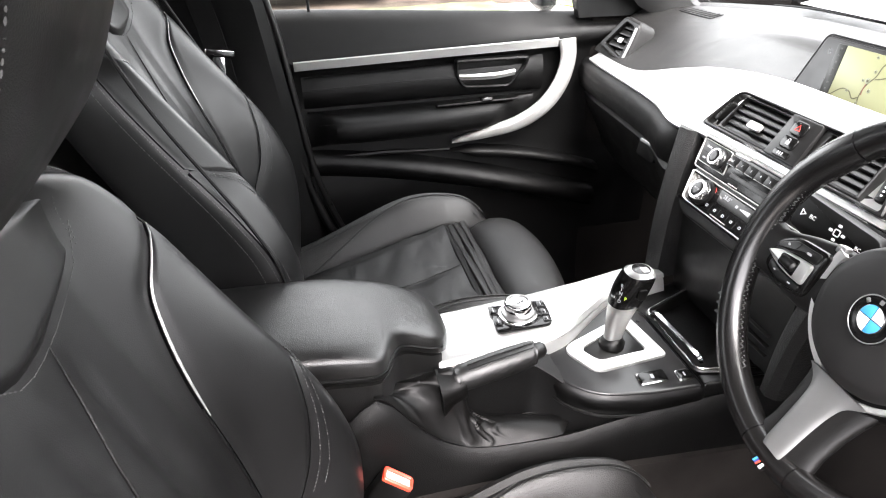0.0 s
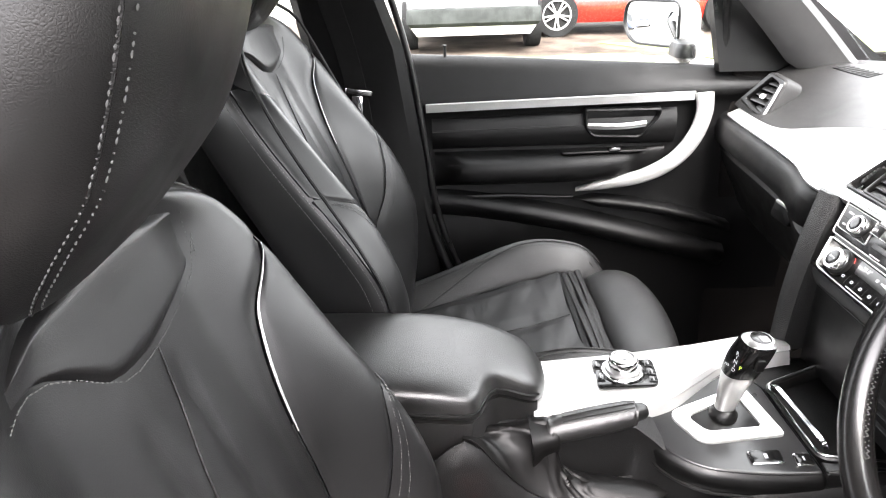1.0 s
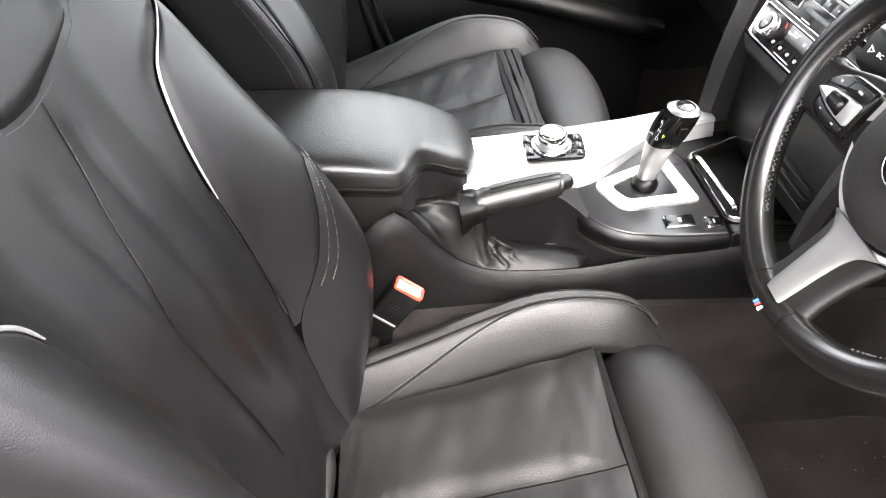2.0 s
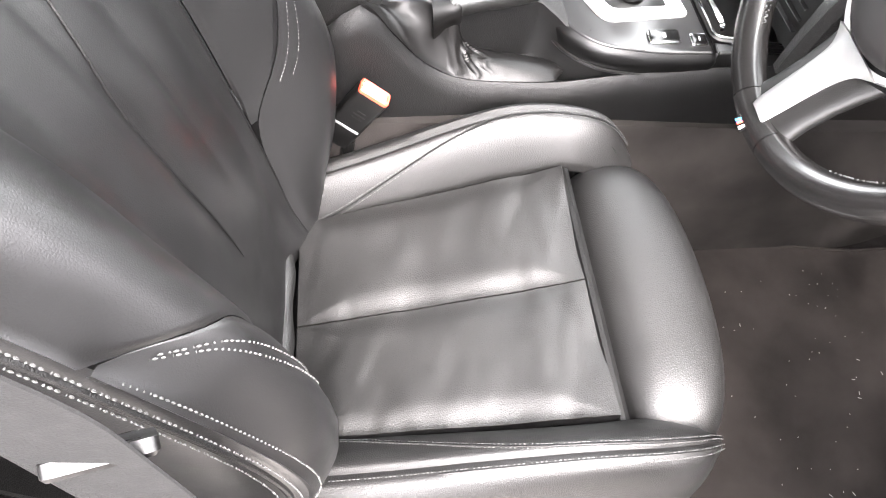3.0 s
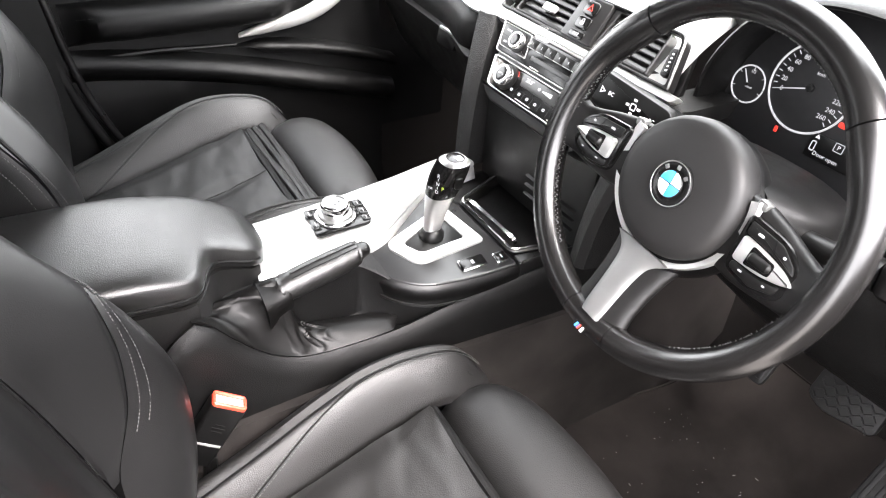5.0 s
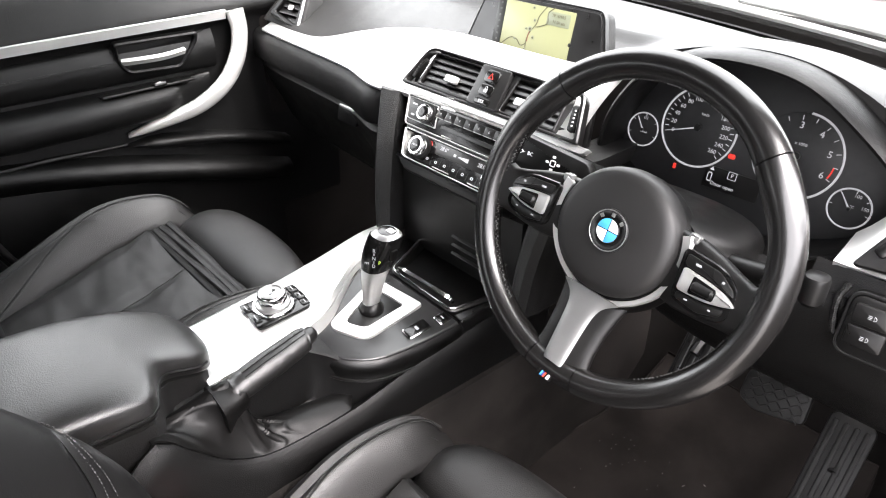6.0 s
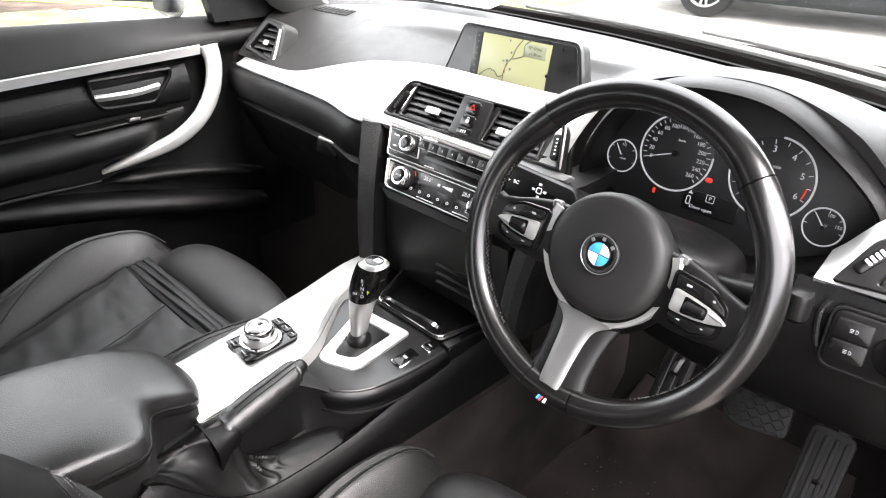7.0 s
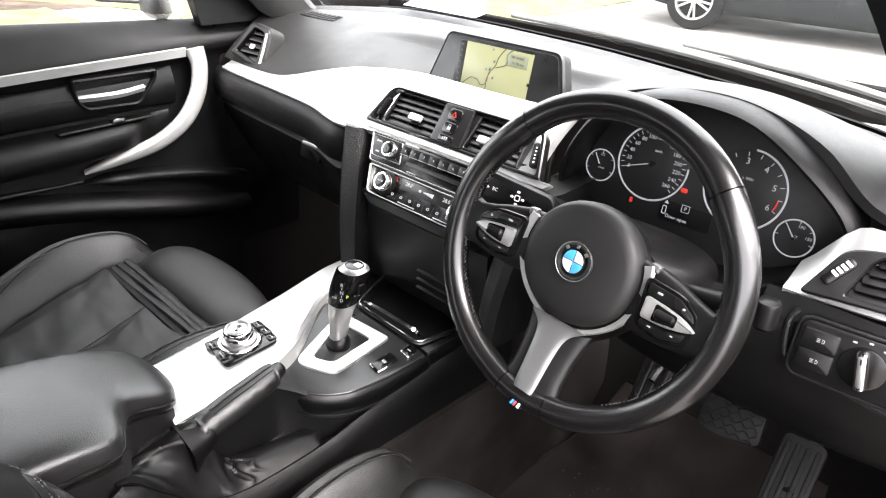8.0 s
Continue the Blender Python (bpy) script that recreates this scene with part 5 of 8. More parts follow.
# vents and hazard switch
bez_o = round_poly([(-0.172, 0.083), (0.190, 0.083), (0.168, 0.152), (-0.141, 0.152)], [0.006, 0.006, 0.014, 0.018], 6)
bez_i = round_poly([(-0.164, 0.088), (0.181, 0.088), (0.162, 0.147), (-0.138, 0.147)], [0.005, 0.005, 0.012, 0.014], 6)
part("vent_bezel", frame_ring(bez_o, bez_i, -0.006, 0.009, 0.002, SM), SATIN, stack)
part("vent_back", slab(inset(bez_i, -0.003), -0.034, -0.026, 0.001, SM), PLASTIC, stack)
for s, cx, w in ((-1, -0.0775, 0.116), (1, 0.0925, 0.104)):
    o = [(cx + x, 0.1175 + y) for x, y in round_poly([(-w / 2 - 0.004 * (s < 0), -0.029), (w / 2, -0.029), (w / 2, 0.029), (-w / 2 + 0.012 * (s < 0), 0.029)], 0.004, 5)]
    i_ = [(cx + x, 0.1175 + y) for x, y in round_poly([(-w / 2 + 0.002, -0.0255), (w / 2 - 0.004, -0.0255), (w / 2 - 0.004, 0.0255), (-w / 2 + 0.012, 0.0255)], 0.003, 5)]
    vv = part("vent_frame", frame_ring(o, i_, -0.012, 0.005, 0.0012, SM), SATIN, stack)
    part("duct_wall", loft([[SM @ Vector((x, y, z)) for x, y in inset(i_, -0.001)] for z in (-0.028, -0.008)], cap=False), PLASTIC, vv)
    for k in range(5):
        part("slat", block((w - 0.010, 0.015, 0.0036), 0.0012, SM @ pose(cx + 0.002, 0.0975 + k * 0.0102, -0.003, -30)), SATIN, vv)
    part("tab", block((0.028, 0.012, 0.007), 0.002, SM @ pose(-0.070 if s < 0 else 0.076, 0.1115, 0.005, -10)), PEARL, vv, "silver vent tab")
    tx, tilt = (-0.1515, -14) if s < 0 else (0.164, 12)
    tw = part("thumbwheel", slab(rrect(0.0125, 0.036, 0.004), -0.006, 0.0045, 0.002, SM @ pose(tx, 0.115, 0, 0, 0, tilt)), PLASTIC, vv)
    for k in range(5):
        part("wheel_rib", block((0.010, 0.0012, 0.0012), 0.0003, SM @ pose(tx, 0.115, 0.0046, 0, 0, tilt) @ pose(0, -0.013 + 0.0065 * k, 0)), SATIN, tw)
        part("wheel_mark", block((0.0028, 0.0022, 0.0008), 0.0003, SM @ pose(tx, 0.115, 0.0050, 0, 0, tilt) @ pose(0.001, -0.0105 + 0.0052 * k, 0)), WHITE if s > 0 else DARK_THREAD, tw)
hz = part("hazard_panel", slab([(0.0105 + x, 0.1175 + y) for x, y in round_poly([(-0.031, -0.031), (0.031, -0.031), (0.029, 0.031), (-0.029, 0.031)], 0.004, 5)], -0.006, 0.011, 0.002, SM), SATIN, stack)
part("hazard_button", slab([(0.010 + x, 0.1325 + y) for x, y in rrect(0.027, 0.021, 0.007)], 0.009, 0.0145, 0.0025, SM), GLOSS, hz)
part("hazard_triangle", frame_ring([(0.010 + 0.0060 * math.cos(a), 0.1315 + 0.0060 * math.sin(a)) for a in (radians(90), radians(210), radians(330))], [(0.010 + 0.0043 * math.cos(a), 0.1315 + 0.0043 * math.sin(a)) for a in (radians(90), radians(210), radians(330))], 0.0143, 0.0150, 0.0001, SM), LAMP_RED, hz)
part("lock_button", slab([(0.010 + x, 0.1115 + y) for x, y in rrect(0.027, 0.019, 0.006)], 0.009, 0.0140, 0.0025, SM), GLOSS, hz)
part("lock_mark", slab([(0.010 + x, 0.1105 + y) for x, y in rrect(0.0065, 0.0055, 0.001)], 0.0138, 0.0144, 0.0001, SM), PRINT, hz)
part("lock_shackle", frame_ring([(0.010 + x, 0.1145 + y) for x, y in rrect(0.0048, 0.0050, 0.0020)], [(0.010 + x, 0.1145 + y) for x, y in rrect(0.0030, 0.0032, 0.0012)], 0.0138, 0.0144, 0.0001, SM), PRINT, hz)
part("small_button", slab([(0.011 + x, 0.0945 + y) for x, y in rrect(0.030, 0.0105, 0.004)], 0.009, 0.0135, 0.0015, SM), GLOSS, hz)
for k in range(3):
    part("button_mark", slab([(0.006 + 0.004 * k + x, 0.0945 + y) for x, y in rrect(0.0022, 0.0045, 0.0005)], 0.0133, 0.0138, 0.0001, SM), PRINT, hz)

part("lower_strip", slab(round_poly([(-0.178, 0.0838), (0.208, 0.0838), (0.198, 0.0735), (-0.168, 0.0735)], 0.003, 4), -0.006, 0.004, 0.002, SM), SILVER, stack, "aluminium strip below the vents")
lip_o = round_poly([(-0.119, -0.026), (0.128, -0.026), (0.108, -0.045), (-0.090, -0.045)], [0.004, 0.004, 0.016, 0.018], 7)
part("lower_lip", slab(lip_o, -0.040, 0.002, 0.004, SM), SATIN, stack, "satin black lower lip")

# radio
radio = thing("radio_panel", "gloss black radio panel with silver edge and rotary knob", "car radio")
rad_o = round_poly([(-0.146, 0.0705), (0.160, 0.0705), (0.145, 0.0225), (-0.127, 0.0225)], 0.006, 5)
part("fascia", slab(inset(rad_o, 0.0015), -0.008, 0.004, 0.002, SM), GLOSS, radio)
part("edge", frame_ring(rad_o, inset(rad_o, 0.0020), -0.006, 0.0048, 0.0008, SM), SATIN_SILVER, radio)
kp_o = round_poly([(-0.141, 0.0665), (-0.070, 0.0665), (-0.058, 0.0320), (-0.126, 0.0320)], [0.006, 0.003, 0.003, 0.006], 5)
kp = part("knob_plate", slab(inset(kp_o, 0.0012), 0.003, 0.0058, 0.001, SM), SATIN, radio)
part("plate_edge", frame_ring(kp_o, inset(kp_o, 0.0012), 0.003, 0.0062, 0.0005, SM), SATIN_SILVER, kp, "thin silver edge")
part("knob_base", lathe([(0.0165, 0.005), (0.0160, 0.0075), (0.0145, 0.0080)], 36, SM @ pose(-0.086, 0.0485, 0)), PLASTIC, radio)
part("knob_ring", lathe([(0.0128, 0.007), (0.0130, 0.016), (0.0122, 0.0175), (0.0098, 0.0178)], 36, SM @ pose(-0.086, 0.0485, 0)), CHROME, radio)
part("knob", lathe([(0.0100, 0.007), (0.0099, 0.0178), (0.0085, 0.0186), (0.002, 0.0180)], 36, SM @ pose(-0.086, 0.0485, 0)), GLOSS, radio)
for kx, ky, w in ((-0.120, 0.0570, 0.012), (-0.116, 0.0400, 0.008), (-0.092, 0.0345, 0.003)):
    part("side_key_mark", slab([(kx + x, ky + y) for x, y in rrect(w, 0.0026, 0.0006)], 0.0055, 0.0062, 0.0001, SM), PRINT, kp)
part("key_split", slab([(-0.117 + x, 0.0485 + y) for x, y in rrect(0.026, 0.0008, 0.0002, 3)], 0.0055, 0.0061, 0.0001, SM), PLASTIC, kp)
for k in range(9):
    kx = -0.0570 + k * 0.0205
    key = part("preset_key", slab(round_poly([(kx - 0.0105, 0.0635), (kx + 0.0092, 0.0635), (kx + 0.0100, 0.0490), (kx - 0.0097, 0.0490)], 0.0010, 4), 0.003, 0.0072, 0.0008, SM), PLASTIC, radio)
    part("key_edge", slab([(kx + x, 0.0495 + y) for x, y in rrect(0.0180, 0.0009, 0.0003, 3)], 0.0066, 0.0074, 0.0002, SM), SATIN_SILVER, key)
    if k < 8:
        lettering("digit", str(k + 1), 0.0048, SM @ pose(kx, 0.0565, 0.0074), PRINT, key)
part("disc_slot", slab([(0.022 + x, 0.0385 + y) for x, y in rrect(0.142, 0.0065, 0.001)], 0.0036, 0.0046, 0.0004, SM), PLASTIC, radio)
part("top_bar", slab([(-0.050 + x, 0.0672 + y) for x, y in rrect(0.030, 0.0026, 0.001)], 0.003, 0.0068, 0.001, SM), PEARL, radio)
part("lower_bar", slab([(-0.030 + x, 0.0265 + y) for x, y in rrect(0.020, 0.0018, 0.0006)], 0.003, 0.0058, 0.0008, SM), PEARL, radio)

# climate panel
clim = thing("climate_panel", "gloss black climate panel with lit display reading 28.0", "climate control")
cl_o = round_poly([(-0.120, 0.0185), (0.146, 0.0185), (0.126, -0.0275), (-0.102, -0.0275)], [0.006, 0.006, 0.008, 0.010], 6)
part("fascia", slab(inset(cl_o, 0.002), -0.008, 0.004, 0.002, SM), GLOSS, clim)
part("edge", frame_ring(cl_o, inset(cl_o, 0.0022), -0.006, 0.0048, 0.0008, SM), SATIN_SILVER, clim)
# bright bracket round the left end and along the foot
part("silver_bracket", loft([[SM @ Vector((x, y, 0.0030)), SM @ Vector((x, y, 0.0062)), SM @ Vector((x + 0.0032, y + 0.0012, 0.0062)), SM @ Vector((x + 0.0032, y + 0.0012, 0.0030))] for x, y in [tuple(p)[:2] for p in polyline([(-0.098, 0.0175, 0), (-0.117, 0.0165, 0), (-0.1165, 0.0110, 0), (-0.1060, -0.0150, 0), (-0.1000, -0.0245, 0), (-0.0860, -0.0262, 0)], 40)]]), PEARL, clim, "silver bracket")
for cx in (-0.068, 0.092):
    part("knob_base", lathe([(0.0195, 0.004), (0.0190, 0.0085), (0.0175, 0.0095)], 40, SM @ pose(cx, -0.003, 0)), PLASTIC, clim)
    part("knob_ring", lathe([(0.0150, 0.008), (0.0152, 0.0185), (0.0143, 0.0200), (0.0118, 0.0202)], 40, SM @ pose(cx, -0.003, 0)), CHROME, clim)
    kn = part("knob", lathe([(0.0120, 0.008), (0.0118, 0.0200), (0.0100, 0.0208), (0.002, 0.0204)], 40, SM @ pose(cx, -0.003, 0)), GLOSS, clim)
    lettering("knob_word", "AUTO", 0.0042, SM @ pose(cx, -0.003, 0.0211), PRINT, kn)
    part("heat_mark", tube([SM @ Vector((cx + 0.0212 * math.cos(radians(t)), -0.003 + 0.0212 * math.sin(radians(t)), 0.0043)) for t in np.linspace(48, 26, 8)], 0.0004, 6), LAMP_RED, clim)
part("display", slab(round_poly([(-0.042, 0.0155), (0.070, 0.0155), (0.066, -0.0030), (-0.036, -0.0030)], 0.002, 4), 0.0036, 0.0048, 0.0004, SM), SATIN, clim)
lettering("digits", "28.0°", 0.0085, SM @ pose(-0.021, 0.0085, 0.0051), LCD, clim)
lettering("digits", "28.0", 0.0085, SM @ pose(0.058, 0.0080, 0.0051), LCD, clim)
for k in range(7):
    part("fan_bar", slab([(0.012 + k * 0.0030 + x, 0.0065 + y) for x, y in rrect(0.0025, 0.0020 + k * 0.0007, 0.0003, 3)], 0.0046, 0.0052, 0.0001, SM), LCD, clim)
part("fan_mark", slab([(0.0030 + x, 0.0065 + y) for x, y in rrect(0.0050, 0.0040, 0.0012, 4)], 0.0046, 0.0052, 0.0001, SM), LCD, clim)
for k in range(7):
    part("key_mark", frame_ring([(-0.0475 + k * 0.0196 + x, -0.0142 + y) for x, y in rrect(0.0052, 0.0042, 0.0015, 4)], [(-0.0475 + k * 0.0196 + x, -0.0142 + y) for x, y in rrect(0.0030, 0.0020, 0.0006, 4)], 0.0036, 0.0044, 0.0001, SM), PRINT, clim)
for k in range(6):
    part("key_line", slab([(-0.0380 + k * 0.0196 + x, -0.0150 + y) for x, y in rrect(0.0007, 0.0120, 0.0002, 3)], 0.0036, 0.0042, 0.0001, SM), PLASTIC, clim)
for kx, w in ((-0.012, 0.036), (0.064, 0.034)):
    part("key_bar", slab([(kx + x, -0.0225 + y) for x, y in rrect(w, 0.0018, 0.0005, 3)], 0.0036, 0.0058, 0.0008, SM), PEARL, clim)

# ---- navigation display ----
nav = thing("navigation_display", "matt black dash-top display showing a pale green road map", "display screen")
NM = basis((-0.040, 0.664, 0.803), (1, 0.0, 0), (0, 0.21, 0.98))
shape = round_poly([(-0.136, -0.048), (0.160, -0.048), (0.131, 0.047), (-0.100, 0.047)], [0.006, 0.008, 0.012, 0.010], 6)
part("housing", slab(shape, -0.028, 0.002, 0.002, NM), SOFT, nav)
part("bright_rim", frame_ring(inset(shape, -0.0025), shape, -0.006, 0.0015, 0.0008, NM), SATIN, nav)
part("bezel", slab(inset(shape, 0.003), 0.001, 0.0032, 0.0008, NM), SATIN, nav)
MAPG = glow("map_green", (0.56, 0.58, 0.31), 0.034)
MAPR = glow("map_road", (0.16, 0.14, 0.05), 0.012)
MAPS = glow("map_sidebar", (0.05, 0.055, 0.05), 0.008)
MAPP = glow("map_panel", (0.46, 0.50, 0.34), 0.026)
MAPM = glow("map_main_road", (0.40, 0.10, 0.05), 0.022)
scr = part("screen", slab([(0.0155 + x, -0.003 + y) for x, y in rrect(0.140, 0.083, 0.001, 3)], 0.003, 0.0038, 0.0002, NM), MAPG, nav, "lit map")
part("sidebar", slab([(-0.0635 + x, -0.003 + y) for x, y in rrect(0.017, 0.083, 0.001, 3)], 0.003, 0.0039, 0.0002, NM), MAPS, nav)
for k in range(8):
    part("sidebar_mark", slab([(-0.0635 + x, 0.032 - k * 0.0096 + y) for x, y in rrect(0.004, 0.003, 0.0008, 3)], 0.0038, 0.0042, 0.0001, NM), DARK_THREAD, nav)
for road in ([(0.030, 0.040), (0.018, 0.024), (0.014, 0.010), (0.004, -0.004), (0.000, -0.020), (0.004, -0.040)], [(0.045, 0.040), (0.034, 0.030), (0.036, 0.016), (0.026, 0.010), (0.014, 0.006)], [(-0.050, -0.030), (-0.034, -0.018), (-0.020, -0.018), (-0.010, -0.026), (0.000, -0.022)]):
    part("road", strap([NM @ Vector((p.x, p.y, 0.0040)) for p in polyline([(x, y, 0) for x, y in road], 22)], 0.0016, 0.0004, (1, 0, 0)), MAPR, scr)
part("road", strap([NM @ Vector((p.x, p.y, 0.0041)) for p in polyline([(0.006, 0.004, 0), (0.002, -0.008, 0), (0.002, -0.018, 0)], 10)], 0.0014, 0.0004, (1, 0, 0)), MAPM, scr)
for mx, my, r in ((0.010, 0.016, 0.0026), (0.004, 0.002, 0.0042), (-0.004, 0.001, 0.0024), (0.012, -0.010, 0.0030), (0.000, -0.030, 0.0022), (-0.024, -0.018, 0.0022), (0.004, 0.034, 0.0022)):
    part("marker", lathe([(r, 0), (r, 0.0005), (r * 0.9, 0.0007)], 14, NM @ pose(mx, my, 0.0038)), MAPP, scr)
    part("marker_dot", lathe([(r * 0.45, 0), (r * 0.45, 0.0004)], 10, NM @ pose(mx, my, 0.0045)), MAPR, scr)
part("time_panel", slab([(0.055 + x, 0.024 + y) for x, y in rrect(0.044, 0.020, 0.001, 3)], 0.0038, 0.0042, 0.0001, NM), MAPP, scr)
lettering("words", "TP XMAS", 0.0068, NM @ pose(0.055, 0.0285, 0.0043), MAPR, scr)
lettering("words", "11:20 am", 0.0068, NM @ pose(0.057, 0.0195, 0.0043), MAPR, scr)
part("compass", frame_ring([(-0.052 + 0.005 * math.cos(a), -0.034 + 0.005 * math.sin(a)) for a in np.linspace(0, 2 * math.pi, 18, endpoint=False)], [(-0.052 + 0.0036 * math.cos(a), -0.034 + 0.0036 * math.sin(a)) for a in np.linspace(0, 2 * math.pi, 18, endpoint=False)], 0.0038, 0.0043, 0.0001, NM), MAPR, scr)
part("scale_bar", slab([(-0.033 + x, -0.035 + y) for x, y in rrect(0.026, 0.006, 0.001, 3)], 0.0038, 0.0042, 0.0001, NM), MAPR, scr)
part("edge_button", lathe([(0.003, 0), (0.003, 0.001), (0.002, 0.0012)], 14, NM @ pose(0.085, -0.008, 0.003)), PLASTIC, nav)

# ---- instrument cluster ----
clus = thing("instrument_cluster", "black instrument cluster with white-ringed dials and red warning lamps", "instrument cluster")
CM = basis((0.356, 0.612, 0.735), (1, 0, 0), (0, 0.20, 0.98))
part("face", slab(round_poly([(-0.188, -0.060), (-0.10, -0.095), (0.10, -0.095), (0.190, -0.070), (0.205, 0.01), (0.14, 0.09), (0.0, 0.125), (-0.12, 0.100), (-0.182, 0.045)], 0.03, 5), -0.004, 0.0, 0.001, CM), DIAL, clus)
HOOD = [(0.188, 0.560, 0.690), (0.203, 0.553, 0.755), (0.243, 0.548, 0.815), (0.300, 0.540, 0.848), (0.365, 0.538, 0.858), (0.430, 0.540, 0.850), (0.490, 0.545, 0.815), (0.540, 0.553, 0.770), (0.548, 0.555, 0.735), (0.515, 0.548, 0.688), (0.430, 0.540, 0.652), (0.352, 0.535, 0.645), (0.270, 0.545, 0.655)]
hood_front = [Vector(curve1([(i, p) for i, p in enumerate(HOOD + HOOD[:1])], t)) for t in np.linspace(0, len(HOOD), 72, endpoint=False)]
cc = Vector((0.362, 0.62, 0.740))
rings = []
for k, dy, sc in ((0, 0.070, 1.050), (0, 0.040, 1.078), (0, 0.024, 1.080), (0, 0.012, 1.070), (0, 0.004, 1.052), (0, 0.0, 1.028), (0, 0.001, 1.004), (0, 0.006, 0.992), (0, 0.02, 0.988), (0, 0.078, 0.985)):
    rings.append([Vector((cc.x + (p.x - cc.x) * sc, p.y + dy, cc.z + (p.z - cc.z) * sc)) for p in hood_front])
# same skin as the dash top, coloured darker for its shaded front
part("hood", loft(rings, cap=False), SOFT, clus, "grained binnacle hood, shade in its dark colour")


def dial(cx, cy, r, a0, a1, ticks, numbers, size, needle, arc):
    m = CM @ pose(cx, cy, 0)
    d = part("dial", lathe([(r, 0), (r, 0.001), (r * 0.98, 0.0015)], 40, m), DIAL, clus)
    pts = [m @ Vector((r * math.cos(radians(t)), r * math.sin(radians(t)), 0.002)) for t in np.linspace(*arc, 70)]
    part("ring", tube(pts, 0.0013 if r > 0.03 else 0.0010, 8), PRINT, d, "white ring")
    for i in range(ticks):
        t = radians(lerp(a0, a1, i / (ticks - 1)))
        part("tick", slab(rrect(0.005 if r > 0.03 else 0.0035, 0.0009, 0.0002, 3), 0, 0.0006, 0.0001, m @ pose(0, 0, 0.0014, 0, 0, math.degrees(t)) @ pose(r * 0.88, 0, 0)), PRINT, d)
    for t, txt in numbers:
        t = radians(t)
        lettering("number", txt, size, m @ pose(r * 0.70 * math.cos(t), r * 0.70 * math.sin(t), 0.0018), PRINT, d)
    if needle is not None:
        t = radians(needle)
        part("needle", slab([(0, -0.0009), (r * 0.86, -0.0004), (r * 0.86, 0.0004), (0, 0.0009)], 0.003, 0.0042, 0.0003, m @ pose(0, 0, 0, 0, 0, needle)), PRINT, d)
        part("hub", lathe([(r * 0.09, 0.002), (r * 0.09, 0.0055), (r * 0.06, 0.006)], 18, m), PLASTIC, d)
    return d


sp = [(lerp(200, -42, i / 13), str(i * 20)) for i in range(14)]
dial(-0.060, 0.0145, 0.0500, 200, -42, 27, sp, 0.0076, 200, (108, 366))
lettering("unit", "km/h", 0.005, CM @ pose(-0.056, 0.032, 0.002), PRINT, clus)
tc = [(lerp(222, -22, i / 6), str(i)) for i in range(7)]
dial(0.064, 0.0160, 0.0500, 222, -22, 13, tc, 0.0110, 222, (165, 450))
lettering("unit", "x 1000", 0.005, CM @ pose(0.064, 0.030, 0.002), PRINT, clus)
part("red_line", tube([CM @ Vector((0.064 + 0.042 * math.cos(radians(t)), 0.016 + 0.042 * math.sin(radians(t)), 0.002)) for t in np.linspace(-20, -2, 12)], 0.0009, 6), LAMP_RED, clus)
dial(-0.135, -0.009, 0.0222, 200, -20, 5, [(90, "1/2")], 0.0055, 125, (0, 357))
lettering("unit", "Diesel", 0.0038, CM @ pose(-0.133, -0.012, 0.002), PRINT, clus)
dial(0.136, -0.0225, 0.0225, 180, -10, 5, [(75, "100"), (15, "150")], 0.0055, 130, (0, 357))
lettering("unit", "°C", 0.004, CM @ pose(0.138, -0.020, 0.002), PRINT, clus)
info = part("info_screen", slab([(0.002 + x, -0.040 + y) for x, y in rrect(0.072, 0.028, 0.002, 4)], 0.0, 0.0012, 0.0003, CM), SATIN, clus)
lettering("words", "Door open", 0.0068, CM @ pose(-0.008, -0.047, 0.0016), LCD, info)
lettering("words", "P", 0.0070, CM @ pose(0.001, -0.031, 0.0016), LCD, info)
part("p_box", frame_ring([(0.001 + x, -0.031 + y) for x, y in rrect(0.011, 0.010, 0.001, 3)], [(0.001 + x, -0.031 + y) for x, y in rrect(0.0098, 0.0088, 0.001, 3)], 0.0012, 0.0017, 0.0001, CM), LCD, info)
part("car_mark", frame_ring([(-0.027 + x, -0.040 + y) for x, y in rrect(0.006, 0.012, 0.002, 4)], [(-0.027 + x, -0.040 + y) for x, y in rrect(0.004, 0.009, 0.001, 4)], 0.0012, 0.0017, 0.0001, CM), LCD, info)
part("triangle_mark", slab([(-0.029, -0.031), (-0.023, -0.031), (-0.026, -0.0265)], 0.0012, 0.0017, 0.0001, CM), LCD, info)
part("brake_lamp", slab([(-0.008 + x, -0.008 + y) for x, y in rrect(0.009, 0.006, 0.002, 4)], 0.0, 0.001, 0.0002, CM), LAMP_RED, clus)
part("belt_lamp", slab([(-0.077 + x, -0.042 + y) for x, y in rrect(0.004, 0.007, 0.001, 4)], 0.0, 0.001, 0.0002, CM), LAMP_RED, clus)

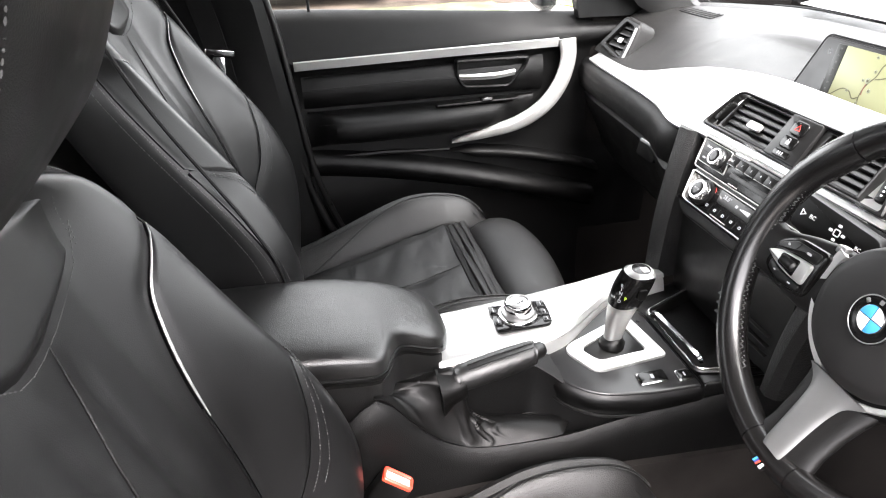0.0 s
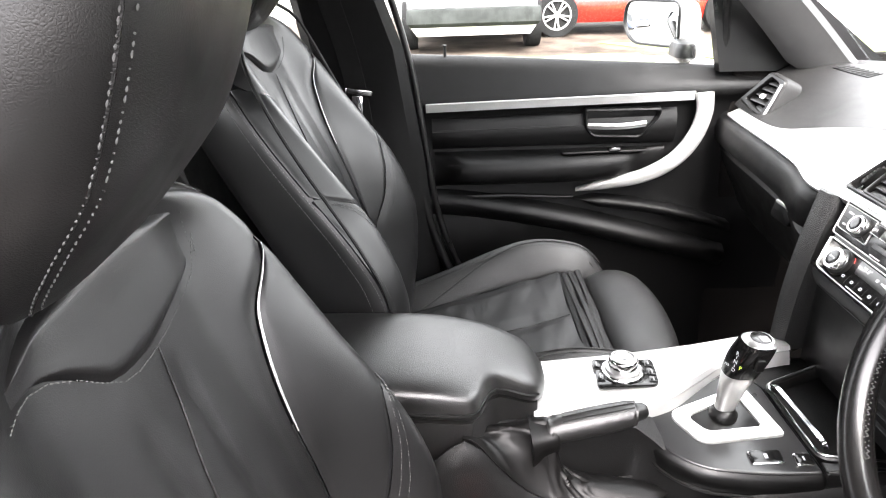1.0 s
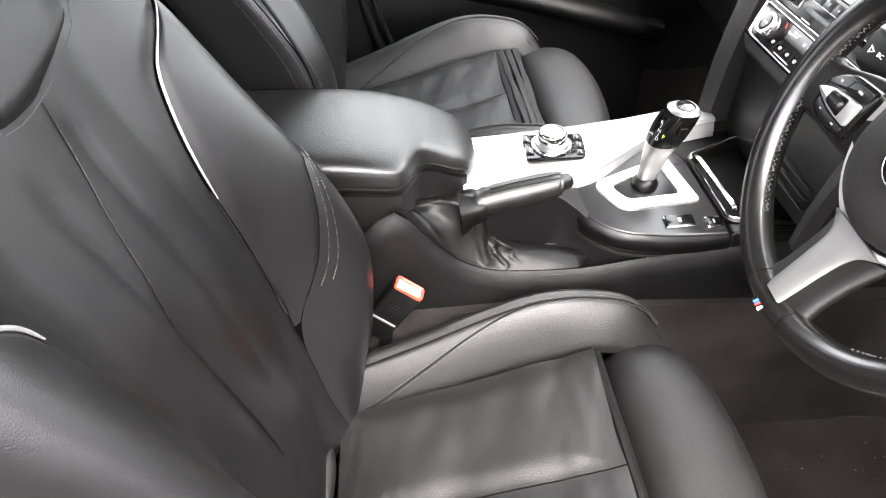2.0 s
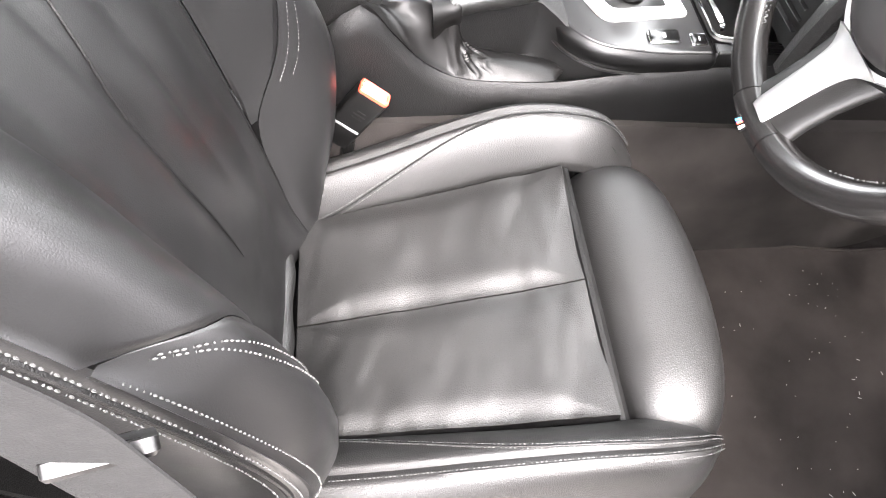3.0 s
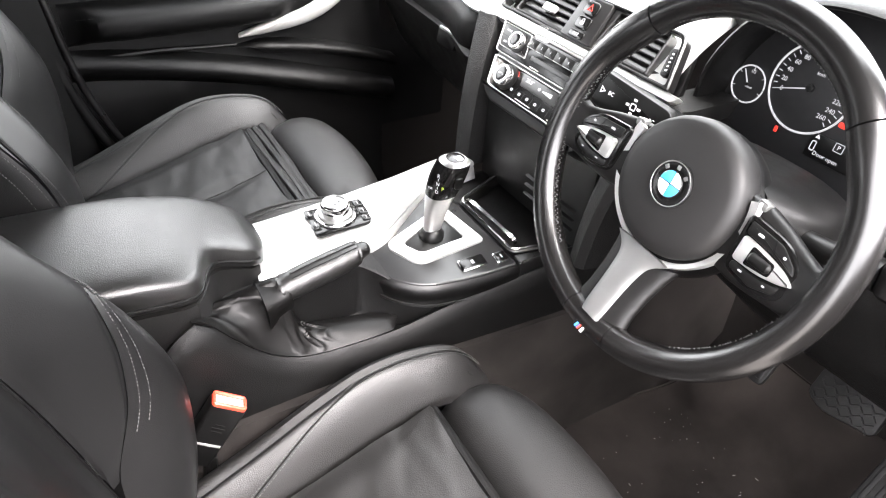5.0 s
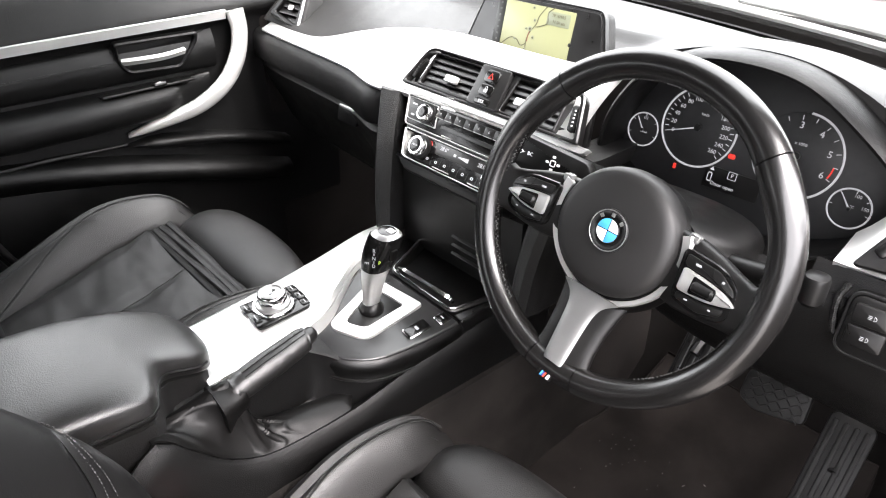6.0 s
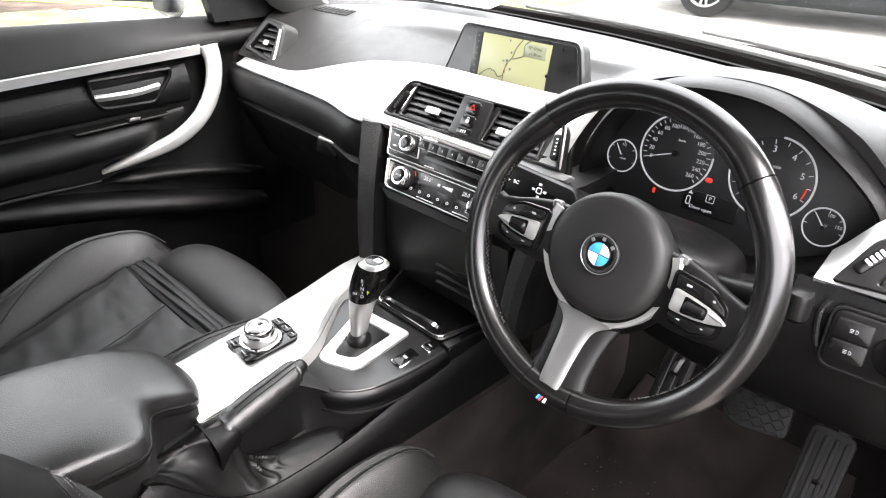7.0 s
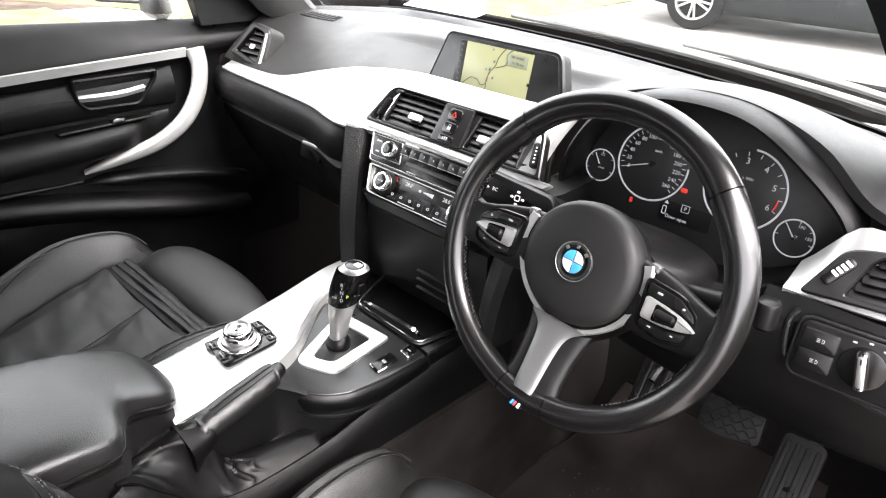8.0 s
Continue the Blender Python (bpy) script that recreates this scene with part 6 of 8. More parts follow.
# ---- light switches and stalks ----
lights = thing("light_switch", "black light switch panel with a chrome-topped rotary knob", "light switch")
LM = basis((0.628, 0.478, 0.662), (1, 0.06, 0.02), (0, 0.20, 1))
part("plate", slab(rrect(0.150, 0.062, 0.010), -0.004, 0.003, 0.002, LM), SATIN, lights)
part("plate_rim", frame_ring(rrect(0.158, 0.070, 0.013), rrect(0.150, 0.062, 0.010), -0.006, 0.002, 0.001, LM), PLASTIC, lights)
for ky in (0.013, -0.010):
    b0 = part("button", slab([(-0.054 + x, ky + y) for x, y in rrect(0.034, 0.021, 0.003)], 0.002, 0.006, 0.0015, LM), SATIN, lights)
    lamp = [(-0.052 + 0.0026 * math.cos(t), ky + 0.0024 * math.sin(t)) for t in np.linspace(-math.pi / 2, math.pi / 2, 8)]
    part("button_mark", frame_ring(lamp, inset(lamp, 0.0006), 0.0055, 0.0064, 0.0001, LM), PRINT, b0)
    for dy in (-0.0016, 0.0, 0.0016):
        part("button_mark", slab([(-0.0555 + x, ky + dy + y) for x, y in rrect(0.0034, 0.0006, 0.0001, 3)], 0.0055, 0.0064, 0.0001, LM), PRINT, b0)
part("dial_ring", lathe([(0.0220, 0.002), (0.0215, 0.006), (0.0200, 0.0065)], 36, LM @ pose(-0.012, 0.000, 0)), GLOSS, lights)
knob = part("dial_knob", slab(rrect(0.011, 0.040, 0.004), 0.006, 0.018, 0.003, LM @ pose(-0.012, 0.000, 0, 0, 0, 12)), CHROME, lights)
part("knob_inlay", slab(rrect(0.006, 0.032, 0.002), 0.0172, 0.0186, 0.0004, LM @ pose(-0.012, 0.000, 0, 0, 0, 12)), SATIN_SILVER, knob)
part("knob_mark", slab(rrect(0.0014, 0.006, 0.0004, 3), 0.0184, 0.0190, 0.0001, LM @ pose(-0.012, 0.000, 0, 0, 0, 12) @ pose(0, 0.011, 0)), PLASTIC, knob)
for a in (60, 90, 120, 35):
    part("dial_mark", slab(rrect(0.004, 0.002, 0.0005, 3), 0.0028, 0.0035, 0.0001, LM @ pose(-0.012 + 0.027 * math.cos(radians(a)),  0.027 * math.sin(radians(a)), 0)), PRINT, lights)

bead = polyline([(-0.0830, 0.034, -0.007), (-0.0880, 0.018, -0.007), (-0.0850, -0.008, -0.007), (-0.0780, -0.022, -0.007), (-0.0600, -0.0290, -0.007), (0.0200, -0.0400, -0.007), (0.13, -0.054, -0.006)], 60)
part("panel_bead", tube([LM @ p for p in bead], 0.0036, 8), SIDEPANEL, lights, "grained bead round the switch panel")
column = thing("steering_column", "black plastic steering column shroud with two stalks", "steering column", (0.352, 0.45, 0.68))
rings = []
for y, w, h, z in ((0.06, 0.098, 0.044, -0.010), (0.02, 0.100, 0.048, -0.002), (-0.03, 0.092, 0.050, 0.010), (-0.055, 0.075, 0.048, 0.022)):
    rings.append([(w * math.copysign(abs(math.cos(t)) ** 0.7, math.cos(t)), y, z + h * math.copysign(abs(math.sin(t)) ** 0.7, math.sin(t))) for t in np.linspace(0, 2 * math.pi, 32, endpoint=False)])
part("shroud", loft(rings), PLASTIC, column)
st_m = basis((-0.146, -0.014, 0.044), (1, 0.10, -0.05), (0, 0.30, 1))
stalk = part("indicator_stalk", slab(round_poly([(-0.055, 0.022), (0.050, 0.014), (0.065, -0.012), (-0.030, -0.024), (-0.056, -0.018)], 0.008, 6), -0.010, 0.006, 0.004, st_m), PLASTIC, column)
lettering("stalk_word", "BC", 0.0065, st_m @ pose(-0.030, 0.000, 0.0064), WHITE, stalk)
part("stalk_mark", frame_ring([(-0.046, 0.004), (-0.046, -0.004), (-0.039, 0.0)], [(-0.045, 0.0025), (-0.045, -0.0025), (-0.0408, 0.0)], 0.006, 0.0066, 0.0001, st_m), WHITE, stalk)
part("stalk_mark", frame_ring([(0.004 + x, -0.001 + y) for x, y in rrect(0.008, 0.008, 0.002)], [(0.004 + x, -0.001 + y) for x, y in rrect(0.0055, 0.0055, 0.001)], 0.006, 0.0066, 0.0001, st_m), WHITE, stalk)
lettering("stalk_word", "BC", 0.0060, st_m @ pose(0.033, -0.005, 0.0064), WHITE, stalk)
for dx, dy in ((0, 0.008), (0, -0.008), (0.008, 0), (-0.008, 0)):
    part("stalk_mark", slab([(0.004 + dx + x, -0.001 + dy + y) for x, y in rrect(0.0045, 0.003, 0.0008, 3)], 0.006, 0.0066, 0.0001, st_m), WHITE, stalk)
wiper = part("wiper_stalk", tube([(0.06, -0.01, 0.005), (0.12, -0.02, 0.016), (0.165, -0.020, 0.022)], [0.010, 0.012, 0.014], 14), PLASTIC, column)
part("stalk_end", block((0.024, 0.024, 0.034), 0.006, pose(0.176, -0.020, 0.024, 0, 0, 6)), PLASTIC, wiper)

# ---- steering wheel ----
wheel = thing("steering_wheel", "black leather three-spoke sports steering wheel with silver trim, turned slightly", "steering wheel")
wheel.matrix_world = basis((0.352, 0.357, 0.720), (1, 0, 0), (0, math.sin(radians(20.3)), math.cos(radians(20.3)))) @ pose(0, 0, 0, 0, 0, -3.2)
RIM = 0.1675


def rim_ring(t):
    """Section of the rim at angle t; thicker at the thumb grips."""
    deg = math.degrees(t) % 360
    grip_ = math.exp(-((deg - 38) / 13) ** 2) + math.exp(-((deg - 142) / 13) ** 2)
    r = 0.0148 + 0.0018 * grip_
    c = Vector((math.cos(t), math.sin(t), 0))
    return [c * (RIM - 0.003 * grip_ + 1.04 * r * math.cos(u)) + Vector((0, 0, 1.12 * r * math.sin(u))) for u in np.linspace(0, 2 * math.pi, 18, endpoint=False)]


def rim_part(name, a0, a1, mat, label=""):
    n = max(6, int(abs(a1 - a0) / 3))
    return part(name, loft([rim_ring(radians(lerp(a0, a1, i / n))) for i in range(n + 1)]), mat, wheel, label)


rim_part("rim_upper", 46.6, 133.4, LEATHER_SMOOTH, "smooth worn leather rim")
rim_part("rim_right", -79.4, 46.1, LEATHER_SMOOTH)
rim_part("rim_left", 133.9, 259.4, LEATHER_SMOOTH)
rim_part("rim_lower", 259.9, 280.1, LEATHER_SMOOTH)
RS = part("rim_stitching", stitches([[Vector(((RIM - 0.0155) * math.cos(t), (RIM - 0.0155) * math.sin(t) , 0.002 + (0.0025 if i % 2 else -0.0025))) for i, t in enumerate(np.linspace(radians(a), radians(b), 90))] for a, b in ((150, 236), (304, 390), (55, 125))], 0.005, 0.0009), DARK_THREAD, wheel)

RS["kind"] = "stuff"
# airbag cover
cover = []
for z, k in ((-0.045, 0.90), (-0.020, 1.0), (-0.008, 1.0), (-0.002, 0.975), (0.003, 0.92), (0.006, 0.80), (0.0075, 0.55), (0.008, 0.25)):
    ring = []
    for t in np.linspace(0, 2 * math.pi, 56, endpoint=False):
        s_, c_ = math.sin(t), math.cos(t)
        r = 0.071 * (1 - 0.055 * max(0, s_) ** 2 - 0.04 * max(0, -s_) ** 3)
        ring.append((r * k * c_ * 0.99, r * k * s_ - 0.002, z))
    cover.append(ring)
part("airbag_cover", loft(cover), HUB, wheel, "matt airbag cover")
part("cover_word", slab(rrect(0.026, 0.005, 0.001), 0.0045, 0.0052, 0.0002, pose(-0.004, -0.046, 0.0)), PLASTIC, wheel)
for s in (-1, 1):
    part("horn_mark", slab(rrect(0.009, 0.004, 0.001), 0, 0.0007, 0.0002, pose(s * 0.047, 0.012, 0.0055, 0, 0, s * -10)), SATIN, wheel)
# round badge in quarters, no letters
emb = part("badge", lathe([(0.0225, 0.004), (0.0225, 0.0105), (0.0215, 0.0112), (0.0205, 0.0112)], 40), SATIN, wheel, "round badge with blue and white quarters")
part("badge_ring", lathe([(0.0206, 0.009), (0.0206, 0.0116), (0.0130, 0.0118), (0.0125, 0.0116)], 40), GLOSS, emb)
part("outer_ring", tube([(0.0212 * math.cos(t), 0.0212 * math.sin(t), 0.0114) for t in np.linspace(0, 2 * math.pi, 48, endpoint=False)], 0.0006, 6, close=True), SATIN_SILVER, emb)
part("inner_ring", lathe([(0.0130, 0.0112), (0.0130, 0.0122), (0.0124, 0.0123), (0.0122, 0.0108)], 36), CHROME, emb)
for q in range(4):
    pts = [(0.0005, 0.0005)] + [(0.0124 * math.cos(t), 0.0124 * math.sin(t)) for t in np.linspace(0.03, math.pi / 2 - 0.03, 10)]
    part("quarter", slab(pts, 0.011, 0.0121, 0.0001, Matrix.Rotation(q * math.pi / 2, 4, "Z")), WHITE if q % 2 == 0 else BLUE, emb)
# plain marks on the dark ring stand in for the maker's letters
for a in (135, 90, 45):
    part("ring_mark", slab(rrect(0.0040, 0.0042, 0.0008, 3), 0.0117, 0.0121, 0.0001, pose(0.0168 * math.cos(radians(a)), 0.0168 * math.sin(radians(a)), 0, 0, 0, a - 90)), SATIN_SILVER, emb)

# dished cover behind the hub
part("back_cover", lathe([(0.070, -0.012), (0.073, -0.020), (0.076, -0.030), (0.076, -0.040), (0.073, -0.052), (0.062, -0.075)], 48, pose(0, -0.014, 0)), PLASTIC, wheel)


def side_keys(s):
    """One side spoke with its key pad, rocker and roller."""
    fold = lambda pts: [(s * x, y) for x, y in pts][::s]
    rows = []
    for x, w, cy, z, h in ((0.060, 0.036, -0.006, -0.020, 0.012), (0.085, 0.037, -0.008, -0.016, 0.012), (0.110, 0.033, -0.010, -0.013, 0.011), (0.130, 0.028, -0.012, -0.011, 0.011), (0.146, 0.025, -0.013, -0.008, 0.011), (0.160, 0.032, -0.014, -0.004, 0.011)):
        rows.append([(s * x, cy + w * math.copysign(abs(math.cos(t)) ** 0.6, math.cos(t)), z + h * math.copysign(abs(math.sin(t)) ** 0.6, math.sin(t))) for t in np.linspace(0, 2 * math.pi, 28, endpoint=False)])
    part("side_spoke", loft(rows), LEATHER_MATT, wheel, "leather-wrapped side spoke")
    surround = round_poly([(0.076, 0.020), (0.118, 0.0165), (0.138, 0.004), (0.149, -0.012), (0.138, -0.031), (0.112, -0.038), (0.080, -0.033)], [0.008, 0.012, 0.012, 0.007, 0.012, 0.014, 0.010], 6)
    pad = part("key_pad", slab(fold(surround), -0.012, 0.0015, 0.003), GLOSS, wheel, "gloss black key pad")
    upper = round_poly([(0.082, 0.0150), (0.117, 0.0120), (0.134, 0.0010), (0.137, -0.0050), (0.110, 0.0010), (0.083, 0.0035)], 0.003, 5)
    lower = round_poly([(0.086, -0.0225), (0.112, -0.0225), (0.134, -0.0175), (0.132, -0.0270), (0.111, -0.0335), (0.086, -0.0295)], 0.004, 5)
    rocker = round_poly([(0.084, 0.0020), (0.110, -0.0005), (0.130, -0.0050), (0.1420, -0.0120), (0.131, -0.0165), (0.112, -0.0210), (0.085, -0.0212)], [0.004, 0.012, 0.012, 0.003, 0.010, 0.012, 0.004], 6)
    ku = part("upper_key", slab(fold(upper), 0.000, 0.0032, 0.0012), SATIN, pad)
    kl = part("lower_key", slab(fold(lower), 0.000, 0.0032, 0.0012), SATIN, pad)
    part("silver_key", slab(fold(rocker), 0.000, 0.0058, 0.0022), PEARL, pad, "silver rocker key")
    part("roller_bed", slab(fold(round_poly([(0.097, -0.0010), (0.122, -0.0045), (0.122, -0.0165), (0.097, -0.0195)], 0.003, 5)), 0.004, 0.0063, 0.0008), GLOSS, pad)
    part("roller", tube([(s * 0.099, -0.0105, 0.0050), (s * 0.101, -0.0105, 0.0052), (s * 0.118, -0.0105, 0.0050), (s * 0.120, -0.0105, 0.0046)], [0.0035, 0.0055, 0.0050, 0.0030], 14), PLASTIC, pad)
    part("key_split", slab(fold(round_poly([(0.1085, 0.0130), (0.1100, 0.0130), (0.1150, 0.0005), (0.1135, 0.0005)], 0.0003, 3)), 0.003, 0.0035, 0.0001), PLASTIC, ku)
    for kx, ky, w in ((0.096, 0.0085, 0.0060), (0.123, 0.0045, 0.0030)):
        part("key_mark", slab([(s * kx + x, ky + y) for x, y in rrect(w, 0.0024, 0.0008, 3)], 0.003, 0.0036, 0.0001), PRINT, ku)
    for kx, ky, w in ((0.098, -0.0265, 0.0040), (0.122, -0.0250, 0.0030)):
        part("key_mark", slab([(s * kx + x, ky + y) for x, y in rrect(w, 0.0016, 0.0006, 3)], 0.003, 0.0036, 0.0001), PRINT, kl)


def edge_band(s):
    """Silver edge round the lower half of the hub: wide at its cap, thin at the bottom."""
    rows = []
    for deg in np.linspace(22, -82, 34):
        t = radians(deg)
        w = curve1([(-82, 0.0060), (-55, 0.0050), (-20, 0.0060), (8, 0.0085), (22, 0.0110)], deg)
        z = curve1([(-82, -0.0105), (-40, -0.0090), (0, -0.0060), (22, -0.0045)], deg)
        c = Vector((s * math.cos(t), math.sin(t), 0))
        o = Vector((0, -0.002, 0))
        rows.append([o + c * 0.0722 + Vector((0, 0, z - 0.004)), o + c * 0.0726 + Vector((0, 0, z)), o + c * (0.0736 + w * 0.7) + Vector((0, 0, z + 0.0012)), o + c * (0.0736 + w) + Vector((0, 0, z - 0.0015)), o + c * (0.0736 + w) + Vector((0, 0, z - 0.008))])
    return loft(rows)


for s in (-1, 1):
    side_keys(s)
    part("cover_edge", edge_band(s), SILVER, wheel, "silver edge of the hub")
    part("edge_cap", slab(round_poly([(-0.003, -0.005), (0.009, -0.004), (0.010, 0.004), (-0.001, 0.005)], 0.002, 4), -0.014, -0.005, 0.002, pose(0.0735, 0.0270, 0) if s > 0 else pose(-0.0735, 0.0270, 0) @ Matrix.Scale(-1, 4, (1, 0, 0))), SATIN_SILVER, wheel)
# lower spoke: leather sides with a silver leg between
rows = []
for y, w, z in ((-0.060, 0.046, -0.026), (-0.074, 0.041, -0.022), (-0.090, 0.037, -0.018), (-0.110, 0.034, -0.013), (-0.135, 0.033, -0.007), (-0.158, 0.036, -0.002)):
    rows.append([(w * math.copysign(abs(math.cos(t)) ** 0.7, math.cos(t)), y, z + 0.010 * math.copysign(abs(math.sin(t)) ** 0.8, math.sin(t))) for t in np.linspace(0, 2 * math.pi, 32, endpoint=False)])
part("lower_spoke", loft(rows), LEATHER_MATT, wheel, "leather-wrapped lower spoke")


def leg_face(a, b):
    y = lerp(-0.0715, -0.1575, b)
    w = curve1([(-0.1575, 0.0080), (-0.152, 0.0098), (-0.120, 0.0118), (-0.098, 0.0140), (-0.086, 0.0175), (-0.078, 0.0240), (-0.0715, 0.0340)], y)
    z = curve1([(-0.1575, 0.0100), (-0.135, 0.0052), (-0.110, -0.0005), (-0.090, -0.0055), (-0.078, -0.0085), (-0.0715, -0.0100)], y)
    u = 2 * a - 1
    return (w * u, y, z - 0.0022 * abs(u) ** 4)


part("silver_leg", sheet(lambda a, b: leg_face(1 - a, b), 14, 28, -0.006), SATIN_SILVER, wheel, "satin silver lower leg")
tag = part("rim_tag", slab(rrect(0.017, 0.008, 0.0015), 0, 0.0012, 0.0005, pose(0, -0.1745, 0.0155, -12)), GLOSS, wheel, "small tri-colour rim tag")
for k, mt in ((-0.0052, BLUE), (-0.0030, NAVY), (-0.0008, RED), (0.0035, WHITE)):
    part("tag_bar", slab([(k - 0.001, -0.0028), (k + (0.0009 if k < 0.002 else 0.0028), -0.0028), (k + (0.0024 if k < 0.002 else 0.0030), 0.0028), (k + 0.0005, 0.0028)], 0.0011, 0.0016, 0.0001, pose(0, -0.1745, 0.0155, -12)), mt, tag)

# pedals
brake = thing("brake_pedal", "black rubber brake pedal with a chevron tread", "pedal", (0.465, 0.700, 0.348))
PM = basis((0, 0, 0), (1, 0, 0), (0, 0.55, 0.83))
part("pad", slab(round_poly([(-0.050, 0.022), (0.044, 0.030), (0.050, -0.020), (-0.020, -0.034), (-0.048, -0.024)], 0.010, 5), -0.012, 0.0, 0.004, PM), RUBBER, brake)
for i in range(9):
    for j in range(5):
        part("tread", block((0.010, 0.0022, 0.003), 0.0007, PM @ pose(-0.038 + i * 0.0095, -0.020 + j * 0.0105, 0.001, 0, 0, 40 if (i + j) % 2 else -40)), RUBBER, brake)
part("arm", tube([(0.0, 0.012, 0.02), (-0.01, 0.08, 0.10), (-0.02, 0.22, 0.20)], 0.009, 8), PLASTIC, brake)
gas = thing("accelerator_pedal", "black ribbed floor-hinged accelerator pedal", "pedal", (0.574, 0.600, 0.205))
AM = basis((0, 0, 0), (1, 0.05, 0), (0, 0.60, 0.80))
part("pad", slab(rrect(0.062, 0.200, 0.012), -0.010, 0.0, 0.004, AM @ pose(0, 0.10, 0)), RUBBER, gas)
for i in range(4):
    part("rib", block((0.007, 0.180, 0.004), 0.0015, AM @ pose(-0.021 + i * 0.014, 0.10, 0.001)), RUBBER, gas)
part("arm", tube([(0, 0.07, 0.09), (0, 0.16, 0.10), (0, 0.30, 0.12), (0, 0.42, 0.16)], 0.010, 8), PLASTIC, gas)
foot = thing("footrest_pedal", "black ribbed pedal seen through the steering wheel", "pedal", (0.268, 0.83, 0.165))
part("pad", slab(rrect(0.060, 0.16, 0.01), -0.010, 0.0, 0.004, AM @ pose(0, 0.06, 0)), RUBBER, foot)
part("arm", tube([(0, 0.03, 0.05), (0, 0.10, 0.09), (0, 0.26, 0.10)], 0.010, 8), PLASTIC, foot)
for i in range(3):
    part("rib", block((0.012, 0.14, 0.004), 0.0015, AM @ pose(-0.018 + i * 0.018, 0.06, 0.001)), SATIN, foot)

# ---- passenger door ----
pdoor = thing("passenger_door", "closed black passenger door with aluminium strip and silver pull handle", "car door")


def sill_z(y):
    return curve1([(-0.20, 0.832), (0.0, 0.822), (0.30, 0.802), (0.53, 0.787), (0.62, 0.782)], y)


def door_skin(a, b):
    y = lerp(-0.190, 0.78, a)
    top = sill_z(y)
    strip = curve1([(-0.19, 0.716), (0.5, 0.728), (0.78, 0.73)], y)
    keys = [(0.0, (-0.835, top)), (0.06, (-0.822, top + 0.002)), (0.14, (-0.802, top - 0.018)), (0.26, (-0.786, strip + 0.022)), (0.32, (-0.784, strip)), (0.36, (-0.800, strip - 0.02)), (0.48, (-0.806, 0.630)), (0.60, (-0.804, 0.570)), (0.70, (-0.800, 0.470)), (0.80, (-0.792, 0.380)), (0.90, (-0.800, 0.22)), (1.0, (-0.800, 0.02))]
    x, z = curve1(keys, b)
    return (x, y, z)


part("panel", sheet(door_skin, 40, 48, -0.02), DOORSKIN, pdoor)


def strip_pt(y):
    return Vector((-0.775, y, curve1([(-0.115, 0.718), (0.2, 0.724), (0.505, 0.729)], y)))


part("trim_strip", strap([strip_pt(y) for y in np.linspace(-0.112, 0.500, 30)], 0.020, 0.006, (0.25, 0, 1)), SILVER, pdoor, "aluminium strip")
# curved pull handle
pull = polyline([(-0.770, 0.520, 0.736), (-0.764, 0.522, 0.690), (-0.752, 0.500, 0.636), (-0.742, 0.455, 0.588), (-0.745, 0.390, 0.552), (-0.765, 0.310, 0.528), (-0.788, 0.243, 0.508)], 34)
rings = []
for i, p in enumerate(pull):
    t = (pull[min(i + 1, 33)] - pull[max(i - 1, 0)]).normalized()
    n = Vector((1, 0, 0))
    n = (n - t * n.dot(t)).normalized()
    s_ = t.cross(n)
    w = curve1([(0, 0.021), (6, 0.019), (14, 0.019), (22, 0.017), (29, 0.011), (33, 0.003)], i)
    rings.append([p + s_ * w * math.copysign(abs(math.cos(u)) ** 0.7, math.cos(u)) + n * 0.011 * math.sin(u) for u in np.linspace(0, 2 * math.pi, 18, endpoint=False)])
part("pull_handle", loft(rings), PEARL, pdoor, "silver curved pull handle")
# latch lever in its bowl
DM = basis((-0.779, 0.345, 0.664), (0, 1, 0.0), (0.12, 0, 1))
BOWL = round_poly([(-0.074, -0.027), (0.040, -0.033), (0.082, 0.020), (0.084, 0.040), (-0.094, 0.042), (-0.093, 0.000)], [0.014, 0.014, 0.012, 0.008, 0.008, 0.014], 7)
bowl = part("latch_bowl", frame_ring(BOWL, inset(BOWL, 0.007), -0.012, 0.005, 0.003, DM), DOORSKIN, pdoor)
part("bowl_back", slab(inset(BOWL, 0.004), -0.014, -0.008, 0.001, DM), DOORSKIN, pdoor)
lev = polyline([DM @ Vector(p) for p in ((-0.084, 0.001, 0.000), (-0.045, 0.002, 0.009), (0.000, 0.003, 0.013), (0.048, 0.006, 0.008))], 16)
part("latch_lever", strap(lev, 0.013, 0.008, (0.8, 0, 1)), SILVER, pdoor, "bright latch lever")
# leather insert, armrest and pocket
def insert(a, b):
    y = lerp(-0.100, 0.470, a)
    return (-0.795 + 0.012 * math.sin(math.pi * b), y, lerp(0.615, lerp(0.690, 0.700, a), b))


